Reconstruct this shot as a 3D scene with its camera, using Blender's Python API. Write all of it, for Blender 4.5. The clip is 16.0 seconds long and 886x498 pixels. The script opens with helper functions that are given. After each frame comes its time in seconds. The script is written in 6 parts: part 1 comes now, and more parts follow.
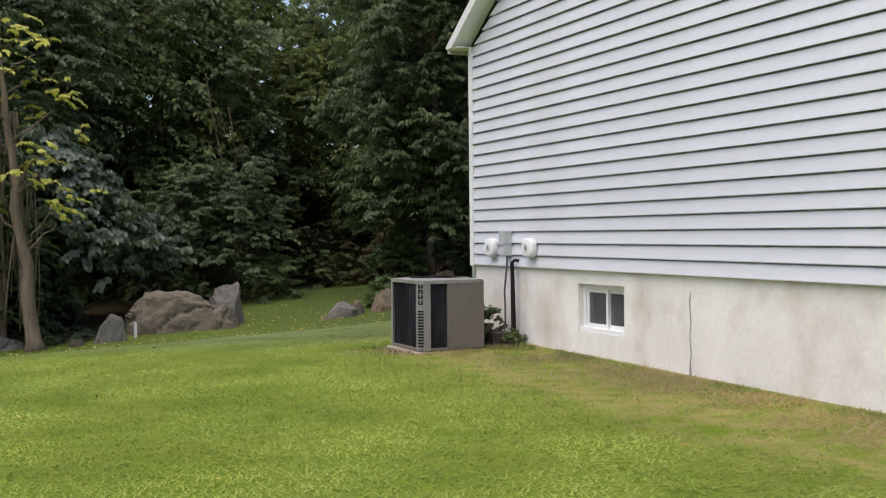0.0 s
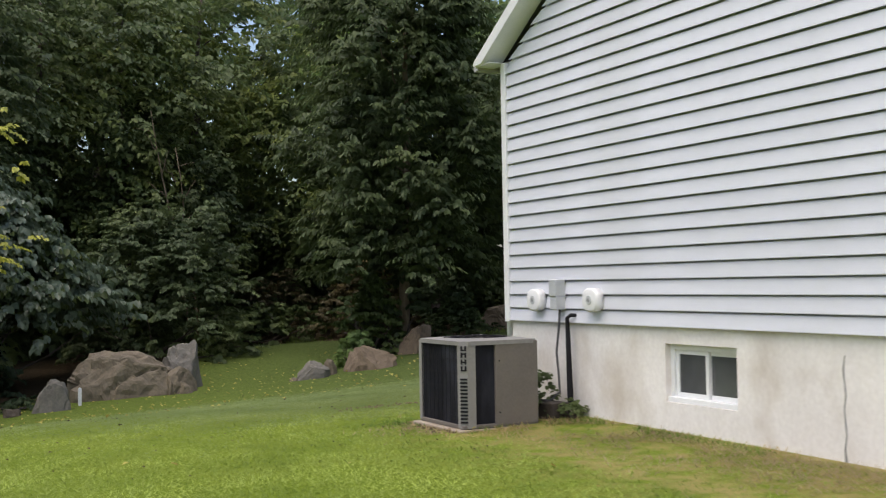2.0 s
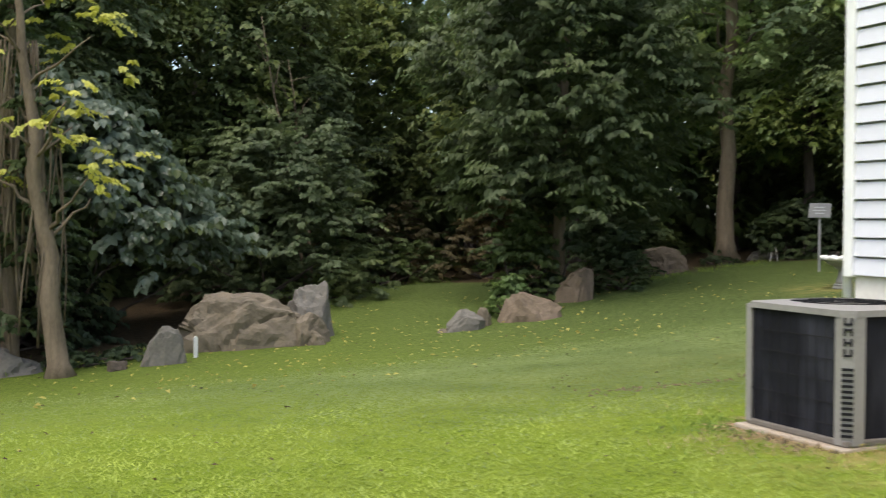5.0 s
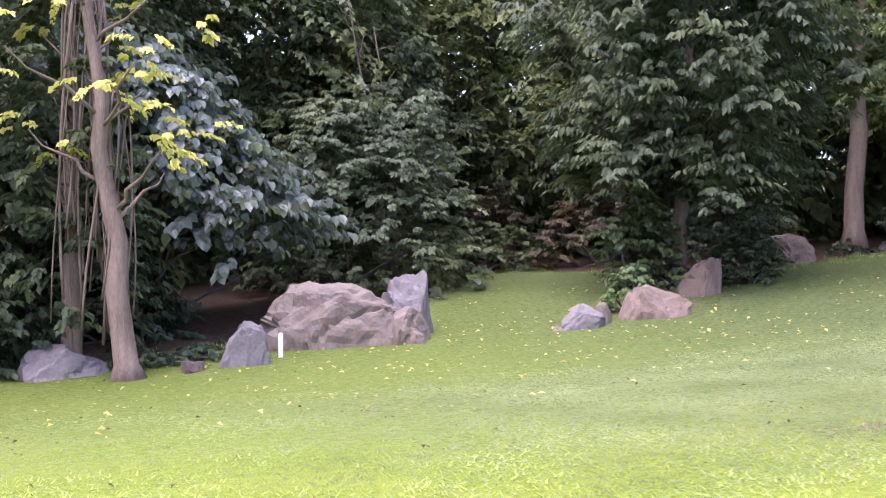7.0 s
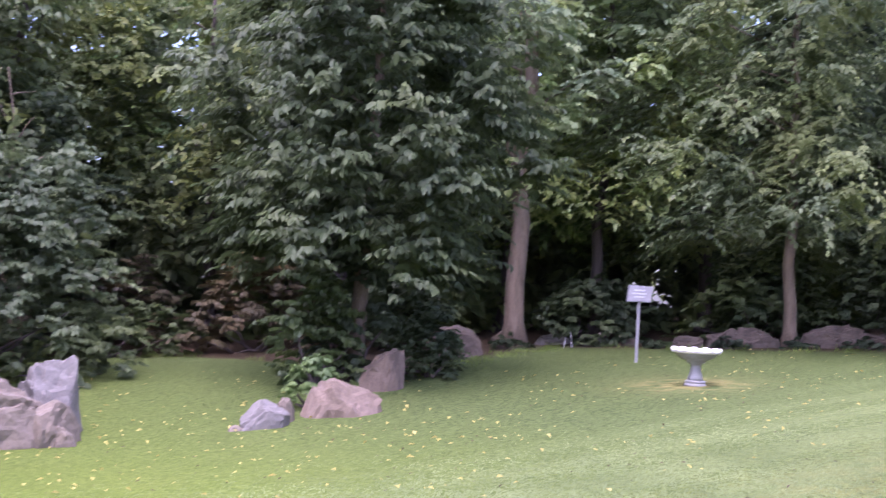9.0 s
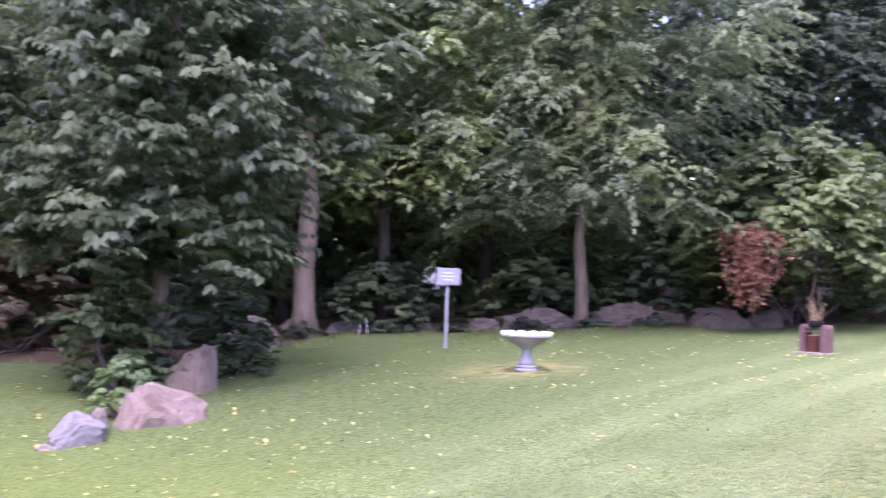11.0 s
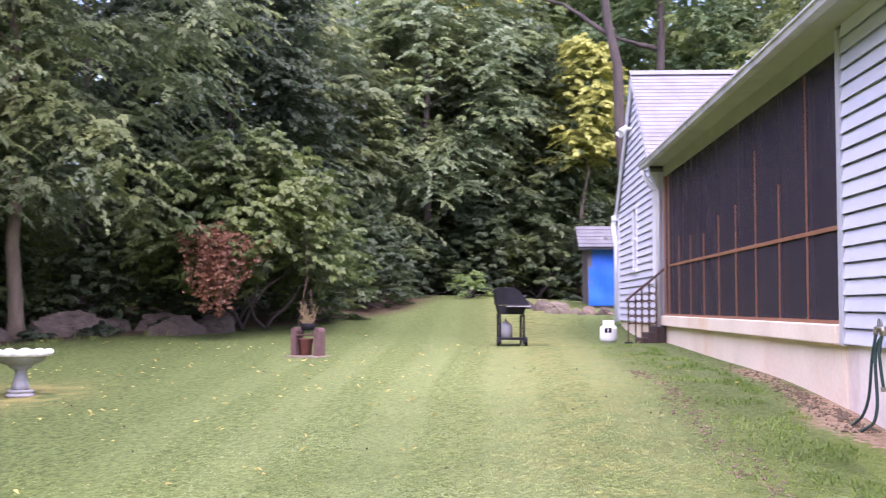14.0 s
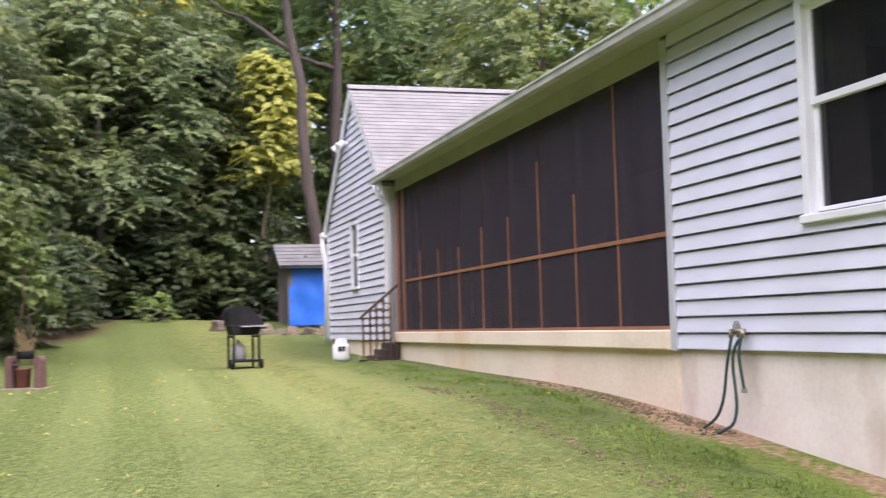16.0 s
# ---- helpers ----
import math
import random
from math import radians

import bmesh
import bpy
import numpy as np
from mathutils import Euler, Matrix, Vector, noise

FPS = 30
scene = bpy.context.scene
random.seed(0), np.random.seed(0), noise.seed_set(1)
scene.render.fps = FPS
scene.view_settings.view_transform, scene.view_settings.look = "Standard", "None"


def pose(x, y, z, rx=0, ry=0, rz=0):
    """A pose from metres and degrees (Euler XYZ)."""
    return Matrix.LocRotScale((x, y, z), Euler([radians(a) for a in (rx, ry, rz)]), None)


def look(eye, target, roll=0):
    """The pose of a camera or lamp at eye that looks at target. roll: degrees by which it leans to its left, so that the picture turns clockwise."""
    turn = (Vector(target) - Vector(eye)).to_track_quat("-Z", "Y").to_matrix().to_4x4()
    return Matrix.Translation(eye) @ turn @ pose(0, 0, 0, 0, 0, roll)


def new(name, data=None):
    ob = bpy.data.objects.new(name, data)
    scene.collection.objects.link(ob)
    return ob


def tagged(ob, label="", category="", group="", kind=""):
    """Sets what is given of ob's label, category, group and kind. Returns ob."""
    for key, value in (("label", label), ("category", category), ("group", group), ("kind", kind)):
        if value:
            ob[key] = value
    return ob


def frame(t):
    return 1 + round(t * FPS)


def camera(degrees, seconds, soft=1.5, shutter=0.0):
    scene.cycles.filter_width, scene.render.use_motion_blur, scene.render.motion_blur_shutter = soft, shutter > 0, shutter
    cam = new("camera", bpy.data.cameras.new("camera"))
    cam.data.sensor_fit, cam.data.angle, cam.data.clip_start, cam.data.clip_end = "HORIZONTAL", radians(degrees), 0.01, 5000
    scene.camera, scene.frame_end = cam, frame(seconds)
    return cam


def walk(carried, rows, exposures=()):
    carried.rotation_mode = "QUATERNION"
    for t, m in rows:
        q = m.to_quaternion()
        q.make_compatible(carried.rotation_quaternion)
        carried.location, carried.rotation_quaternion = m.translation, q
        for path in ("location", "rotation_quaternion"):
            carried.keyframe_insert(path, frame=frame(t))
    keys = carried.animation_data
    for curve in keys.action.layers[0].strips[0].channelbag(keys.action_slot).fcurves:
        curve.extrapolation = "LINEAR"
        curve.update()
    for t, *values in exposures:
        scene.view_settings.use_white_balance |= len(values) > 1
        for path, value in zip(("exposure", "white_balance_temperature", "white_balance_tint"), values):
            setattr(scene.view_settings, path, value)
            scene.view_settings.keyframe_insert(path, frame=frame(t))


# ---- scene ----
cam = camera(42.5, 16.0, soft=1.1, shutter=0.5)
PATH = [
    (0, (-6.036, -13.38, 1.42), (-5.262, -11.536, 1.392), -0.6),
    (0.5, (-6.068, -12.734, 1.421), (-5.257, -10.906, 1.374), -0.7),
    (1, (-6.111, -12.119, 1.419), (-5.264, -10.308, 1.39), -0.7),
    (1.5, (-6.149, -11.457, 1.422), (-5.271, -9.659, 1.442), -0.9),
    (2, (-6.148, -10.71, 1.429), (-5.252, -8.922, 1.488), -1.0),
    (2.5, (-6.163, -9.883, 1.412), (-5.249, -8.104, 1.399), -0.8),
    (3, (-6.131, -9.121, 1.405), (-5.184, -7.36, 1.374), -0.6),
    (3.5, (-6.102, -8.415, 1.407), (-5.077, -6.699, 1.486), -0.4),
    (4, (-6.103, -7.76, 1.407), (-5.067, -6.05, 1.461), -0.1),
    (4.5, (-6.113, -7.215, 1.411), (-5.183, -5.445, 1.392), -0.0),
    (4.7, (-6.126, -6.972, 1.413), (-5.287, -5.157, 1.373), 0.0),
    (7, (-5.945, -4.252, 1.379), (-5.259, -2.375, 1.298), 0.6),
    (7.5, (-5.914, -3.661, 1.368), (-5.075, -1.848, 1.27), 1.6),
    (8, (-5.863, -3.07, 1.353), (-4.98, -1.282, 1.214), 2.1),
    (8.5, (-5.868, -2.513, 1.337), (-4.769, -0.843, 1.342), 3.0),
    (10.8, (-6.042, -0.166, 1.315), (-4.482, 1.084, 1.393), 1.7),
    (11, (-6.038, 0.03, 1.315), (-4.426, 1.211, 1.394), 1.7),
    (11.5, (-5.997, 0.505, 1.319), (-4.258, 1.489, 1.401), 1.1),
    (12, (-5.935, 1.009, 1.328), (-4.114, 1.831, 1.413), 0.8),
    (12.5, (-5.905, 1.533, 1.34), (-4.005, 2.149, 1.433), 0.6),
    (13, (-5.841, 2.043, 1.352), (-3.885, 2.446, 1.448), 0.5),
    (13.5, (-5.787, 2.543, 1.352), (-3.803, 2.779, 1.449), 0.2),
    (14, (-5.687, 3.075, 1.333), (-3.691, 3.155, 1.434), 0.0),
    (14.5, (-5.533, 3.539, 1.321), (-3.537, 3.467, 1.428), -0.8),
    (15, (-5.31, 3.982, 1.311), (-3.326, 3.756, 1.424), -1.1),
    (15.4, (-5.08, 4.351, 1.299), (-3.115, 3.998, 1.42), -1.2),
    (15.5, (-5.021, 4.431, 1.297), (-3.062, 4.047, 1.419), -1.3),
    (16, (-4.723, 4.764, 1.275), (-2.808, 4.202, 1.408), -1.6),
]
walk(cam, [(t, look(eye, target, roll)) for t, eye, target, roll in PATH],
     exposures=[(0, 0.5, 6700, 12), (4.0, 0.63, 6910, 7), (4.7, 0.86, 6950, 6), (6.9, 2.2, 5800, 45), (8.7, 2.2, 5580, 50), (10.8, 2.48, 5400, 60), (12.5, 2.48, 5550, 57), (14, 2.15, 5900, 46), (16, 1.86, 6640, 27)])

# ==== world and light ====
world = bpy.data.worlds.new("world")
scene.world = world
world.use_nodes = True
wn = world.node_tree
sky = wn.nodes.new("ShaderNodeTexSky")
sky.sky_type = "NISHITA"
sky.sun_disc = False
sky.sun_elevation = radians(64)
sky.sun_rotation = radians(232)
sky.air_density, sky.dust_density, sky.ozone_density = 1.0, 3.5, 1.0
wn.links.new(sky.outputs[0], wn.nodes["Background"].inputs[0])
wn.nodes["Background"].inputs[1].default_value = 0.15
sun = new("sun", bpy.data.lights.new("sun", "SUN"))
sun.data.energy, sun.data.angle, sun.data.color = 1.7, radians(85), (1.0, 0.97, 0.94)
sun.rotation_euler = look((0, 0, 0), (0.36, -0.27, -0.89)).to_euler()

# ==== materials ====
def mat(name, dark, light, rough=0.7, scale=8.0, fine=60.0, bump=0.2, metal=0.0, spec=0.5, streak=(1, 1, 1), spread=0.0, stain=None, amount=0.0, stain_scale=1.5, drip=1.0):
    """A surface with colour that varies at two scales, fine relief and, where asked, blotches of a stain colour."""
    m = bpy.data.materials.new(name)
    m.use_nodes = True
    t = m.node_tree
    p = t.nodes["Principled BSDF"]
    co = t.nodes.new("ShaderNodeTexCoord")
    mp = t.nodes.new("ShaderNodeMapping")
    mp.inputs["Scale"].default_value = streak
    t.links.new(co.outputs["Object"], mp.inputs[0])
    n1, n2 = t.nodes.new("ShaderNodeTexNoise"), t.nodes.new("ShaderNodeTexNoise")
    for n, s, d in ((n1, scale, 3), (n2, fine, 2)):
        n.inputs["Scale"].default_value, n.inputs["Detail"].default_value = s, d
        t.links.new(mp.outputs[0], n.inputs["Vector"])
    add = t.nodes.new("ShaderNodeMath")
    add.operation = "MULTIPLY_ADD"
    t.links.new(n2.outputs[0], add.inputs[0])
    add.inputs[1].default_value = 0.6
    t.links.new(n1.outputs[0], add.inputs[2])
    rng = t.nodes.new("ShaderNodeMapRange")
    rng.inputs["From Min"].default_value, rng.inputs["From Max"].default_value = 0.5, 1.1
    t.links.new(add.outputs[0], rng.inputs["Value"])
    mix = t.nodes.new("ShaderNodeMix")
    mix.data_type = "RGBA"
    mix.inputs[6].default_value, mix.inputs[7].default_value = (*dark, 1), (*light, 1)
    t.links.new(rng.outputs[0], mix.inputs[0])
    colour = mix.outputs[2]
    if spread:
        info = t.nodes.new("ShaderNodeObjectInfo")
        hsv = t.nodes.new("ShaderNodeHueSaturation")
        r2 = t.nodes.new("ShaderNodeMapRange")
        r2.inputs["To Min"].default_value, r2.inputs["To Max"].default_value = 1 - spread, 1 + spread
        t.links.new(info.outputs["Random"], r2.inputs["Value"])
        t.links.new(r2.outputs[0], hsv.inputs["Value"])
        t.links.new(colour, hsv.inputs["Color"])
        colour = hsv.outputs[0]
    if stain:
        n3 = t.nodes.new("ShaderNodeTexNoise")
        n3.inputs["Scale"].default_value, n3.inputs["Detail"].default_value = stain_scale, 5
        m3p = t.nodes.new("ShaderNodeMapping")
        m3p.inputs["Scale"].default_value = (1, 1, drip)
        t.links.new(co.outputs["Object"], m3p.inputs[0])
        t.links.new(m3p.outputs[0], n3.inputs["Vector"])
        r3 = t.nodes.new("ShaderNodeMapRange")
        r3.inputs["From Min"].default_value, r3.inputs["From Max"].default_value = 0.5, 0.72
        r3.inputs["To Max"].default_value = amount
        t.links.new(n3.outputs[0], r3.inputs["Value"])
        m3 = t.nodes.new("ShaderNodeMix")
        m3.data_type = "RGBA"
        t.links.new(r3.outputs[0], m3.inputs[0])
        t.links.new(colour, m3.inputs[6])
        m3.inputs[7].default_value = (*stain, 1)
        colour = m3.outputs[2]
    t.links.new(colour, p.inputs["Base Color"])
    p.inputs["Roughness"].default_value = rough
    p.inputs["Metallic"].default_value = metal
    p.inputs["Specular IOR Level"].default_value = spec
    if bump:
        b = t.nodes.new("ShaderNodeBump")
        b.inputs["Strength"].default_value, b.inputs["Distance"].default_value = bump, 0.02
        t.links.new(add.outputs[0], b.inputs["Height"])
        t.links.new(b.outputs[0], p.inputs["Normal"])
    return m


def leaf_mat(name, dark, light, back=None, rough=0.5, spec=0.3, translucent=0.48, warm=0.75):
    """Leaves: each leaf its own tone between two colours, with light shining through."""
    m = bpy.data.materials.new(name)
    m.use_nodes = True
    t = m.node_tree
    p = t.nodes["Principled BSDF"]
    g = t.nodes.new("ShaderNodeNewGeometry")
    ramp = t.nodes.new("ShaderNodeValToRGB")
    ramp.color_ramp.elements[0].color, ramp.color_ramp.elements[1].color = (*dark, 1), (*light, 1)
    if back:
        e = ramp.color_ramp.elements.new(0.93)
        e.color = (*light, 1)
        ramp.color_ramp.elements[-1].color = (*back, 1)
    n = t.nodes.new("ShaderNodeTexNoise")
    n.inputs["Scale"].default_value = 0.9
    co = t.nodes.new("ShaderNodeTexCoord")
    t.links.new(co.outputs["Object"], n.inputs["Vector"])
    a = t.nodes.new("ShaderNodeMath")
    a.operation = "MULTIPLY_ADD"
    t.links.new(g.outputs["Random Per Island"], a.inputs[0])
    a.inputs[1].default_value = 0.34
    s = t.nodes.new("ShaderNodeMapRange")
    s.inputs["From Min"].default_value, s.inputs["From Max"].default_value = 0.35, 0.65
    s.inputs["To Max"].default_value = 0.66
    t.links.new(n.outputs[0], s.inputs["Value"])
    t.links.new(s.outputs[0], a.inputs[2])
    t.links.new(a.outputs[0], ramp.inputs[0])
    info = t.nodes.new("ShaderNodeObjectInfo")
    hsv = t.nodes.new("ShaderNodeHueSaturation")
    for k, (lo, hi) in (("Value", (1.0, 1.46)), ("Hue", (0.515, 0.485)), ("Saturation", (0.82, 1.06))):
        r = t.nodes.new("ShaderNodeMapRange")
        r.inputs["To Min"].default_value, r.inputs["To Max"].default_value = lo, hi
        t.links.new(info.outputs["Random"], r.inputs["Value"])
        t.links.new(r.outputs[0], hsv.inputs[k])
    n2 = t.nodes.new("ShaderNodeTexNoise")
    n2.inputs["Scale"].default_value, n2.inputs["Detail"].default_value = 0.5, 3
    t.links.new(g.outputs["Position"], n2.inputs["Vector"])
    r2 = t.nodes.new("ShaderNodeMapRange")
    r2.inputs["From Min"].default_value, r2.inputs["From Max"].default_value = 0.44, 0.62
    r2.inputs["To Max"].default_value = warm
    t.links.new(n2.outputs[0], r2.inputs["Value"])
    tint = t.nodes.new("ShaderNodeMix")
    tint.data_type, tint.blend_type = "RGBA", "MULTIPLY"
    tint.inputs[7].default_value = (1.5, 1.36, 0.85, 1)
    t.links.new(r2.outputs[0], tint.inputs[0])
    t.links.new(ramp.outputs[0], tint.inputs[6])
    t.links.new(tint.outputs[2], hsv.inputs["Color"])
    t.links.new(hsv.outputs[0], p.inputs["Base Color"])
    p.inputs["Roughness"].default_value = rough
    p.inputs["Specular IOR Level"].default_value = spec
    tr = t.nodes.new("ShaderNodeBsdfTranslucent")
    t.links.new(hsv.outputs[0], tr.inputs[0])
    mx = t.nodes.new("ShaderNodeMixShader")
    mx.inputs[0].default_value = translucent
    t.links.new(p.outputs[0], mx.inputs[1])
    t.links.new(tr.outputs[0], mx.inputs[2])
    t.links.new(mx.outputs[0], t.nodes["Material Output"].inputs[0])
    return m


M = {}
M["siding"] = mat("vinyl_siding", (0.57, 0.59, 0.655), (0.65, 0.67, 0.745), 0.45, 1.2, 40, 0.03, streak=(1, 1, 6), spread=0.03, stain=(0.45, 0.46, 0.44), amount=0.25, stain_scale=0.8)
M["trim"] = mat("white_trim", (0.72, 0.74, 0.76), (0.82, 0.83, 0.84), 0.4, 2, 50, 0.03, stain=(0.4, 0.42, 0.38), amount=0.3)
# green-grey holds lawn-reflected light and the eave's shade in its colour
M["soffit"] = mat("lawn_tinted_soffit", (0.30, 0.315, 0.24), (0.39, 0.405, 0.32), 0.6, 2, 40, 0.05)
M["gutter"] = mat("weathered_gutter", (0.42, 0.43, 0.41), (0.56, 0.57, 0.55), 0.5, 2, 40, 0.05, stain=(0.2, 0.21, 0.17), amount=0.6, stain_scale=3)
M["concrete"] = mat("painted_concrete", (0.66, 0.63, 0.61), (0.82, 0.795, 0.775), 0.85, 1.3, 25, 0.1, stain=(0.40, 0.33, 0.25), amount=0.55, stain_scale=1.7, drip=0.75)
M["beige"] = mat("beige_concrete", (0.68, 0.61, 0.53), (0.82, 0.75, 0.67), 0.85, 1.3, 25, 0.1, stain=(0.42, 0.31, 0.21), amount=0.5, stain_scale=2.0, drip=0.6)
M["cream"] = mat("cream_concrete", (0.70, 0.59, 0.44), (0.84, 0.74, 0.58), 0.85, 1.1, 25, 0.2, stain=(0.60, 0.38, 0.17), amount=0.55, stain_scale=0.8, drip=0.45)
M["roof"] = mat("asphalt_shingle", (0.132, 0.134, 0.135), (0.205, 0.207, 0.207), 0.95, 3, 90, 0.4, spec=0.2, spread=0.025)
M["roof_dark"] = mat("dark_roof", (0.066, 0.068, 0.070), (0.118, 0.121, 0.123), 0.9, 3, 90, 0.4)
M["glass"] = mat("window_glass", (0.02, 0.022, 0.026), (0.035, 0.037, 0.04), 0.06, 1, 5, 0.0, spec=0.6)
# grey of reflected light is put into this pane colour
M["glass_dim"] = mat("sheen_grey_glass", (0.05, 0.054, 0.056), (0.09, 0.095, 0.097), 0.12, 1, 5, 0.0, spec=0.6)
M["wood"] = mat("stained_wood", (0.20, 0.085, 0.042), (0.33, 0.15, 0.075), 0.6, 3, 30, 0.15, streak=(4, 4, 0.6))
# shade of the unlit porch and rooms is put into this dark colour
M["interior"] = mat("unlit_interior", (0.06, 0.05, 0.045), (0.09, 0.08, 0.07), 0.8, 2, 20, 0.1)
M["black"] = mat("black_metal", (0.010, 0.010, 0.012), (0.020, 0.020, 0.023), 0.65, 5, 60, 0.05, spec=0.1)
M["dark_grey"] = mat("dark_grey_plastic", (0.05, 0.05, 0.055), (0.09, 0.09, 0.095), 0.6, 5, 60, 0.05)
M["ac"] = mat("taupe_sheet_metal", (0.122, 0.108, 0.097), (0.166, 0.148, 0.133), 0.5, 2, 40, 0.04, stain=(0.15, 0.12, 0.095), amount=0.45)
M["ac_post"] = mat("grey_sheet_metal", (0.20, 0.193, 0.187), (0.275, 0.266, 0.258), 0.5, 2, 40, 0.04)
M["coil"] = mat("condenser_coil", (0.007, 0.007, 0.010), (0.016, 0.017, 0.024), 0.7, 4, 200, 0.3, spec=0.15, stain=(0.10, 0.105, 0.135), amount=0.35, stain_scale=4.0, drip=0.2)
M["pad"] = mat("concrete_pad", (0.27, 0.22, 0.17), (0.42, 0.37, 0.31), 0.9, 4, 50, 0.4, stain=(0.20, 0.12, 0.07), amount=0.8, stain_scale=4)
M["white_plastic"] = mat("white_plastic", (0.76, 0.765, 0.78), (0.83, 0.835, 0.85), 0.4, 4, 40, 0.02)
M["grey_box"] = mat("grey_enamel", (0.42, 0.44, 0.46), (0.50, 0.52, 0.54), 0.4, 4, 40, 0.02)
M["rock"] = mat("tan_boulder", (0.106, 0.087, 0.062), (0.205, 0.170, 0.122), 0.9, 2.2, 22, 0.9, stain=(0.10, 0.085, 0.07), amount=0.6, stain_scale=2.5)
M["rock_grey"] = mat("grey_boulder", (0.098, 0.092, 0.080), (0.186, 0.174, 0.152), 0.9, 2.5, 25, 0.8, stain=(0.08, 0.08, 0.075), amount=0.5, stain_scale=3)
M["rock_red"] = mat("pinkish_stone", (0.106, 0.080, 0.056), (0.198, 0.152, 0.106), 0.9, 2.5, 25, 0.8, stain=(0.11, 0.085, 0.07), amount=0.5, stain_scale=3)
# brown stone, darkened further for the tree shade over the ledge
M["rock_dark"] = mat("brown_stone", (0.042, 0.034, 0.025), (0.125, 0.099, 0.074), 0.95, 3.5, 25, 1.0, stain=(0.07, 0.07, 0.05), amount=0.5, stain_scale=3)
M["bark"] = mat("grey_bark", (0.100, 0.077, 0.051), (0.22, 0.173, 0.120), 0.9, 5, 40, 0.9, streak=(2, 2, 0.35))
M["bark_dark"] = mat("dark_bark", (0.045, 0.035, 0.03), (0.10, 0.08, 0.068), 0.9, 5, 40, 0.9, streak=(2, 2, 0.35))
M["leaf"] = leaf_mat("green_leaf", (0.031, 0.054, 0.021), (0.085, 0.123, 0.049))
M["leaf_vine"] = leaf_mat("vine_leaf", (0.031, 0.051, 0.022), (0.092, 0.128, 0.058), rough=0.5, spec=0.3, warm=0.3)
M["leaf_heap"] = leaf_mat("heap_vine_leaf", (0.040, 0.068, 0.020), (0.100, 0.146, 0.046), rough=0.45, spec=0.4, warm=0.5)
# deep to sunny leaves: shade and sunlight are part of these colours
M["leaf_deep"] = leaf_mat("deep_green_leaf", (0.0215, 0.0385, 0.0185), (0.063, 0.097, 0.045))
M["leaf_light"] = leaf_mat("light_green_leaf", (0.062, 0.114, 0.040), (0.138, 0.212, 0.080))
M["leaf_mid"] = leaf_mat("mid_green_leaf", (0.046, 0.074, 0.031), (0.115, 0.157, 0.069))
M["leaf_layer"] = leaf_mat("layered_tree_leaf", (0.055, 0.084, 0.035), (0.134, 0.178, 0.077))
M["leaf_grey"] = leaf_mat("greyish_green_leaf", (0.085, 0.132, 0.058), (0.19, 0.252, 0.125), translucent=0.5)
M["leaf_sunny"] = leaf_mat("painted_sunlit_leaf", (0.122, 0.185, 0.075), (0.275, 0.355, 0.17), translucent=0.5)
# pale undersides and sky sheen together in one leaf colour
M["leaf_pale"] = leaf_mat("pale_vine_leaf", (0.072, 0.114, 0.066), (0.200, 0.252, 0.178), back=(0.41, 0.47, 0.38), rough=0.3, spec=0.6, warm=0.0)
M["leaf_yellow"] = leaf_mat("yellow_leaf", (0.36, 0.37, 0.035), (0.62, 0.58, 0.07), translucent=0.4, warm=0.0)
M["leaf_rust"] = leaf_mat("rusty_dead_leaf", (0.115, 0.054, 0.027), (0.24, 0.122, 0.062), warm=0.0)
M["leaf_brown"] = leaf_mat("brownish_leaf", (0.045, 0.045, 0.025), (0.115, 0.10, 0.053))
M["leaf_fallen"] = leaf_mat("fallen_leaf", (0.25, 0.20, 0.03), (0.50, 0.43, 0.11), warm=0.0)
M["blue"] = mat("blue_tarp", (0.01, 0.11, 0.50), (0.025, 0.17, 0.66), 0.45, 2, 15, 0.15, streak=(1, 1, 0.4))
M["shed_wood"] = mat("weathered_boards", (0.10, 0.09, 0.085), (0.18, 0.165, 0.15), 0.85, 3, 30, 0.3, streak=(3, 3, 0.4))
M["rust_iron"] = mat("rusty_iron", (0.055, 0.03, 0.022), (0.12, 0.065, 0.045), 0.8, 8, 60, 0.3)
M["step"] = mat("step_masonry", (0.035, 0.024, 0.020), (0.085, 0.060, 0.050), 0.9, 5, 40, 0.5)
M["cast"] = mat("cast_stone", (0.22, 0.224, 0.215), (0.34, 0.345, 0.332), 0.85, 6, 60, 0.3, stain=(0.22, 0.23, 0.21), amount=0.5, stain_scale=4)
M["cast_white"] = mat("white_cast_stone", (0.70, 0.70, 0.69), (0.82, 0.82, 0.80), 0.7, 6, 60, 0.2)
M["galv"] = mat("weathered_metal", (0.22, 0.225, 0.23), (0.32, 0.325, 0.33), 0.5, 6, 60, 0.1, metal=0.3)
M["maroon"] = mat("reddish_block", (0.075, 0.045, 0.04), (0.15, 0.085, 0.07), 0.9, 6, 50, 0.5)
M["clay"] = mat("rusty_red_bucket", (0.13, 0.042, 0.032), (0.21, 0.075, 0.055), 0.7, 6, 50, 0.3)
M["crate"] = mat("dark_old_wood", (0.030, 0.024, 0.020), (0.068, 0.054, 0.044), 0.85, 5, 40, 0.4)
M["slab"] = mat("earthy_slab", (0.14, 0.12, 0.085), (0.27, 0.235, 0.17), 0.95, 6, 50, 0.5)
M["hose"] = mat("green_hose", (0.016, 0.042, 0.038), (0.036, 0.075, 0.066), 0.5, 6, 60, 0.05)
M["soil"] = mat("bare_soil", (0.080, 0.059, 0.033), (0.185, 0.136, 0.080), 0.95, 5, 60, 0.8)
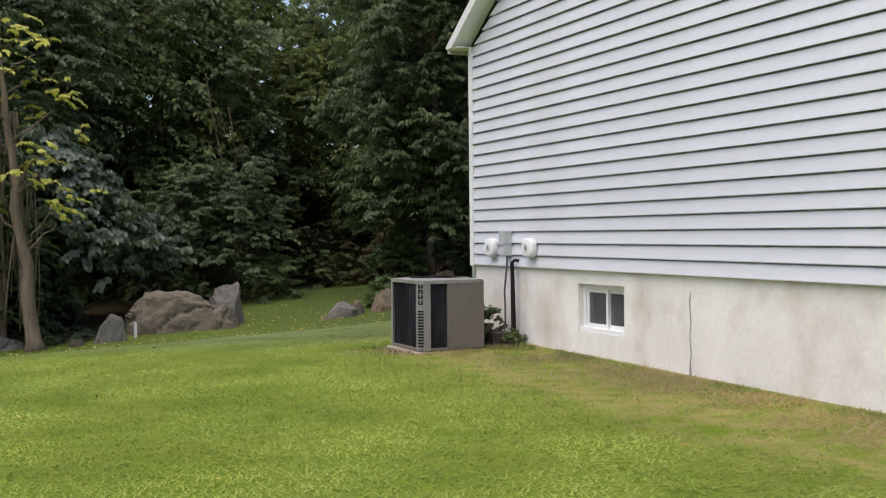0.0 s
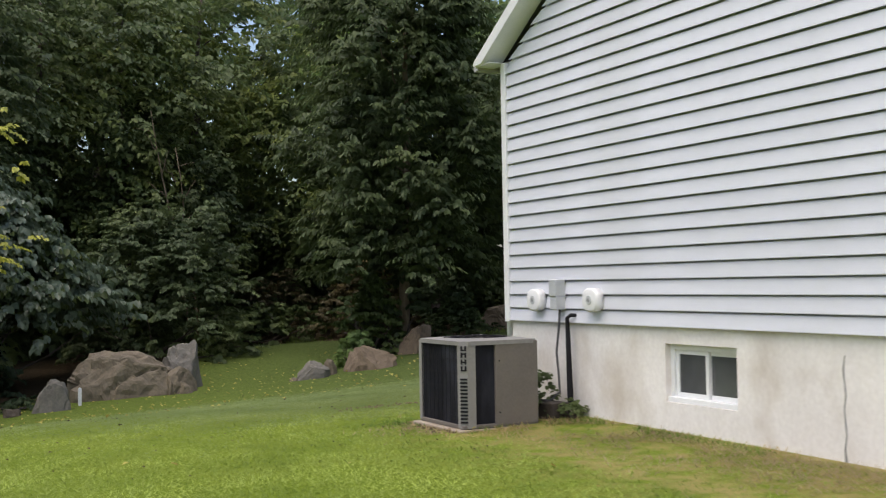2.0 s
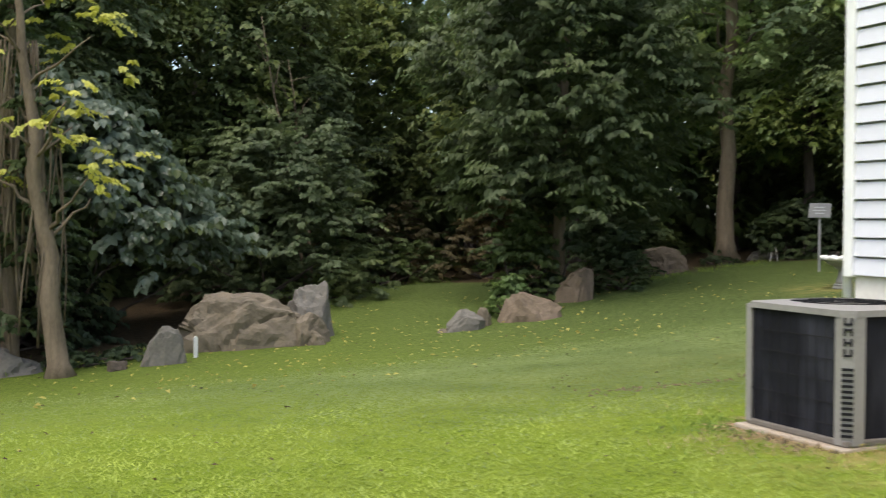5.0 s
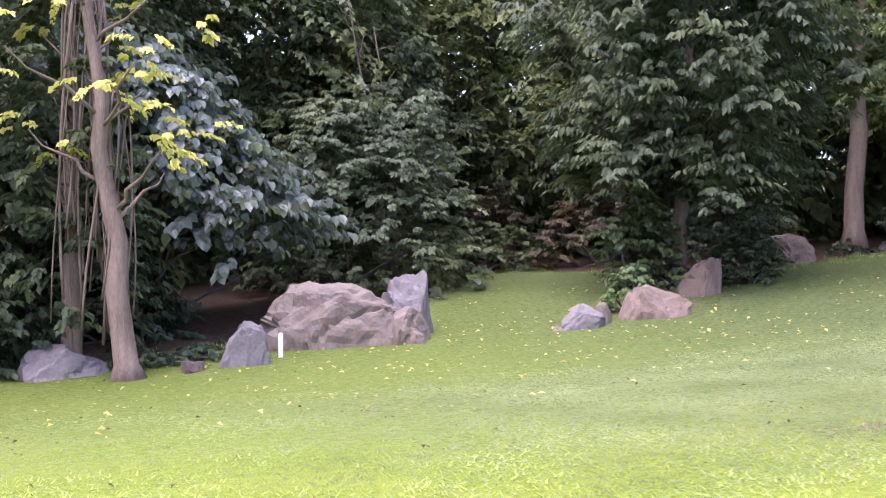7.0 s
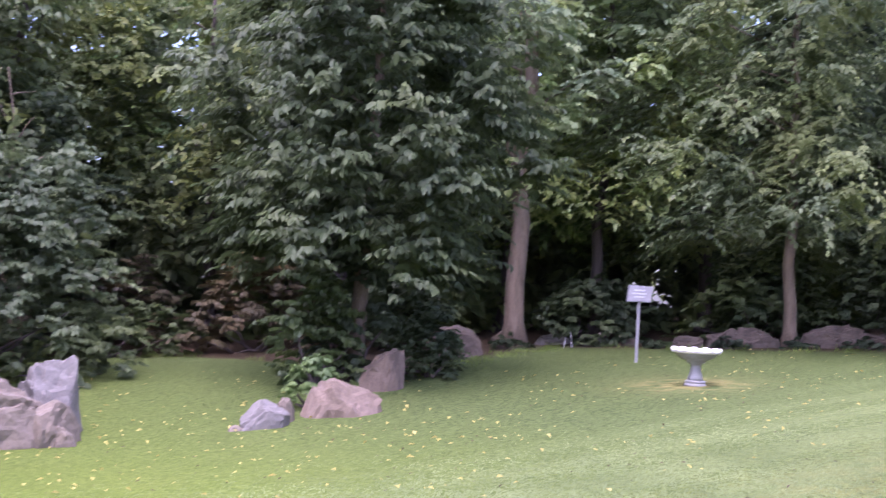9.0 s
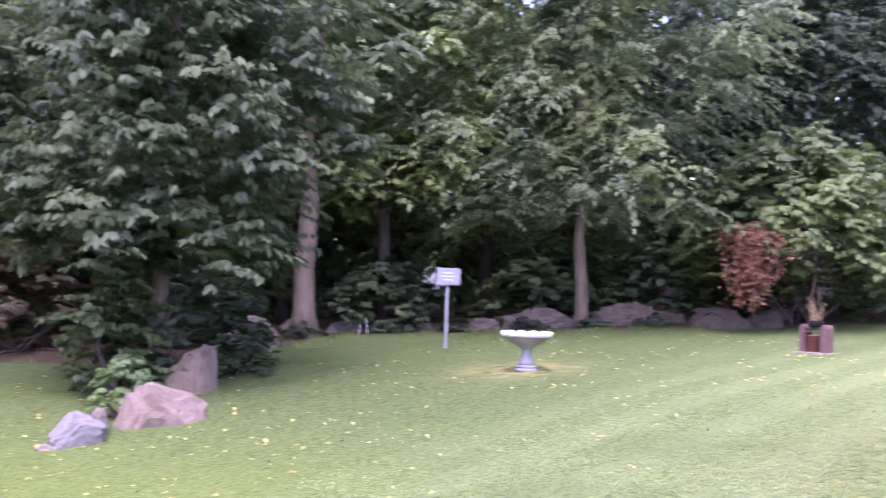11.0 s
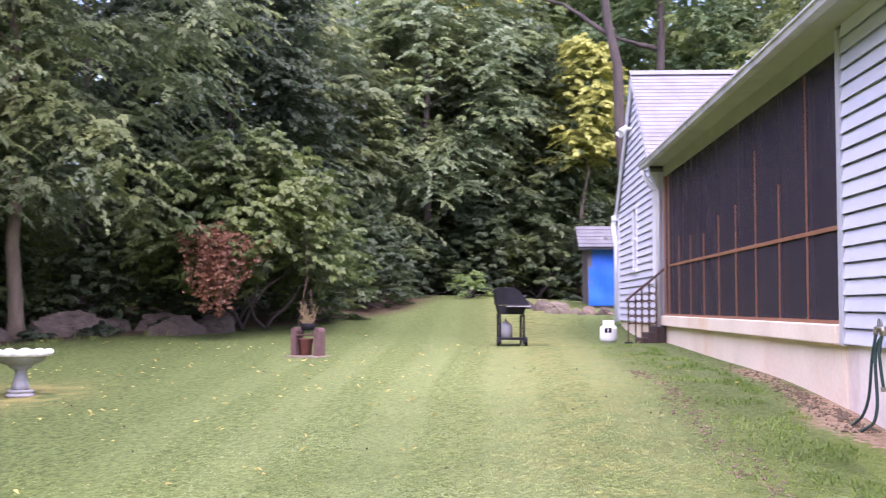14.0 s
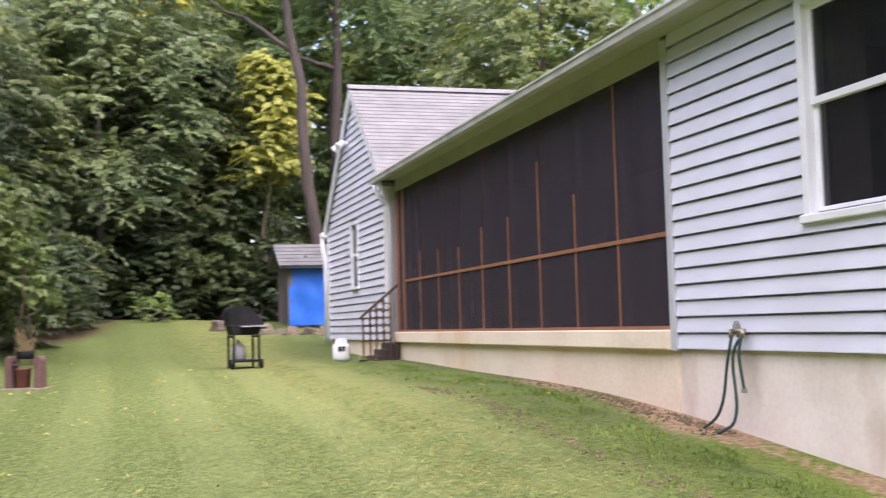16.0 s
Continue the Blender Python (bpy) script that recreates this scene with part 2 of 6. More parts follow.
M["brass"] = mat("old_brass", (0.25, 0.22, 0.16), (0.38, 0.34, 0.25), 0.4, 6, 60, 0.1, metal=0.7)
M["curtain"] = mat("dim_curtain", (0.10, 0.08, 0.07), (0.2, 0.17, 0.15), 0.9, 2, 20, 0.1, streak=(8, 8, 0.3))
M["grass_blade"] = leaf_mat("grass_blade", (0.10, 0.155, 0.016), (0.31, 0.39, 0.085), rough=0.6, spec=0.2, translucent=0.4, warm=0.15)
M["grass_tuft"] = leaf_mat("grass_tuft", (0.062, 0.118, 0.018), (0.185, 0.275, 0.058), rough=0.6, spec=0.2, translucent=0.4, warm=0.15)
M["grass_pale"] = leaf_mat("pale_grass_blade", (0.130, 0.181, 0.044), (0.282, 0.348, 0.114), rough=0.6, spec=0.2, translucent=0.4, warm=0.15)
M["leaf_litter"] = leaf_mat("brown_litter", (0.03, 0.022, 0.014), (0.10, 0.068, 0.04))
M["straw"] = leaf_mat("dry_straw", (0.22, 0.16, 0.08), (0.42, 0.33, 0.18))
M["sign_face"] = mat("weathered_sign", (0.20, 0.20, 0.208), (0.29, 0.29, 0.30), 0.6, 5, 40, 0.1, stain=(0.3, 0.3, 0.29), amount=0.7, stain_scale=6)

# insect screen: fine dark mesh that lets a third of the light through
M["screen"] = bpy.data.materials.new("insect_screen")
M["screen"].use_nodes = True
st = M["screen"].node_tree
st.nodes["Principled BSDF"].inputs["Base Color"].default_value = (0.041, 0.030, 0.044, 1)
st.nodes["Principled BSDF"].inputs["Roughness"].default_value = 0.6
stt = st.nodes.new("ShaderNodeBsdfTransparent")
stm = st.nodes.new("ShaderNodeMixShader")
sno = st.nodes.new("ShaderNodeTexNoise")
sno.inputs["Scale"].default_value = 0.7
srg = st.nodes.new("ShaderNodeMapRange")
srg.inputs["From Min"].default_value, srg.inputs["From Max"].default_value = 0.35, 0.65
srg.inputs["To Min"].default_value, srg.inputs["To Max"].default_value = 0.56, 0.74
sco, smp = st.nodes.new("ShaderNodeTexCoord"), st.nodes.new("ShaderNodeMapping")
smp.inputs["Scale"].default_value = (5, 5, 0.45)
st.links.new(sco.outputs["Object"], smp.inputs[0])
st.links.new(smp.outputs[0], sno.inputs["Vector"])
st.links.new(sno.outputs[0], srg.inputs["Value"])
st.links.new(srg.outputs[0], stm.inputs[0])
st.links.new(stt.outputs[0], stm.inputs[1])
st.links.new(st.nodes["Principled BSDF"].outputs[0], stm.inputs[2])
st.links.new(stm.outputs[0], st.nodes["Material Output"].inputs[0])


# window glass: mostly clear, with a gloss
M["clear_glass"] = bpy.data.materials.new("clear_glass")
M["clear_glass"].use_nodes = True
ct = M["clear_glass"].node_tree
ct.nodes["Principled BSDF"].inputs["Base Color"].default_value = (0.02, 0.02, 0.024, 1)
ct.nodes["Principled BSDF"].inputs["Roughness"].default_value = 0.05
cx_t = ct.nodes.new("ShaderNodeBsdfTransparent")
cx_m = ct.nodes.new("ShaderNodeMixShader")
cx_m.inputs[0].default_value = 0.5
ct.links.new(cx_t.outputs[0], cx_m.inputs[1])
ct.links.new(ct.nodes["Principled BSDF"].outputs[0], cx_m.inputs[2])
ct.links.new(cx_m.outputs[0], ct.nodes["Material Output"].inputs[0])


# lawn: mown grass with paler stripes, dry patches and bare soil along the walls; tree shade painted in by mown, cool
# and pale
def lawn_material():
    m = bpy.data.materials.new("lawn")
    m.use_nodes = True
    t = m.node_tree
    p = t.nodes["Principled BSDF"]
    co = t.nodes.new("ShaderNodeTexCoord")

    def noise_at(scale, detail=3):
        n = t.nodes.new("ShaderNodeTexNoise")
        n.inputs["Scale"].default_value, n.inputs["Detail"].default_value = scale, detail
        t.links.new(co.outputs["Object"], n.inputs["Vector"])
        return n.outputs[0]

    def ranged(v, a, b, c=0.0, d=1.0):
        r = t.nodes.new("ShaderNodeMapRange")
        for k, x in zip(("From Min", "From Max", "To Min", "To Max"), (a, b, c, d)):
            r.inputs[k].default_value = x
        t.links.new(v, r.inputs["Value"])
        return r.outputs[0]

    def mixed(f, a, b):
        x = t.nodes.new("ShaderNodeMix")
        x.data_type = "RGBA"
        t.links.new(f, x.inputs[0])
        for k, c in ((6, a), (7, b)):
            if isinstance(c, tuple):
                x.inputs[k].default_value = (*c, 1)
            else:
                t.links.new(c, x.inputs[k])
        return x.outputs[2]

    fine = noise_at(70, 4)
    clump = noise_at(17, 5)
    both = t.nodes.new("ShaderNodeMath")
    both.operation = "ADD"
    t.links.new(fine, both.inputs[0])
    t.links.new(clump, both.inputs[1])
    grain = ranged(both.outputs[0], 0.84, 1.16)
    base = mixed(ranged(fine, 0.3, 0.7), (0.095, 0.150, 0.011), (0.250, 0.335, 0.034))
    base = mixed(ranged(clump, 0.35, 0.7, 0, 0.45), base, (0.225, 0.310, 0.030))
    base = mixed(ranged(noise_at(1.1), 0.42, 0.68, 0, 0.5), base, (0.245, 0.300, 0.045))
    base = mixed(ranged(noise_at(5, 4), 0.55, 0.75, 0, 0.5), base, (0.115, 0.170, 0.016))
    wave = t.nodes.new("ShaderNodeTexWave")
    wave.bands_direction = "Y"
    wave.inputs["Scale"].default_value, wave.inputs["Distortion"].default_value, wave.inputs["Detail"].default_value = 0.28, 1.6, 2.0
    wave.inputs["Detail Scale"].default_value = 0.4
    t.links.new(co.outputs["Object"], wave.inputs["Vector"])
    # mown, cool and pale also lay tree shade into the turf colour
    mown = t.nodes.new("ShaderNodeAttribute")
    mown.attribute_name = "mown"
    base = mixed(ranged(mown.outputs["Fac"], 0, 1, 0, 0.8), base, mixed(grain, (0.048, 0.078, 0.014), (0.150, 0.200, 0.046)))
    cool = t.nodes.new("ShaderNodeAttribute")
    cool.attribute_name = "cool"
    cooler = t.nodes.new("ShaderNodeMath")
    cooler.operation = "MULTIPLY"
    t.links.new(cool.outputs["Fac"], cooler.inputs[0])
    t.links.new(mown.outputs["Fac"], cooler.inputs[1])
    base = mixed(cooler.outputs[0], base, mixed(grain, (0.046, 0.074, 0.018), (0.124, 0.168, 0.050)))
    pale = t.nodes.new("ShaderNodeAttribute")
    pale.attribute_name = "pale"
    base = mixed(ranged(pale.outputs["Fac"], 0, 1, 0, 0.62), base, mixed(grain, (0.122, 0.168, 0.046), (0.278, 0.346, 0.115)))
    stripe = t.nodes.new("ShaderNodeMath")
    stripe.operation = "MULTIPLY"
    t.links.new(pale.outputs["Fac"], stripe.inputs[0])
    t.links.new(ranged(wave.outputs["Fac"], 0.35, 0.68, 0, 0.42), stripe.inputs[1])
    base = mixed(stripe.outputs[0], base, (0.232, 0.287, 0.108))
    dirt = t.nodes.new("ShaderNodeAttribute")
    dirt.attribute_name = "bare"
    dry = t.nodes.new("ShaderNodeAttribute")
    dry.attribute_name = "dry"
    mul = t.nodes.new("ShaderNodeMath")
    mul.operation = "MULTIPLY"
    t.links.new(dry.outputs["Fac"], mul.inputs[0])
    t.links.new(ranged(noise_at(4, 4), 0.35, 0.6), mul.inputs[1])
    base = mixed(mul.outputs[0], base, (0.345, 0.295, 0.105))
    mul2 = t.nodes.new("ShaderNodeMath")
    mul2.operation = "MULTIPLY_ADD"
    t.links.new(noise_at(12, 7), mul2.inputs[0])
    mul2.inputs[1].default_value = 1.3
    t.links.new(dirt.outputs["Fac"], mul2.inputs[2])
    bared = ranged(mul2.outputs[0], 1.22, 1.52)
    soil = mixed(ranged(noise_at(20, 4), 0.3, 0.7), (0.25, 0.160, 0.088), (0.50, 0.355, 0.225))
    base = mixed(bared, base, soil)
    wood = t.nodes.new("ShaderNodeAttribute")
    wood.attribute_name = "litter"
    litter = mixed(ranged(noise_at(14, 4), 0.3, 0.7), (0.035, 0.028, 0.016), (0.10, 0.07, 0.04))
    base = mixed(wood.outputs["Fac"], base, litter)
    t.links.new(base, p.inputs["Base Color"])
    p.inputs["Roughness"].default_value = 0.85
    p.inputs["Specular IOR Level"].default_value = 0.12
    b = t.nodes.new("ShaderNodeBump")
    b.inputs["Strength"].default_value, b.inputs["Distance"].default_value = 1.0, 0.04
    t.links.new(fine, b.inputs["Height"])
    t.links.new(b.outputs[0], p.inputs["Normal"])
    return m


M["lawn"] = lawn_material()


# ==== helpers for building ====
def part(name, bm, material, parent=None, label="", smooth=False):
    """Links a bmesh, or vertices and faces, as one mesh object, under a thing where one is given."""
    me = bpy.data.meshes.new(name)
    if isinstance(bm, tuple):
        me.from_pydata([tuple(v) for v in bm[0]], [], [tuple(f) for f in bm[1]])
        me.update()
    else:
        bmesh.ops.recalc_face_normals(bm, faces=bm.faces)
        bm.to_mesh(me)
        bm.free()
    for m in material if isinstance(material, list) else [material]:
        me.materials.append(m)
    if smooth:
        for f in me.polygons:
            f.use_smooth = True
    ob = new(name, me)
    if parent:
        ob.parent = parent
    return tagged(ob, label)


def thing(name, label, category, at=(0, 0, 0), rz=0, group="", kind=""):
    ob = new(name)
    ob.empty_display_size = 0.2
    ob.matrix_basis = pose(*at, 0, 0, rz)
    return tagged(ob, label, category, group, kind)


def box(bm, x0, y0, z0, x1, y1, z1, bevel=0.0):
    vs = bmesh.ops.create_cube(bm, size=1.0, matrix=Matrix.Translation(((x0 + x1) / 2, (y0 + y1) / 2, (z0 + z1) / 2)) @ Matrix.Diagonal((x1 - x0, y1 - y0, z1 - z0, 1)))["verts"]
    if bevel:
        es = list({e for v in vs for e in v.link_edges})
        bmesh.ops.bevel(bm, geom=es, offset=bevel, segments=2, affect="EDGES", profile=0.5)
    return bm


def boxed(x0, y0, z0, x1, y1, z1, bevel=0.0):
    return box(bmesh.new(), x0, y0, z0, x1, y1, z1, bevel)


def prism(outline, axis, a, b):
    """A solid from an outline in the plane across an axis, from a to b along it."""
    def at(p, q):
        return {"x": (q, p[0], p[1]), "y": (p[0], q, p[1]), "z": (p[0], p[1], q)}[axis]
    bm = bmesh.new()
    u = [bm.verts.new(at(p, a)) for p in outline]
    v = [bm.verts.new(at(p, b)) for p in outline]
    n = len(outline)
    bm.faces.new(u)
    bm.faces.new(v[::-1])
    for i in range(n):
        bm.faces.new((u[i], v[i], v[(i + 1) % n], u[(i + 1) % n]))
    return bm


def tube_data(points, radii, sides=8, cap=True):
    """Vertices and faces of a tube along points, with a radius for each."""
    pts = [Vector(p) for p in points]
    vs, fs = [], []
    for i, p in enumerate(pts):
        d = (pts[min(i + 1, len(pts) - 1)] - pts[max(i - 1, 0)]).normalized()
        a = d.orthogonal().normalized() if i == 0 else (a - d * a.dot(d)).normalized()
        b = d.cross(a)
        r = radii if isinstance(radii, (int, float)) else radii[i]
        for k in range(sides):
            w = 2 * math.pi * k / sides
            vs.append(p + (a * math.cos(w) + b * math.sin(w)) * r)
    for i in range(len(pts) - 1):
        for k in range(sides):
            k2 = (k + 1) % sides
            fs.append((i * sides + k, i * sides + k2, (i + 1) * sides + k2, (i + 1) * sides + k))
    if cap:
        fs.append(tuple(range(sides))[::-1])
        fs.append(tuple(range((len(pts) - 1) * sides, len(pts) * sides)))
    return vs, fs


def joined(*pieces):
    vs, fs = [], []
    for v, f in pieces:
        n = len(vs)
        vs += list(v)
        fs += [tuple(i + n for i in q) for q in f]
    return vs, fs


def lathe(profile, sides=28, wave=None):
    """A turned form from (radius, height) pairs; wave(i, angle) may scale a ring's radius."""
    vs, fs = [], []
    for i, (r, z) in enumerate(profile):
        for k in range(sides):
            w = 2 * math.pi * k / sides
            q = r * (wave(i, w) if wave else 1)
            vs.append((q * math.cos(w), q * math.sin(w), z))
    for i in range(len(profile) - 1):
        for k in range(sides):
            k2 = (k + 1) % sides
            fs.append((i * sides + k, i * sides + k2, (i + 1) * sides + k2, (i + 1) * sides + k))
    fs.append(tuple(range(sides))[::-1])
    fs.append(tuple(range((len(profile) - 1) * sides, len(profile) * sides)))
    return vs, fs


# ==== the ground ====
HEIGHTS = [(-1.2, -0.8, 0.05), (0, -4.8, 0.10), (0, -9, 0.11), (2.2, 0.1, 0.25), (4.4, 0.1, 0.46), (8, 0.2, 0.60), (14.3, 0.6, 0.70), (13.9, 2.7, 0.67), (12, 6, 0.56),
           (8, 8.8, 0.25), (10, 11.7, 0.37), (14.8, 11.6, 0.76), (10.8, 15.7, 0.42), (-2.9, 10.1, -0.58), (-1.9, 10.4, -0.61), (-0.6, 10.8, -0.5), (-4.8, 9.4, -0.74), (1.45, 10.1, -0.4),
           (3.1, 10.1, -0.23), (4.7, 11.5, -0.05), (23, 0.6, 1.3), (20, 0.2, 0.92), (-6, -13, 0.1), (-6, -4, -0.02), (-5.5, 3, -0.2), (30, 5, 1.7), (5, 21, -0.15), (22, 12, 1.25)]
HX, HY, HZ = (np.array(c, float) for c in zip(*HEIGHTS))


def slope(x, y):
    return 0.1 + 1.5 * np.tanh(x / 32) - 0.75 * np.tanh(y / 24) * (1 - np.tanh(x / 14)) * 0.6


def kernel(x, y):
    return np.exp(-((np.asarray(x)[..., None] - HX) ** 2 + (np.asarray(y)[..., None] - HY) ** 2) / (2 * 3.6 ** 2))


HW = np.linalg.solve(kernel(HX, HY) + 0.02 * np.eye(len(HX)), HZ - slope(HX, HY))


def gh(x, y):
    """Height of the ground."""
    return kernel(x, y) @ HW + slope(np.asarray(x, float), np.asarray(y, float))


def ramp01(v, a, b):
    return np.clip((np.asarray(v, float) - a) / (b - a), 0, 1)


def wood_edge(x):
    """How far the lawn reaches towards the wood (y) at each x."""
    return np.interp(x, (-12, -6, -4, -0.5, 0.8, 2.5, 4.6, 5.6, 8, 11, 14.4, 16.8, 19, 23, 27, 32), (10.2, 10.3, 11.0, 12.3, 19.5, 19.5, 19, 12.8, 14, 15, 10.5, 8.4, 6.9, 5.0, 4.6, 4.5))


def build_ground():
    def steps(lo, hi, fine, far):
        inner = np.arange(lo, hi + fine / 2, fine)
        out = fine * 1.35 ** np.arange(1, far)
        out = np.cumsum(out)
        return np.concatenate((lo - out[::-1], inner, hi + out))
    xs, ys = steps(-9, 26, 0.22, 22), steps(-15, 21, 0.22, 22)
    X, Y = np.meshgrid(xs, ys, indexing="ij")
    Z = gh(X, Y) 
    nx, ny = X.shape
    vs = np.stack([X, Y, Z], -1).reshape(-1, 3)
    idx = np.arange(nx * ny).reshape(nx, ny)
    fs = np.stack([idx[:-1, :-1], idx[1:, :-1], idx[1:, 1:], idx[:-1, 1:]], -1).reshape(-1, 4)
    me = bpy.data.meshes.new("ground")
    me.from_pydata(vs.tolist(), [], fs.tolist())
    me.materials.append(M["lawn"])
    for f in me.polygons:
        f.use_smooth = True
    x, y = vs[:, 0], vs[:, 1]
    wall_side = np.where((y < 0.4) & (x < 0.3), np.exp(-np.abs(x + 0.15) / 0.22), 0) * ramp01(y, -9.5, -9)
    back = np.where((x > -0.4) & (x < 14.6), (1.5 + 0.4 * np.sin(x * 1.7 + 0.5)) * np.exp(-np.abs(y - 0.1) / (0.20 + 0.07 * np.sin(x * 2.1) + 0.13 * np.exp(-((x - 3.6) / 1.4) ** 2))) * ramp01(-x, -11.5, -6.5), 0)
    strip = 0.58 * ramp01(x, -2.5, 2) * ramp01(-x, -13, -9) * np.exp(-((y - 1.32 + 0.05 * np.sin(x * 1.3)) / 0.16) ** 2)
    unit = np.exp(-(((x + 1.25) / 0.45) ** 2 + ((y + 0.75) / 0.75) ** 2)) * 1.2
    bare = np.clip(wall_side * 0.55 + back + strip + unit, 0, 1)
    dry = np.clip(1.9 * np.exp(-((x + 0.5) / 1.05) ** 2) * ramp01(-y, 0.3, 1.2) * ramp01(y, -12.5, -10) + 0.3 * np.exp(-((y - 2.2) / 1.0) ** 2) * ramp01(x, -4, 2) + 0.8 * np.exp(-(((x - 8) / 1.0) ** 2 + ((y - 8.9) / 0.8) ** 2)), 0, 1)
    litter = ramp01(y - wood_edge(x), -0.3, 0.5)
    # darker towards the trees, paler by the house: shade put into the colour
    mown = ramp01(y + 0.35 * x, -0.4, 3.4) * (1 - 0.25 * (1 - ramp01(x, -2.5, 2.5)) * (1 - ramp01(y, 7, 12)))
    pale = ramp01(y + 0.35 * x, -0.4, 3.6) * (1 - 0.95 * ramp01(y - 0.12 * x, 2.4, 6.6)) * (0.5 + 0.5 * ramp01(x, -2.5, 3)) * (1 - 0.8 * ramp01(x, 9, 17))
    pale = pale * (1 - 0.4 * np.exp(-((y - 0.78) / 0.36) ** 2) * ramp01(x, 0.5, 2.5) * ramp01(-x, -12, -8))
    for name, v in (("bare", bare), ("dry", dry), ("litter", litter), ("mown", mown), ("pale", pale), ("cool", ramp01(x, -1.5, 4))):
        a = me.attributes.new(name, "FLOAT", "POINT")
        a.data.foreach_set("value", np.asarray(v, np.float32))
    tagged(new("ground", me), "mown green lawn with fallen leaves and bare soil patches", "ground", kind="structure")


build_ground()


# ==== the house ====
S, C = 1.012, 0.14          # lower edge of the siding, and the height of one course
EAVE, DEPTH, PITCH = 3.79, 9.4, 0.6
house = thing("house", "pale blue-grey vinyl-sided house with a screened back porch", "house")


def board_mesh(length, cut=0.0, lift=0.0):
    """One lapped course, its lower edge standing out; runs along +x from 0, face towards -y. cut, lift: how much shorter its top is at each end."""
    prof = [(0.0, 0.013), (-0.030, 0.013), (-0.033, 0.0), (-0.036, 0.0), (-0.0365, 0.006), (-0.015, C - 0.0145), (0.0, C - 0.0145)]
    vs = []
    for e in (0, 1):
        for (y, h) in prof:
            vs.append(((cut * h / C if not e else length - lift * h / C), y, h))
    n = len(prof)
    fs = [(i, i + n, (i + 1) % n + n, (i + 1) % n) for i in range(n)] + [tuple(range(n))[::-1], tuple(range(n, 2 * n))]
    return vs, fs


boards = {}


def board(parent, m, length, cut=0.0, lift=0.0):
    """A siding course under a wall, sharing its mesh with others of the same size."""
    key = (round(length, 3), round(cut, 3), round(lift, 3))
    if key not in boards:
        ob = part("siding_board", board_mesh(*key), M["siding"], parent)
        boards[key] = ob.data
    else:
        ob = new("siding_board", boards[key])
        ob.parent = parent
    ob.matrix_basis = m
    return ob


# gable wall at the side, x = 0, from y = 0 to -DEPTH
RIDGE_Y = -DEPTH / 2
gable = [(-0.02, S), (-DEPTH, S), (-DEPTH, EAVE), (RIDGE_Y, EAVE - PITCH * RIDGE_Y - 0.02), (-0.02, EAVE)]
wall_side = part("wall", prism(gable, "x", 0.05, 0.2), M["siding"], house)
z = S
while z < EAVE - PITCH * RIDGE_Y - 0.25:
    over = max(0.0, z + C - EAVE + 0.02) / PITCH
    low = max(0.0, z - EAVE + 0.02) / PITCH
    length = DEPTH - 0.1 - 2 * low
    if length > 0.3:
        cut = over - low
        board(wall_side, Matrix.Translation((0.019, -0.05 - low, z)) @ pose(0, 0, 0, 0, 0, -90), length, cut, cut)
    z += C
part("corner_trim", boxed(-0.032, -0.06, S - 0.015, 0.06, 0.032, EAVE, 0.006), M["trim"], house, "white corner post of the siding")
part("corner_trim", boxed(-0.032, -DEPTH - 0.03, S - 0.03, 0.06, -DEPTH + 0.06, EAVE, 0.006), M["trim"], house)

# back wall, y = 0: siding to x = 4.35, then the porch to x = 14.5
WIN0, WIN1, WZ0, WZ1 = 1.05, 2.24, 2.0, 3.5
bm = bmesh.new()
box(bm, 0.2, -0.2, S, WIN0, -0.05, EAVE)
box(bm, WIN1, -0.2, S, 4.3, -0.05, EAVE)
box(bm, WIN0, -0.2, S, WIN1, -0.05, WZ0)
box(bm, WIN0, -0.2, WZ1, WIN1, -0.05, EAVE)
wall_back = part("wall", bm, M["siding"], house)
z = S
while z < EAVE - 0.05:
    turn = pose(0, 0, 0, 0, 0, 180)
    if z + C > WZ0 + 0.02 and z < WZ1 - 0.02:
        board(wall_back, Matrix.Translation((WIN0 - 0.05, -0.019, z)) @ turn, WIN0 - 0.11)
        board(wall_back, Matrix.Translation((4.28, -0.019, z)) @ turn, 4.28 - WIN1 - 0.05)
    else:
        board(wall_back, Matrix.Translation((4.28, -0.019, z)) @ turn, 4.22)
    z += C
part("corner_trim", boxed(4.28, -0.06, S - 0.02, 4.38, 0.03, EAVE - 0.04, 0.006), M["grey_box"], house, "grey post between siding and porch")

# double-hung window
win = new("window")
win.parent = house
tagged(win, "white double-hung window with dim curtains inside")
bm = bmesh.new()
for a in ((WIN0 - 0.06, WZ0 - 0.02, WIN0 + 0.02, WZ1 + 0.06), (WIN1 - 0.02, WZ0 - 0.02, WIN1 + 0.06, WZ1 + 0.06), (WIN0 + 0.02, WZ1 - 0.02, WIN1 - 0.02, WZ1 + 0.06)):
    box(bm, a[0], -0.1, a[1], a[2], 0.025, a[3], 0.004)
part("frame", bm, M["trim"], win)
part("sill", boxed(WIN0 - 0.08, -0.1, WZ0 - 0.08, WIN1 + 0.08, 0.05, WZ0 - 0.02, 0.008), M["trim"], win)
mid = (WZ0 + WZ1) / 2 + 0.03
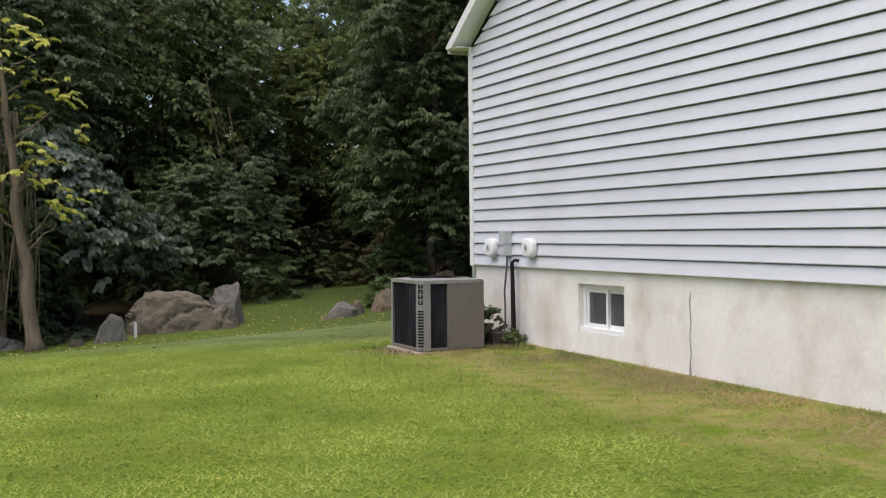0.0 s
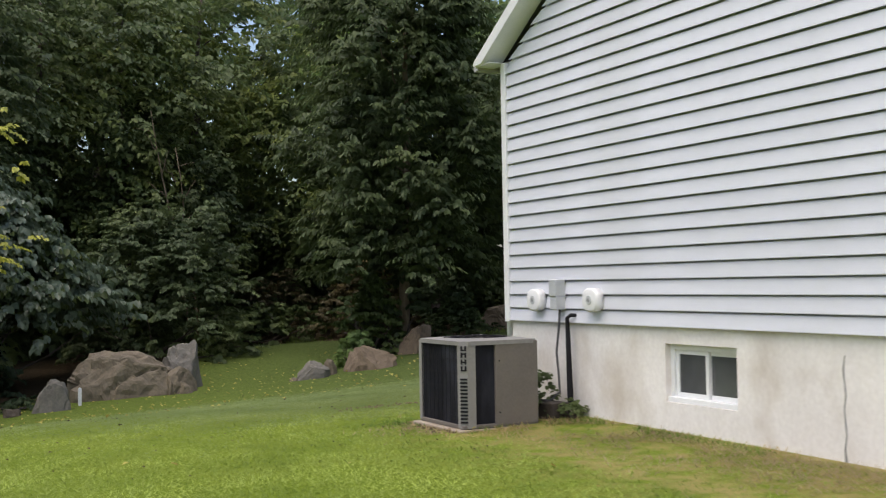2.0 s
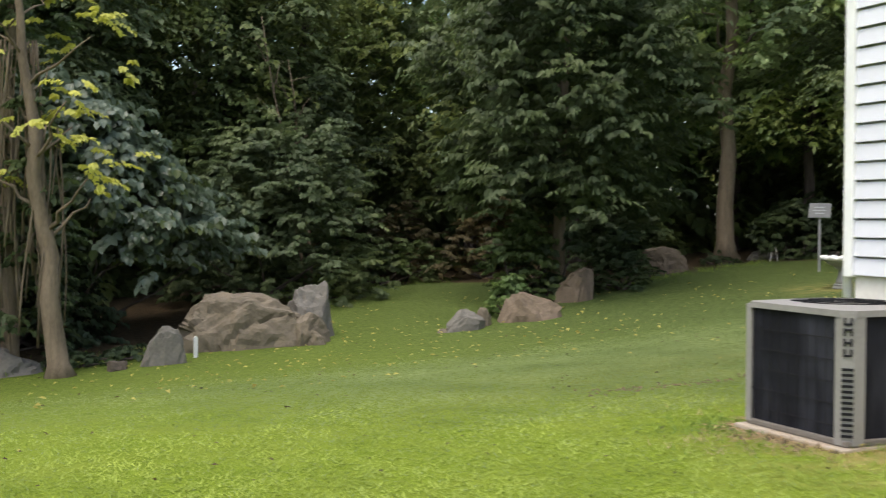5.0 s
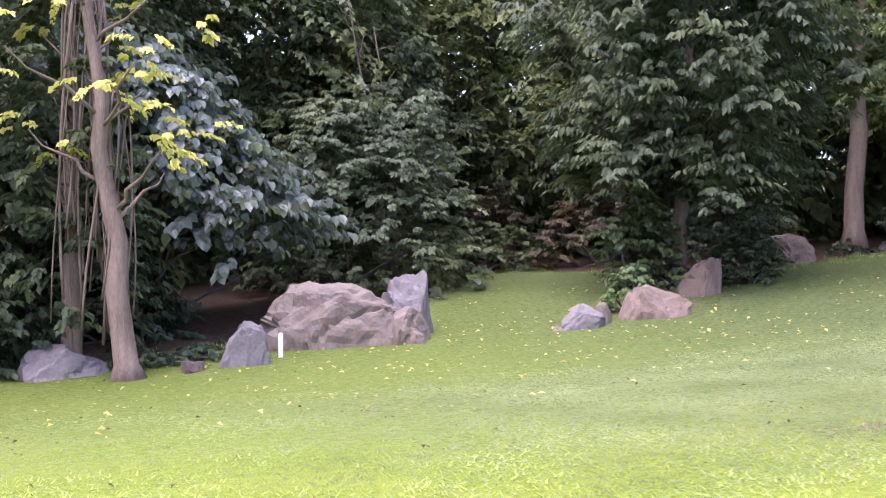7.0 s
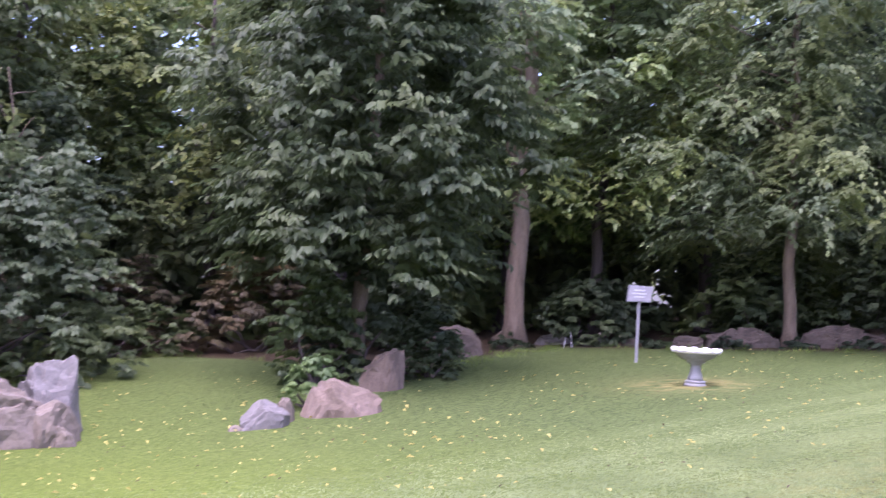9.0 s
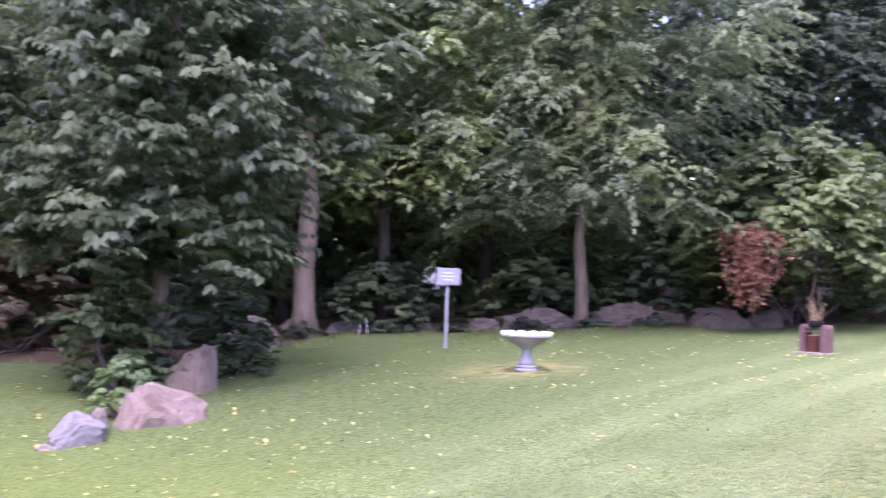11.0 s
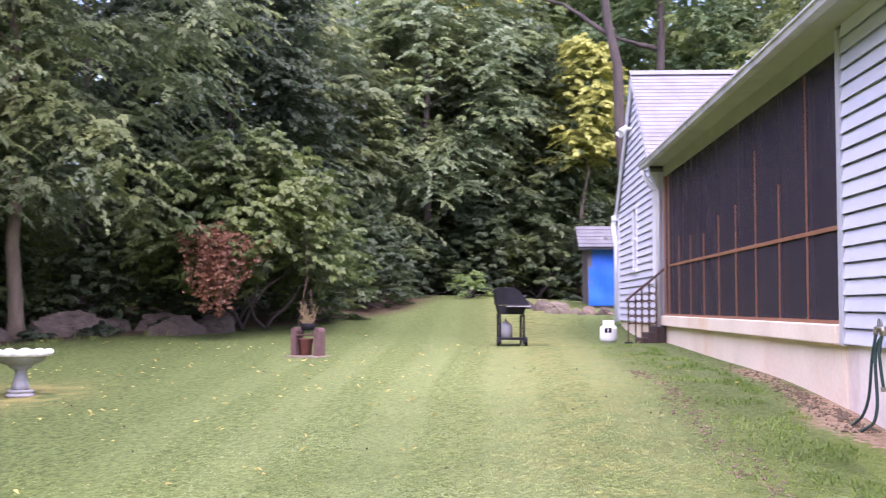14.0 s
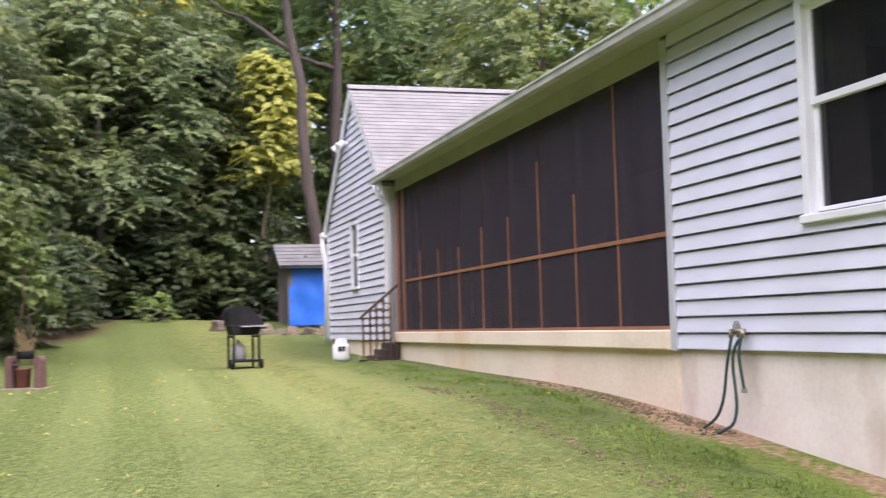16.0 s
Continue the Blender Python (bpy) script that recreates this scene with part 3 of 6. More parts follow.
for a, b, y in ((WZ0 - 0.02, mid + 0.02, -0.05), (mid - 0.02, WZ1 - 0.02, -0.025)):
    bm = bmesh.new()
    box(bm, WIN0 + 0.02, y - 0.03, a, WIN0 + 0.07, y, b)
    box(bm, WIN1 - 0.07, y - 0.03, a, WIN1 - 0.02, y, b)
    box(bm, WIN0 + 0.07, y - 0.03, a, WIN1 - 0.07, y, a + 0.05)
    box(bm, WIN0 + 0.07, y - 0.03, b - 0.045, WIN1 - 0.07, y, b)
    part("sash", bm, M["trim"], win)
    part("pane", boxed(WIN0 + 0.06, y - 0.02, a + 0.04, WIN1 - 0.06, y - 0.012, b - 0.04), M["clear_glass"], win)

for c0, c1 in ((WIN0 + 0.03, WIN0 + 0.47), (WIN1 - 0.47, WIN1 - 0.03)):
    bm = bmesh.new()
    cols = [[bm.verts.new((c0 + (c1 - c0) * i / 40, -0.16 + 0.018 * math.sin(i * 1.15) + 0.006 * math.sin(i * 0.37), zz)) for zz in (WZ0 - 0.02, WZ1 - 0.02)] for i in range(41)]
    back = [[bm.verts.new(v.co + Vector((0, -0.004, 0))) for v in c] for c in cols]
    for i in range(40):
        bm.faces.new((cols[i][0], cols[i + 1][0], cols[i + 1][1], cols[i][1]))
        bm.faces.new((back[i][0], back[i][1], back[i + 1][1], back[i + 1][0]))
    part("curtain", bm, M["curtain"], win, "dim brownish curtain behind the glass", True)
# dark sheet added behind the curtains for the room's shade
part("dark_room_backing", boxed(WIN0 - 0.1, -0.9, WZ0 - 0.2, WIN1 + 0.1, -0.85, WZ1 + 0.1), M["interior"], win)

# foundation with the basement window opening
FW0, FW1, FZ0, FZ1 = -3.59, -2.67, 0.36, 0.865
found = prism([(-DEPTH, -0.5), (-0.03, -0.5), (-0.03, S - 0.004), (FW1, S - 0.004), (FW1, FZ0), (FW0, FZ0), (FW0, S - 0.004), (-DEPTH, S - 0.004)], "x", 0.03, 0.28)
part("foundation", found, M["concrete"], house, "stained off-white concrete foundation")
part("lintel", boxed(0.03, FW0, FZ1, 0.28, FW1, S - 0.004), M["concrete"], house)
part("foundation", boxed(0.28, -0.28, -0.5, 4.33, -0.03, S - 0.004), M["beige"], house, "pale concrete foundation with damp stains")
part("foundation_porch", boxed(4.33, -0.28, -0.5, 14.5, -0.012, S - 0.01), M["cream"], house, "cream painted porch foundation with rusty stains")
bw = new("window")
bw.parent = house
tagged(bw, "small white sliding basement window set into the concrete")
bm = bmesh.new()
box(bm, 0.09, FW0, FZ0, 0.2, FW0 + 0.05, FZ1)
box(bm, 0.09, FW1 - 0.05, FZ0, 0.2, FW1, FZ1)
box(bm, 0.09, FW0 + 0.05, FZ1 - 0.05, 0.2, FW1 - 0.05, FZ1)
part("frame", bm, M["trim"], bw)
part("sill", boxed(0.05, FW0, FZ0 + 0.001, 0.2, FW1, FZ0 + 0.045, 0.006), M["trim"], bw)
wm = (FW0 + FW1) / 2
for a, b, x in ((wm - 0.02, FW1 - 0.05, 0.11), (FW0 + 0.05, wm + 0.02, 0.135)):
    bm = bmesh.new()
    box(bm, x, a, FZ0 + 0.045, x + 0.025, a + 0.04, FZ1 - 0.05)
    box(bm, x, b - 0.04, FZ0 + 0.045, x + 0.025, b, FZ1 - 0.05)
    box(bm, x, a + 0.04, FZ0 + 0.045, x + 0.025, b - 0.04, FZ0 + 0.085)
    box(bm, x, a + 0.04, FZ1 - 0.09, x + 0.025, b - 0.04, FZ1 - 0.05)
    part("sash", bm, M["trim"], bw)
    part("pane", boxed(x + 0.01, a + 0.03, FZ0 + 0.08, x + 0.016, b - 0.03, FZ1 - 0.085), M["glass_dim"], bw)
# dark sheet added behind the panes for the unlit basement
part("dark_pane_backing", boxed(0.29, FW0, FZ0, 0.31, FW1, FZ1), M["interior"], bw)
crack = [(0.026, -4.72 + 0.012 * math.sin(k * 2.1), 0.1 + k * 0.095) for k in range(9)]
part("crack_patch", tube_data(crack, [0.012, 0.007, 0.004, 0.0055, 0.003, 0.005, 0.004, 0.006, 0.003], 6), M["galv"], house, "grey patched crack in the concrete")

# roof, rake boards, soffits, gutter
X0, X1 = -0.21, 14.6
BOX = 3.80               # underside of the boxed eave
OUT = 0.28                # how far the eave stands out


def roof_z(y):
    return EAVE + 0.228 - PITCH * (y if y > RIDGE_Y else 2 * RIDGE_Y - y)


prof = [(OUT, roof_z(OUT)), (RIDGE_Y, roof_z(RIDGE_Y)), (2 * RIDGE_Y - OUT, roof_z(OUT)), (2 * RIDGE_Y - OUT, roof_z(OUT) - 0.05), (RIDGE_Y, roof_z(RIDGE_Y) - 0.05), (OUT, roof_z(OUT) - 0.05)]
part("roof", prism(prof, "x", X0, X1), M["roof_dark"], house, "low-pitched asphalt shingle roof")
for sgn in (1, -1):
    def yy(v):
        return v if sgn > 0 else 2 * RIDGE_Y - v
    yk = yy((EAVE + 0.228 - 0.15 - BOX) / PITCH)
    rake = [(yy(OUT), roof_z(OUT) - 0.012), (RIDGE_Y, roof_z(RIDGE_Y) - 0.012), (RIDGE_Y, roof_z(RIDGE_Y) - 0.15), (yk, BOX), (yy(OUT), BOX)]
    part("rake_board", prism(rake, "x", X0 - 0.02, X0 + 0.012), M["trim"], house, "white rake board along the gable")
    under = [(yk, BOX + 0.005), (RIDGE_Y, roof_z(RIDGE_Y) - 0.145), (RIDGE_Y, roof_z(RIDGE_Y) - 0.125), (yk, BOX + 0.025)]
    part("rake_soffit", prism(under, "x", X0 + 0.012, 0.03), M["trim"], house)
ez = roof_z(OUT)
part("eave_return", boxed(X0 + 0.012, -0.02, BOX + 0.002, 0.03, OUT - 0.004, roof_z(OUT) - 0.06), M["trim"], house, "white boxed eave return at the corner")
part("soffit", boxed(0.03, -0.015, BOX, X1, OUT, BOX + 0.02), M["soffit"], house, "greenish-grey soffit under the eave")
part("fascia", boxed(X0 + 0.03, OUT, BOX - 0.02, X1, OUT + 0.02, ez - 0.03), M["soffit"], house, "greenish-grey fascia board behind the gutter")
gut = [(OUT + 0.02, ez + 0.0), (OUT + 0.03, ez - 0.005), (OUT + 0.03, ez - 0.075), (OUT + 0.10, ez - 0.075), (OUT + 0.115, ez - 0.005), (OUT + 0.135, ez - 0.005), (OUT + 0.135, ez - 0.025), (OUT + 0.12, ez - 0.03), (OUT + 0.11, ez - 0.09), (OUT + 0.02, ez - 0.09)]
part("gutter", prism(gut, "x", X0 + 0.05, X1 + 0.05), M["gutter"], house, "weathered metal gutter along the eave")
# downspouts with elbows
spout = [(0.22, OUT + 0.07, ez - 0.12), (0.20, OUT + 0.05, ez - 0.24), (0.10, 0.14, ez - 0.44), (0.06, 0.08, ez - 0.52), (0.06, 0.08, 0.35)]
part("downspout", tube_data(spout, 0.036, 8), M["trim"], house, "white downspout at the corner", True)
spout = [(14.45, OUT + 0.07, ez - 0.12), (14.46, OUT + 0.05, ez - 0.22), (14.46, 0.2, ez - 0.42), (14.46, 0.09, ez - 0.48), (14.46, 0.085, 0.85)]
part("downspout", tube_data(spout, 0.038, 8), M["trim"], house, "white downspout beside the porch", True)

# screened porch
part("porch_beam", boxed(4.38, -0.3, S - 0.01, 14.42, 0.065, S + 0.165, 0.012), M["cream"], house, "cream painted concrete ledge under the screens")
# porch room in the dark interior colour, its shade painted in
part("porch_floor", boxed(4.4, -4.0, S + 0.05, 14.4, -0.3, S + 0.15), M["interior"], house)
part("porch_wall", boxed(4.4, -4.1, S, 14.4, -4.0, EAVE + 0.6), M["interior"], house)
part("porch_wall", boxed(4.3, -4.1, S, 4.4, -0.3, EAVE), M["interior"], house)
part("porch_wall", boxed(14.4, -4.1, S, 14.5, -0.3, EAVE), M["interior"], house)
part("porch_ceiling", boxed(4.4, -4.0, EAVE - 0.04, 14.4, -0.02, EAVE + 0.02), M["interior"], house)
part("end_post", boxed(14.24, -0.05, S + 0.2, 14.41, 0.004, EAVE - 0.19, 0.004), M["wood"], house, "reddish-brown porch end post")
part("end_post", boxed(13.87, -0.04, S + 0.2, 13.96, 0.002, EAVE - 0.19, 0.004), M["wood"], house, "reddish-brown porch end post")
RAIL = 2.03
part("porch_rail", boxed(4.4, -0.010, RAIL - 0.021, 13.85, 0.006, RAIL + 0.021, 0.003), M["wood"], house, "brown wooden rail across the screens")
part("porch_plate", boxed(4.4, -0.10, S + 0.165, 14.42, 0.004, S + 0.20), M["wood"], house)
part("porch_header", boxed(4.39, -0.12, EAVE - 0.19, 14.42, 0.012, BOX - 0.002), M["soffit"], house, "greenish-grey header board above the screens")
D = 1.06
for i in range(10):
    x = 4.39 + i * D
    if i:
        part("porch_stud", boxed(x - 0.022, -0.095, S + 0.2, x + 0.022, -0.03, EAVE - 0.19), M["wood"], house, "brown wooden stud")
        # added strip: paints how far up each stud shows lit through the screen
        part("lit_stud_strip", boxed(x - 0.008, -0.011, S + 0.2, x + 0.008, 0.003, RAIL + (1.55, 0.6, 1.1, 0.57, 0.53, 0.35, 0.4, 0.44, 0.4)[i - 1]), M["wood"], house, "thin brown strip for the lit length of a stud")
    part("screen_panel", boxed(x + 0.004, -0.016, S + 0.2, min(x + D - 0.004, 14.4), -0.012, EAVE - 0.19), M["screen"], house, "dark insect screen panel")
part("porch_post", boxed(14.3, -0.1, S + 0.165, 14.42, -0.018, EAVE - 0.04), M["wood"], house)

# wing with its steep gable towards the garden
WX0, WX1, WY, WEAVE, WPEAK = 14.5, 19.88, 0.15, 3.47, 5.93
WXM = 16.98
WP = (WPEAK - WEAVE) / (WX1 - WXM)
WEAVE_IN = WPEAK - WP * (WXM - WX0)     # the slope towards the porch ends higher
out = [(WX0, 0.92), (WX1, 0.92), (WX1, WEAVE), (WXM, WPEAK), (WX0, WEAVE_IN)]
wing = part("wall", prism(out, "y", WY - 0.2, WY - 0.05), M["siding"], house)
part("wall", boxed(WX1 - 0.2, -8, 1.035, WX1, WY - 0.2, WEAVE), M["siding"], house)
part("wall", boxed(WX0, -8, 1.035, WX0 + 0.2, WY - 0.2, WEAVE_IN), M["siding"], house)
z = 1.035
GX0, GX1, GZ0, GZ1 = 16.82, 17.36, 2.1, 3.28
while z < WPEAK - 0.2:
    low, over = max(0.0, z - WEAVE) / WP, max(0.0, z + C - WEAVE) / WP
    low_in, over_in = max(0.0, z - WEAVE_IN) / WP, max(0.0, z + C - WEAVE_IN) / WP
    a, b = WX0 + 0.04 + low_in, WX1 - 0.04 - low
    if b - a > 0.3:
        turn = pose(0, 0, 0, 0, 0, 180)
        if z + C > GZ0 and z < GZ1:
            board(wing, Matrix.Translation((b, WY - 0.019, z)) @ turn, b - GX1 - 0.05)
            board(wing, Matrix.Translation((GX0 - 0.05, WY - 0.019, z)) @ turn, GX0 - 0.05 - a)
        else:
            board(wing, Matrix.Translation((b, WY - 0.019, z)) @ turn, b - a, over - low, over_in - low_in)
    z += C
part("corner_trim", boxed(WX0 - 0.03, WY - 0.06, 1.01, WX0 + 0.06, WY + 0.03, WEAVE_IN), M["trim"], house)
part("corner_trim", boxed(WX1 - 0.06, WY - 0.06, 1.01, WX1 + 0.03, WY + 0.03, WEAVE), M["trim"], house)
part("foundation", boxed(WX0 + 0.02, -8, 0.2, WX1 - 0.02, WY - 0.03, 1.03), M["cream"], house)
gw = new("window")
gw.parent = house
tagged(gw, "narrow white window in the gable wall")
bm = bmesh.new()
box(bm, GX0 - 0.06, WY - 0.1, GZ0 - 0.04, GX0, WY + 0.03, GZ1 + 0.06)
box(bm, GX1, WY - 0.1, GZ0 - 0.04, GX1 + 0.06, WY + 0.03, GZ1 + 0.06)
box(bm, GX0, WY - 0.1, GZ1, GX1, WY + 0.03, GZ1 + 0.06)
box(bm, GX0, WY - 0.06, (GZ0 + GZ1) / 2 - 0.02, GX1, WY - 0.005, (GZ0 + GZ1) / 2 + 0.03)
part("frame", bm, M["trim"], gw)
part("sill", boxed(GX0 - 0.08, WY - 0.1, GZ0 - 0.09, GX1 + 0.08, WY + 0.06, GZ0 - 0.04), M["trim"], gw)
part("pane", boxed(GX0, WY - 0.018, GZ0 - 0.04, GX1, WY - 0.012, GZ1), M["glass"], gw)
# wing roof: two slopes laid in shingle courses
OVER = 0.18
for side in (-1, 1):
    run = (WXM - WX0 if side < 0 else WX1 - WXM) + OVER
    n = 26
    wl = part("roof", prism([(WXM, WPEAK + 0.06), (WXM + side * run, WPEAK + 0.06 - WP * run), (WXM + side * run, WPEAK + 0.02 - WP * run), (WXM, WPEAK + 0.02)], "y", -8, WY + 0.09), M["roof"], house, "grey asphalt shingle roof slope")
    for k in range(n):
        a, b = run * k / n, run * (k + 1) / n
        sh = [(WXM + side * a, WPEAK + 0.064 - WP * a), (WXM + side * (b + 0.01), WPEAK + 0.078 - WP * (b + 0.01)), (WXM + side * (b + 0.01), WPEAK + 0.060 - WP * (b + 0.01)), (WXM + side * a, WPEAK + 0.062 - WP * a)]
        part("shingle_course", prism(sh, "y", -8, WY + 0.10), M["roof"], wl)
    rk = [(WXM, WPEAK + 0.02), (WXM + side * run, WPEAK + 0.02 - WP * run), (WXM + side * run, WPEAK - 0.13 - WP * run), (WXM, WPEAK - 0.13)]
    part("rake_board", prism(rk, "y", WY + 0.04, WY + 0.09), M["trim"], house)
part("ridge_cap", prism([(WXM - 0.14, WPEAK + 0.0), (WXM, WPEAK + 0.11), (WXM + 0.14, WPEAK + 0.0), (WXM, WPEAK + 0.085)], "y", -8, WY + 0.11), M["roof"], house)
part("gutter", boxed(WX1 + 0.02, -8, WEAVE - 0.22, WX1 + 0.2, WY + 0.16, WEAVE - 0.1, 0.02), M["trim"], house)
spout = [(WX1 + 0.12, WY + 0.1, WEAVE - 0.16), (WX1 + 0.12, WY + 0.12, WEAVE - 0.3), (WX1 + 0.0, WY + 0.10, WEAVE - 0.62), (WX1 - 0.02, WY + 0.08, WEAVE - 0.75), (WX1 - 0.02, WY + 0.08, 1.0)]
part("downspout", tube_data(spout, 0.05, 8), M["trim"], house, "", True)
lamp = part("flood_lamp", joined(tube_data([(WXM + 0.6, WY, 4.95), (WXM + 0.6, WY + 0.12, 4.97)], 0.04), tube_data([(WXM + 0.5, WY + 0.12, 4.98), (WXM + 0.42, WY + 0.24, 4.86)], [0.05, 0.08]), tube_data([(WXM + 0.7, WY + 0.12, 4.98), (WXM + 0.8, WY + 0.24, 4.86)], [0.05, 0.08])), M["white_plastic"], house, "white twin flood lamp under the gable")
# far walls that close the house
part("wall", boxed(0.2, -DEPTH, S - 0.3, 14.5, -DEPTH + 0.2, EAVE), M["siding"], house)


# ==== trees and undergrowth ====
rng = np.random.default_rng(7)


def leaves_at(centres, normals, size, length=1.5, fold=0.17, jitter=0.3, axes=None, broad=False):
    """Vertices and faces of folded pointed leaves at the centres, facing along the normals; axes: the way each points; broad: rounder blades of two quads."""
    n = len(centres)
    nz = normals / np.linalg.norm(normals, axis=1, keepdims=True)
    ref = rng.normal(size=(n, 3)) if axes is None else axes
    u = ref - nz * (ref * nz).sum(1, keepdims=True)
    u /= np.linalg.norm(u, axis=1, keepdims=True) + 1e-9
    v = np.cross(nz, u)
    s = (size * (1 + jitter * rng.uniform(-1, 1, n)))[:, None]
    a = centres - u * s * length * 0.5
    b = centres + u * s * length * 0.5 - nz * s * 0.22
    k = np.arange(n)
    if broad:
        ring = [a]
        for along, half in ((-0.24, 0.46), (0.17, 0.40)):
            m = centres + u * s * length * along + nz * s * (fold if along < 0 else fold * 0.6)
            ring += [m + v * s * half, m - v * s * half]
        vs = np.stack([ring[0], ring[1], ring[3], b, ring[4], ring[2]], 1).reshape(-1, 3)
        k = k * 6
        fs = np.concatenate([np.stack([k, k + 3, k + 2, k + 1], 1), np.stack([k, k + 5, k + 4, k + 3], 1)])
        return vs, fs
    l = centres + v * s * 0.5 + nz * s * fold - u * s * 0.1
    r = centres - v * s * 0.5 + nz * s * fold - u * s * 0.1
    vs = np.stack([a, l, b, r], 1).reshape(-1, 3)
    k = k * 4
    fs = np.concatenate([np.stack([k, k + 2, k + 1], 1), np.stack([k, k + 3, k + 2], 1)])
    return vs, fs


def leaf_part(name, vs, fs, material, parent, label=""):
    me = bpy.data.meshes.new(name)
    me.vertices.add(len(vs))
    me.vertices.foreach_set("co", np.asarray(vs, np.float32).ravel())
    me.loops.add(fs.size)
    me.loops.foreach_set("vertex_index", fs.astype(np.int32).ravel())
    me.polygons.add(len(fs))
    me.polygons.foreach_set("loop_start", np.arange(0, fs.size, fs.shape[1], dtype=np.int32))
    me.update(calc_edges=True)
    me.materials.append(material)
    ob = new(name, me)
    if parent:
        ob.parent = parent
    return tagged(ob, label)


def unit(v):
    return v / (np.linalg.norm(v, axis=-1, keepdims=True) + 1e-9)


def sprays(tips, outs, radii, per, size, flat=0.6, droop=0.45, rise=0.55, each=14, spread=1.25, face=0.5):
    """Leaf places on sprays: from every branch end twigs fan outwards, arch over and hang, with leaves to both sides; gives places, normals and the way each leaf points."""
    k = max(4, int(per) // each)
    c = np.repeat(np.asarray(tips, float), k, 0)
    r = np.repeat(np.asarray(radii, float), k)[:, None]
    o = np.repeat(np.asarray(outs, float), k, 0)
    n = len(c)
    d = unit(o + spread * rng.normal(size=(n, 3)) * np.array([1, 1, 0.25]))
    d[:, 2] = np.abs(d[:, 2]) * 0.4 + rise * rng.uniform(-0.3, 1.0, n)
    d = unit(d)
    start = c + rng.normal(size=(n, 3)) * r * np.array([0.22, 0.22, 0.36 * flat + 0.05]) - o * r * 0.25
    run = r * rng.uniform(0.55, 1.15, (n, 1))
    f = np.tile(np.linspace(0.12, 1.0, each), n)[:, None] + rng.uniform(-0.03, 0.03, (n * each, 1))
    d2, run2, start2 = np.repeat(d, each, 0), np.repeat(run, each, 0), np.repeat(start, each, 0)
    p = start2 + d2 * run2 * f
    p[:, 2] -= (droop * run2 * f ** 2)[:, 0]
    way = d2 - np.array([0, 0, 2 * droop]) * f
    way = unit(way)
    side = unit(np.cross(way, np.array([0, 0, 1.0])))
    sgn = np.tile(np.where(np.arange(each) % 2, 1.0, -1.0), n)[:, None]
    axis = unit(way * 0.6 + side * sgn * 0.75 * (1.05 - 0.7 * f) + rng.normal(size=p.shape) * 0.16 - np.array([0, 0, 0.22]))
    flatd = unit(d2 * np.array([1, 1, 0]))
    nrm = np.array([0, 0, 0.85]) + flatd * face + rng.normal(size=p.shape) * 0.27 + side * sgn * 0.18
    return p + axis * size * 0.7, nrm, axis


def limb(p, q, r0, r1, bend=0.12, n=6):
    p, q = np.array(p, float), np.array(q, float)
    k = np.linspace(0, 1, n)[:, None]
    pts = p + (q - p) * k
    pts[1:-1] += rng.normal(size=(n - 2, 3)) * bend * np.linalg.norm(q - p) * 0.25
    return tube_data(pts.tolist(), np.linspace(r0, r1, n).tolist(), 7)


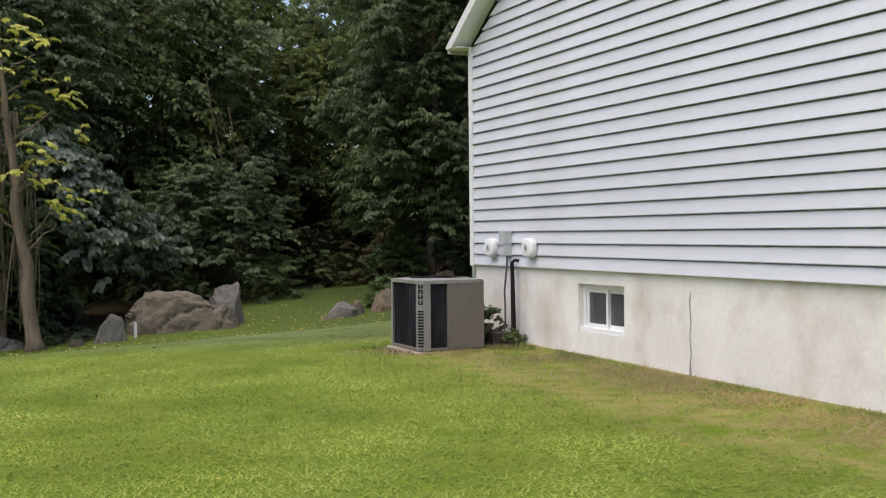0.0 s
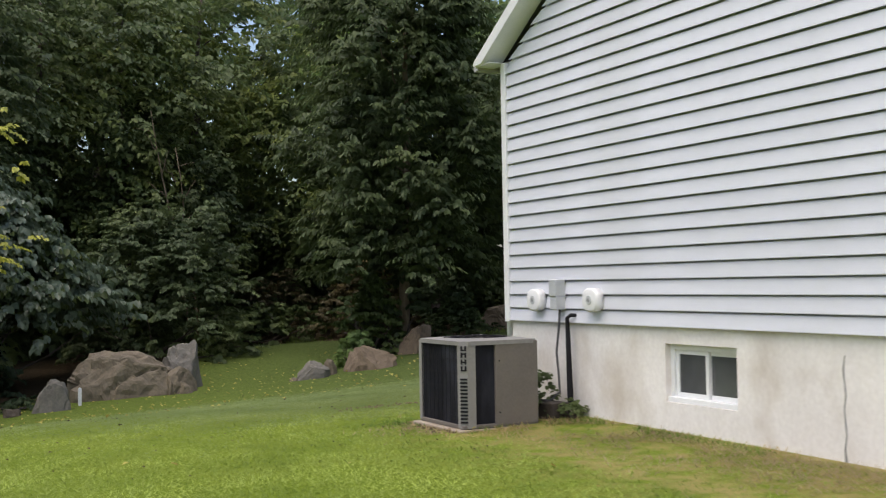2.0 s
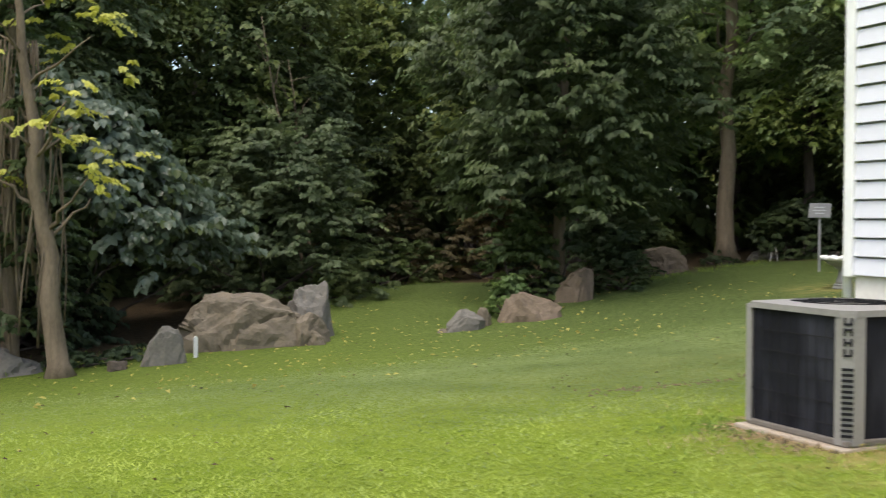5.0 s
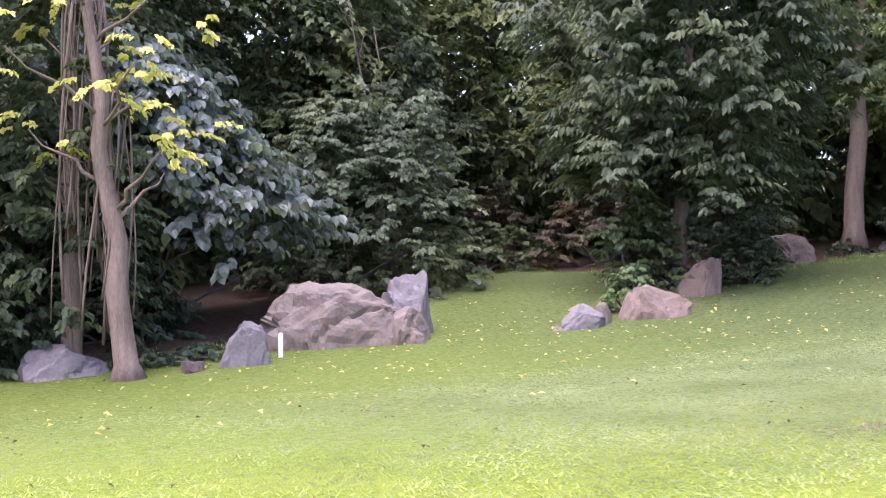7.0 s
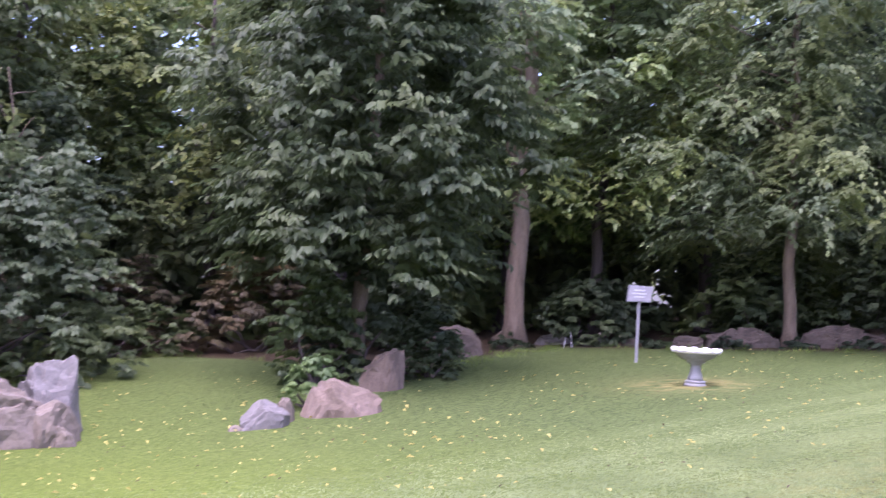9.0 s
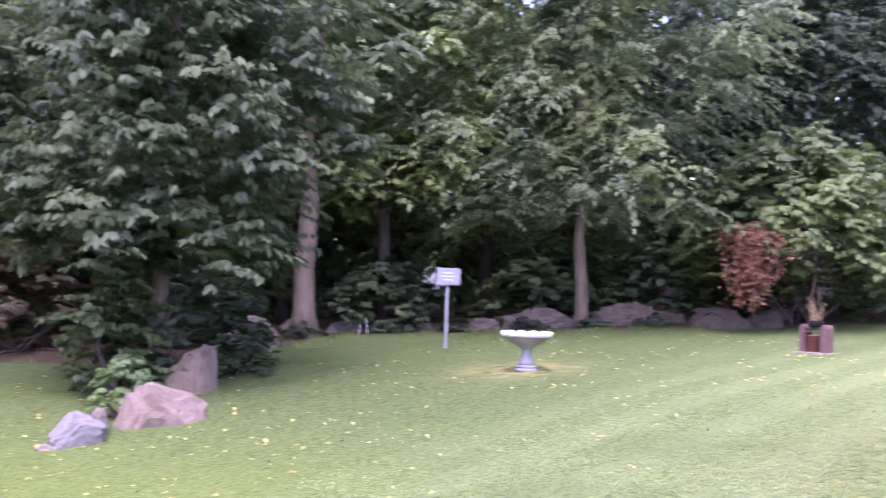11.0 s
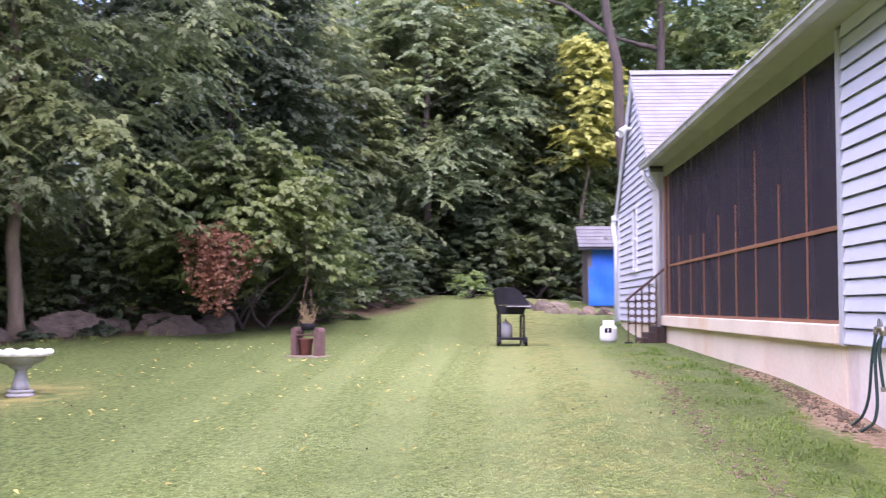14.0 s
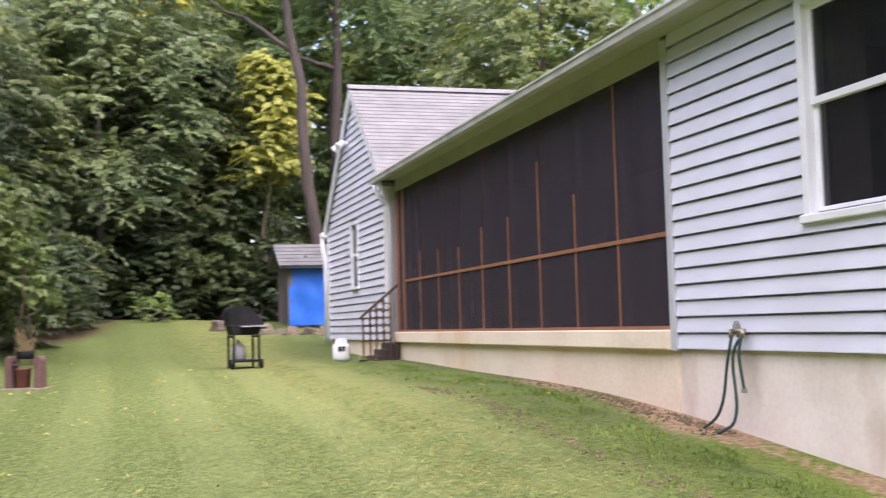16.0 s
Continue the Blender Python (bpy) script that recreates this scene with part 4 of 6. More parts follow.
def tree(label, x, y, height, crown, radius, trunk=0.14, lean=(0, 0), leaf="leaf", size=0.085, clumps=70, per=210, bark="bark", lobe=(0.45, 0.95), flat=0.6, category="tree", gaps=0.0, inner=0.35, squash=1.0, skirt=0.14, sheath=0, droop=0.38, broad=False, face=0.5, length=1.6):
    """A broadleaf tree: tapered trunk with limbs, and a crown of leafy lobes between the heights crown = (low, high) above its foot."""
    z0 = float(gh(x, y)) - 0.06
    ob = thing("tree", label, category, (x, y, z0))
    top = np.array([lean[0], lean[1], height * 0.93])
    n = 12
    k = np.linspace(0, 1, n)[:, None]
    pts = top * k + np.concatenate([rng.normal(size=(n, 2)) * 0.05 * np.sin(np.pi * k), np.zeros((n, 1))], 1) * height * 0.12
    pts = np.concatenate([pts[:1], pts[:1] * 0.6 + pts[1:2] * 0.4, pts[1:]])
    rad = trunk * (1 - 0.8 * np.linspace(0, 1, n + 1))
    rad[0] *= 1.55
    pieces = [tube_data(pts.tolist(), rad.tolist(), 12)]
    lo, hi = crown
    tips = []
    for i in range(clumps):
        f = (i + rng.uniform()) / clumps
        h = lo + (hi - lo) * f
        env = radius * (math.sin(math.pi * min(0.98, skirt + (0.92 - skirt) * f)) ** 0.6)
        a = i * 2.39996 + rng.uniform(-0.5, 0.5)
        r = env * (inner + (1 - inner) * rng.uniform() ** 0.5) * (0.85 + 0.3 * rng.uniform())
        mid = pts[min(n, int(np.clip(h / height, 0, 1) * n))]
        tips.append((mid[0] + r * math.cos(a), mid[1] + squash * r * math.sin(a), h))
    for i in range(sheath):
        h = lo + (hi - lo) * (i + 0.5) / sheath
        mid = pts[min(n, int(np.clip(h / height, 0, 1) * n))]
        a = i * 2.39996
        tips.append((mid[0] + 0.55 * math.cos(a), mid[1] + 0.55 * math.sin(a), h))
    tips = np.array(tips)
    sizes = rng.uniform(*lobe, len(tips))
    if gaps:
        keep = np.array([noise.noise(Vector(t * 0.55)) > gaps - 0.5 for t in tips])
        tips, sizes = tips[keep], sizes[keep]
    for t in tips[:: max(1, len(tips) // 14)]:
        h0 = np.clip((t[2] - 0.45 * np.hypot(t[0] - lean[0] * 0.5, t[1] - lean[1] * 0.5)) / (height * 0.93), 0.1, 0.95)
        if h0 < 0.3:
            continue
        i = h0 * n
        j = int(i)
        p = pts[j] + (pts[min(j + 1, n)] - pts[j]) * (i - j)
        pieces.append(limb(p, p + (t - p) * 0.8, trunk * 0.26 * (1 - 0.6 * h0), 0.008))
    part("trunk", joined(*pieces), M[bark], ob, "", True)
    axis_at = np.array([pts[min(n, int(np.clip(t[2] / height, 0, 1) * n))] for t in tips])
    outs = unit((tips - axis_at) * np.array([1, 1, 0]) + rng.normal(size=tips.shape) * np.array([0.15, 0.15, 0]))
    c, nrm, axes = sprays(tips, outs, sizes, per, size, flat, droop, face=face)
    vs, fs = leaves_at(c, nrm, size, length, axes=axes, broad=broad)
    leaf_part("crown", vs, fs, M[leaf], ob)
    return ob


def mound(name, label, x, y, rx, ry, rz, leaf="leaf", size=0.08, count=9000, category="shrub", lift=0.0, drift=(0, 0), lobe=(0.25, 0.5), pale=None, low=0.0, cone=0.0, broad=False, droop=0.25, length=1.4, face=0.6):
    """A bush or vine heap: leafy sprays over a dome (cone: over a peaked heap), on a few stems; pale: lighter leaf for
    one flank and the top, leaf undersides and sky sheen put into its colour.
    """
    z0 = float(gh(x, y)) - 0.04
    ob = thing(name, label, category, (x, y, z0))
    n = max(14, count // 130)
    i = np.arange(n)
    a = i * 2.39996 + rng.uniform(-0.4, 0.4, n)
    f = low + (1 - low) * ((i + rng.uniform(size=n)) / n)
    h = f ** 0.9 if cone else np.sin(f * math.pi / 2)
    w = (1 - np.minimum(h, 0.995)) ** cone if cone else np.cos(f * math.pi / 2) ** 0.7
    k = (1 - 0.4 * rng.uniform(size=n) ** 2) * (0.9 + 0.22 * rng.uniform(size=n))
    tips = np.stack([rx * w * np.cos(a) * k + drift[0] * h, ry * w * np.sin(a) * k + drift[1] * h, lift + rz * h * (1 if cone else k)], 1)
    tips[:, 2] = np.maximum(tips[:, 2], 0.12)
    sizes = rng.uniform(*lobe, n) * (1 if rz > 1.5 else 0.7)
    outs = unit(np.stack([np.cos(a) * (w + 0.15), np.sin(a) * (w + 0.15), 0.35 * h], 1))
    each = 14
    c, nrm, axes = sprays(tips, outs, sizes, count // n, size, 0.65, droop, each=each, face=face)
    per = len(c) // n
    c[:, 2] = np.maximum(c[:, 2], 0.03)
    # one flank and the top take the pale leaf: sky sheen painted by position
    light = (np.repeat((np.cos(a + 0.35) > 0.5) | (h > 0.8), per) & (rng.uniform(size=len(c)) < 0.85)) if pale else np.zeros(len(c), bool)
    vs, fs = leaves_at(c[~light], nrm[~light], size, length, axes=axes[~light], broad=broad)
    leaf_part("foliage", vs, fs, M[leaf], ob)
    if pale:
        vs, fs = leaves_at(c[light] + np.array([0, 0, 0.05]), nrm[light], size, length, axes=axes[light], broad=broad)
        leaf_part("pale_sprays", vs, fs, M[pale], ob, "silvery pale leaves along the top, sky sheen in their colour")
    stems = [limb((rng.uniform(-0.3, 0.3) * rx, rng.uniform(-0.3, 0.3) * ry, 0), tips[j], 0.035, 0.006) for j in range(0, n, max(1, n // 16))]
    for st in stems[:7]:
        part("stem", st, M["bark_dark"], ob, "", True)
    return ob


OLIVE = ((13.4, 15.9, 11.0), (30.6, 5.0, 11.0))


def plant_everything():
    T = tree
    # vine-clad tree behind the stones at the lawn's edge
    T("leafy green tree draped with vines behind stones", 4.6, 12.8, 9.5, (1.9, 9.4), 2.75, 0.15, (0.3, 0.1), "leaf_vine", 0.08, 118, 392, lobe=(0.55, 1.0), inner=0.1, flat=0.7, skirt=0.3, droop=0.2, broad=True, face=0.8, length=2.0)
    mound("vine_mound", "vines climbing round the foot of a tree", 4.35, 12.6, 0.6, 0.55, 3.2, "leaf_vine", 0.085, 3800, "vine", lobe=(0.2, 0.4), broad=True)
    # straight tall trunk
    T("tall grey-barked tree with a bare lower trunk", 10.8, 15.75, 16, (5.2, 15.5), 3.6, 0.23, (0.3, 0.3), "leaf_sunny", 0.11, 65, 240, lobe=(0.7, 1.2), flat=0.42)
    # layered tree by the rubble wall
    T("tree with a slim grey trunk and layered green branches", 14.85, 11.7, 10.5, (2.2, 10.3), 3.9, 0.15, (0.2, 0.3), "leaf_layer", 0.085, 92, 308, lobe=(0.8, 1.4), flat=0.22, inner=0.2, sheath=26, skirt=0.25, droop=0.5, length=1.8)
    # vine-hung leaning trees at the lawn's corner
    T("leaning vine-hung tree with sparse yellow leaves", -4.83, 9.5, 6.5, (2.6, 6.3), 1.5, 0.16, (-0.6, 0.3), "leaf_yellow", 0.06, 32, 42, lobe=(0.3, 0.55))
    T("vine-wrapped old tree with ragged green leaves", -5.45, 10.5, 7.0, (0.5, 6.8), 0.9, 0.15, (0.1, 0.2), "leaf", 0.075, 60, 90, lobe=(0.25, 0.5))
    T("ragged tree with thin leaves over the lawn's corner", -7.2, 11.2, 8.5, (0.6, 8.3), 1.8, 0.14, (0.4, 0.2), "leaf", 0.085, 70, 170, lobe=(0.4, 0.75))
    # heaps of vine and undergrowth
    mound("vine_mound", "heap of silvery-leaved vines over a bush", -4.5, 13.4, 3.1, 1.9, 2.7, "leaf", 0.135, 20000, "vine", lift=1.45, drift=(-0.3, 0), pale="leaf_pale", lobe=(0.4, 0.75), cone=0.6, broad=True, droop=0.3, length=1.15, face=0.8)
    mound("shrub", "rounded green shrub at the wood's edge", -0.1, 16.2, 2.3, 1.8, 3.6, "leaf_mid", 0.075, 24000, lobe=(0.3, 0.55))
    mound("shrub", "tall green shrub in front of the wood", 1.8, 20.2, 1.7, 1.4, 4.6, "leaf", 0.1, 9000, lobe=(0.4, 0.8))
    mound("shrub", "low brownish undergrowth shrub", 3.6, 20.8, 2.0, 1.0, 1.9, "leaf_brown", 0.075, 4200)
    mound("shrub", "low brownish undergrowth shrub", 6.2, 18.8, 1.6, 1.0, 1.9, "leaf_brown", 0.085, 4200)
    mound("shrub", "low green undergrowth by the nook", 0.7, 18.9, 1.5, 0.9, 1.2, "leaf", 0.075, 4800)
    mound("shrub", "low green undergrowth by the nook", 3.4, 19.5, 1.9, 0.8, 1.05, "leaf", 0.075, 5200)
    mound("shrub", "small dark evergreen shrub beside a stone", 5.7, 12.35, 0.55, 0.55, 1.15, "leaf_deep", 0.045, 8000, lobe=(0.18, 0.3))
    mound("shrub", "leafy green bush at the foot of a vine-clad tree", 3.7, 12.5, 0.75, 0.6, 1.75, "leaf_heap", 0.07, 4200, lobe=(0.2, 0.4), broad=True)
    mound("shrub", "yellowing weed beside the stones", 2.75, 11.1, 0.42, 0.35, 0.75, "leaf_light", 0.05, 2200, lobe=(0.12, 0.22))
    mound("vine_mound", "heap of vines over a tree at the lawn's edge", 17.35, 8.0, 2.6, 2.1, 2.9, "leaf_heap", 0.095, 33000, "vine", lift=0.8, lobe=(0.3, 0.55), low=0.06, droop=0.35, length=1.3)
    mound("shrub", "pale flowering weeds beyond the lawn", 27.0, 3.6, 0.9, 0.7, 0.75, "leaf_light", 0.06, 1500, lobe=(0.2, 0.35))
    ob = thing("hanging_vine", "rust-brown withered vine leaves hanging from the heap", "vine", (14.45, 7.95, float(gh(14.45, 7.95))))
    spots = []
    for k in range(30):
        dx, dy, top, ln = rng.normal() * 0.18, rng.normal() * 0.27, 1.72 + rng.uniform(-0.15, 0.2), rng.uniform(0.4, 1.2)
        pts = [(dx * (1.2 - 0.5 * f) + 0.35 * (1 - f) ** 2, dy * (1.3 - 0.7 * f), top - ln * f + 0.25 * (1 - f) ** 2) for f in np.linspace(0, 1, 6)]
        if k < 9:
            part("strand", tube_data(pts, 0.008, 5), M["bark_dark"], ob, "", True)
        for _ in range(int(26 + 44 * ln)):
            f = (0.05 + rng.uniform() ** 1.25) * 5
            i = min(4, int(f))
            spots.append(np.array(pts[i]) + (np.array(pts[i + 1]) - np.array(pts[i])) * (f - i) + rng.normal(size=3) * 0.055)
    spots = np.array(spots)
    vs, fs = leaves_at(spots, rng.normal(size=spots.shape) + np.array([-0.6, -0.6, 0.3]), 0.056, 1.7)
    leaf_part("withered_leaves", vs, fs, M["leaf_rust"], ob)
    # deep leaf paints the shade low along the wood's edge
    for x, y, rx, ry, rz in ((20.2, 6.9, 1.5, 1.0, 2.2), (24.2, 6.2, 1.7, 1.1, 2.3), (27.2, 6.5, 1.9, 1.2, 2.6), (30.6, 6.4, 1.8, 1.2, 1.8), (32.6, 3.6, 1.6, 1.4, 1.6), (33.5, 0.8, 1.8, 1.4, 2.2), (28.8, -2.6, 1.6, 1.6, 2.6), (15.6, 13.0, 1.8, 1.0, 1.6), (12.8, 15.2, 1.6, 1.0, 1.3), (8.4, 16.6, 1.5, 1.0, 1.8), (-7.2, 10.6, 1.5, 0.9, 1.3), (-9.8, 10.8, 1.8, 1.0, 2.0), (-5.0, 12.6, 1.2, 0.9, 1.7), (17.6, 10.9, 1.6, 1.1, 2.0), (19.4, 9.6, 1.6, 1.1, 2.2), (16.2, 12.6, 1.5, 1.0, 1.9), (21.6, 8.4, 1.5, 1.0, 2.2)):
        mound("shrub", "leafy undergrowth along the wood's edge", x, y, rx, ry, rz, "leaf_heap" if x == 20.2 else "leaf" if 7 < x < 20 else "leaf_deep", 0.085, 5600, lobe=(0.35, 0.65))
    for x, y, r in ((11.9, 14.6, 0.4), (12.5, 13.3, 0.35), (13.4, 12.1, 0.45), (14.4, 11.2, 0.35), (15.3, 10.3, 0.5), (16.3, 9.3, 0.45), (10.2, 15.2, 0.5), (7.3, 14.0, 0.5), (-4.6, 10.3, 0.5), (-3.9, 10.6, 0.45)):
        mound("weeds", "low green weeds among the stones", x, y, r, r * 0.7, r * 0.5, "leaf_deep", 0.05, 560, "weeds", lobe=(0.12, 0.25))
    # the wood behind
    wood = [(0.4, 22.6, 16, 3.0), (-4.2, 20.8, 16, 2.8), (-13, 13, 11, 3.4), (-9.5, 15.5, 13, 3.6), (-5.8, 18.5, 14, 3.6), (-2.0, 22, 15, 3.8), (2.6, 25, 15, 3.8), (7.2, 22.5, 14, 3.6), (8.6, 19.2, 12, 2.8), (13.4, 19, 14, 3.8), (17.6, 16, 13, 3.8),
            (21.3, 12.8, 13, 3.6), (23.8, 9.6, 12, 3.0), (28.4, 9.4, 14, 3.8), (33, 7, 15, 3.8), (37.5, 3.5, 17, 4.4), (37, -3.0, 15, 4.0), (41, -9, 17, 4.6), (31, 16, 16, 4.4), (25, 19, 17, 4.4), (18, 24, 17, 4.6), (10, 29, 17, 4.6), (1, 31, 17, 4.6), (-8, 26, 16, 4.6), (27, -8, 13, 3.4), (31, -13, 14, 4.2), (24, -15, 13, 4.0), (36, -9, 14, 4.2), (34.5, 10.5, 15, 3.8), (40, 7, 17, 4.4), (33.2, 2.2, 10, 2.2), (42, 1, 17, 4.4)]
    # leaf tone by place: paints shaded and lit stretches of the wood
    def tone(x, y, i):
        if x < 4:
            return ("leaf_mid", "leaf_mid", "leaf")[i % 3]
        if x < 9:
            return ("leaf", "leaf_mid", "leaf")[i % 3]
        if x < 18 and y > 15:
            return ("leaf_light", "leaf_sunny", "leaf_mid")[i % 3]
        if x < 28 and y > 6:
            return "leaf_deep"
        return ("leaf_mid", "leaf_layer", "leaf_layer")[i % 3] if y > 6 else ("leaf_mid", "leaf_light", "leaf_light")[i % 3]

    for i, (x, y, h, r) in enumerate(wood):
        far = math.hypot(x + 5, y)
        h = min(h, max(8.0, 0.27 * far + 2)) + (2.5 if x < 3 else -2.5 if x > 24 and y > 6 else 0)
        hidden = (x, y) in ((31, 16), (25, 19), (18, 24), (10, 29), (1, 31), (-8, 26), (24, -15), (31, -13))
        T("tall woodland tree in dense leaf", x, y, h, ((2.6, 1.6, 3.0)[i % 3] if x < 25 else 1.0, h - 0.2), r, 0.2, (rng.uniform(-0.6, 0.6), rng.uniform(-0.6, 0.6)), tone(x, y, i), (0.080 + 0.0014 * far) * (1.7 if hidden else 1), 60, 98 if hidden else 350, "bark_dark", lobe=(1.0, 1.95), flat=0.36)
    for x, y, h, lx in ((30.1, -1.75, 18, 0.2), (34, -2.95, 19, 0.3)):
        T("tall dark-trunked tree behind the house", x, y, h, (11.5, h), 2.3, 0.25, (lx, 2.0 if x < 32 else 0), "leaf_mid", 0.15, 22, 150, "bark_dark", lobe=(0.7, 1.2))
    ob = thing("bare_limb", "bare dark limbs reaching out from tall trunks", "branch", (30.4, -0.9, 0))
    part("limb", limb((-0.1, 0.15, 9.95), (0.0, 1.6, 11.0), 0.09, 0.05, 0.05), M["bark_dark"], ob, "", True)
    part("limb", limb((0.0, 1.58, 10.98), (-0.3, 4.4, 11.9), 0.05, 0.02, 0.08), M["bark_dark"], ob, "", True)
    part("limb", limb((3.8, -1.95, 10.35), (3.9, -0.5, 10.85), 0.1, 0.05, 0.05), M["bark_dark"], ob, "", True)
    T("tree turning yellow beyond the shed", 32.2, 0.1, 8.9, (4.7, 8.8), 1.1, 0.1, (0, -0.45), "leaf_yellow", 0.12, 46, 180, lobe=(0.5, 0.9), flat=0.4)
    T("young tree with yellowing top beyond the shed", 34.5, 4.0, 13, (9.5, 13), 1.7, 0.12, (0, 0), "leaf_yellow", 0.14, 30, 190, lobe=(0.5, 0.9), flat=0.4)
    # ropes of vine hanging round the corner trees, and a dead leaning stem
    for x, y, n, top in ((-5.3, 10.1, 18, 4.6), (-5.0, 9.85, 9, 3.4)):
        z0 = float(gh(x, y))
        ob = thing("hanging_vine", "brown ropes of dry vine hanging from branches", "vine", (x, y, z0))
        for k in range(n):
            dx, dy = rng.uniform(-0.32, 0.32), rng.uniform(-0.25, 0.25)
            ln = rng.uniform(0.5, 1.0)
            pts = [(dx * (0.6 + 0.4 * f) + 0.1 * math.sin(3 * f + k), dy + 0.08 * math.cos(4 * f + k), top * (1 - f * ln)) for f in np.linspace(0, 1, 9)]
            part("vine_rope", tube_data(pts, rng.uniform(0.007, 0.02), 6), M["bark"], ob, "", True)
    # deep leaf here stands in for the dark below the crowns
    for x, y, rx, rz in ((30.4, 3.4, 1.5, 2.6), (31.2, 1.4, 1.6, 3.2), (30.2, -0.4, 1.3, 2.8), (29.4, 5.2, 1.3, 2.0), (33.0, 3.0, 2.0, 4.2)):
        mound("shrub", "leafy green bush where the lawn ends", x, y, rx, rx * 0.8, rz, "leaf_deep" if x < 31 else "leaf", 0.10, 5000, lobe=(0.35, 0.6))
    for x, y, dx, dz in ((1.3, 18.6, -1.0, 6.3), (1.5, 18.9, -0.5, 5.4)):
        ob = thing("dead_stem", "leaning dead brown stem at the wood's edge", "dead tree", (x, y, float(gh(x, y)) - 0.05))
        part("stem", limb((0, 0, 0), (dx, 0.3, dz), 0.045, 0.012, 0.04, 8), M["bark"], ob, "", True)
        for k in range(5):
            f = 0.55 + 0.09 * k
            part("twig", limb((dx * f, 0.3 * f, dz * f), (dx * f + rng.uniform(-0.8, 0.8), 0.3 * f + rng.uniform(-0.4, 0.4), dz * f + rng.uniform(0.1, 0.8)), 0.018, 0.005), M["bark"], ob, "", True)
    # lighter leaf puts the light on these trees into their colour
    for x, y, h in OLIVE:
        T("olive-green tree in a lit leaf tone", x, y, h, (2.8, h - 0.2), 3.2, 0.16, (0.2, 0.1), "leaf_sunny" if x < 20 else "leaf_grey", 0.105, 90, 320, "bark_dark", lobe=(0.8, 1.5), flat=0.35)
    # thicket that closes the view under the crowns
    k = 420
    px = rng.uniform(-16, 25, k)
    near = np.concatenate([np.stack([px, np.interp(px, (-16, -6, 0, 5, 14, 22, 30, 44), (14, 17, 24.5, 24, 19.5, 14.5, 11.5, 10)) + rng.uniform(-0.6, 1.6, k), rng.uniform(-0.3, 4.2, k)], 1)])
    aside = np.tile(np.array([[-0.3, -1.0, 0.0]]), (k, 1))
    c, nrm, axes = sprays(near, aside, rng.uniform(0.8, 1.5, k), 126, 0.2, 0.9, each=7)
    vs, fs = leaves_at(c, nrm, 0.27, axes=axes)
    tagged(leaf_part("thicket", vs, fs, M["leaf_mid"], None), "dark green thicket under the trees", "undergrowth", kind="stuff")
    # distant wood, past counting
    a = rng.uniform(-0.35, 1.15, 1500) * math.pi * 0.5
    dist = rng.uniform(34, 46, 1500)
    tips = np.stack([2 + dist * np.cos(a + 0.35) * 1.15, dist * np.sin(a + 0.35), rng.uniform(0.5, 20, 1500)], 1)
    b = rng.uniform(size=(420, 1))
    left = np.concatenate([np.array([[-26, 6]]) + b * np.array([[22, 30]]) + rng.normal(size=(420, 2)) * 1.8, rng.uniform(-0.5, 17, (420, 1))], 1)
    behind = np.stack([rng.uniform(37, 52, 230), rng.uniform(-18, 3, 230), rng.uniform(3, 19, 230)], 1)
    tips = np.concatenate([tips, left, behind])
    az = np.degrees(np.arctan2(tips[:, 0] + 6.1, tips[:, 1] + 7.8))
    tips = tips[~((np.abs(az - 18.7) < 0.8) & (tips[:, 2] > 10))]     # a gap where the sky shows
    # lit look of the far wood comes from its lighter leaf colours
    for pick, leaf, what in ((tips[:, 0] < 3, "leaf_mid", "dense green wood beyond the garden"), ((tips[:, 0] >= 3) & (tips[:, 0] < 22), "leaf_light", "green hillside wood in a lit leaf tone"), (tips[:, 0] >= 22, "leaf_sunny", "green wood beyond the shed in a sunlit leaf tone")):
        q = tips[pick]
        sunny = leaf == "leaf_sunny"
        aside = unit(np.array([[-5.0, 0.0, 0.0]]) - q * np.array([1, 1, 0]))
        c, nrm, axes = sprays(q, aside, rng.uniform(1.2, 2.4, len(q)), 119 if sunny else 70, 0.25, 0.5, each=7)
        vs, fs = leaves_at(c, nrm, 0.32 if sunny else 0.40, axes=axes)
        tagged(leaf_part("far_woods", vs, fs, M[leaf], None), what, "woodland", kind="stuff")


plant_everything()


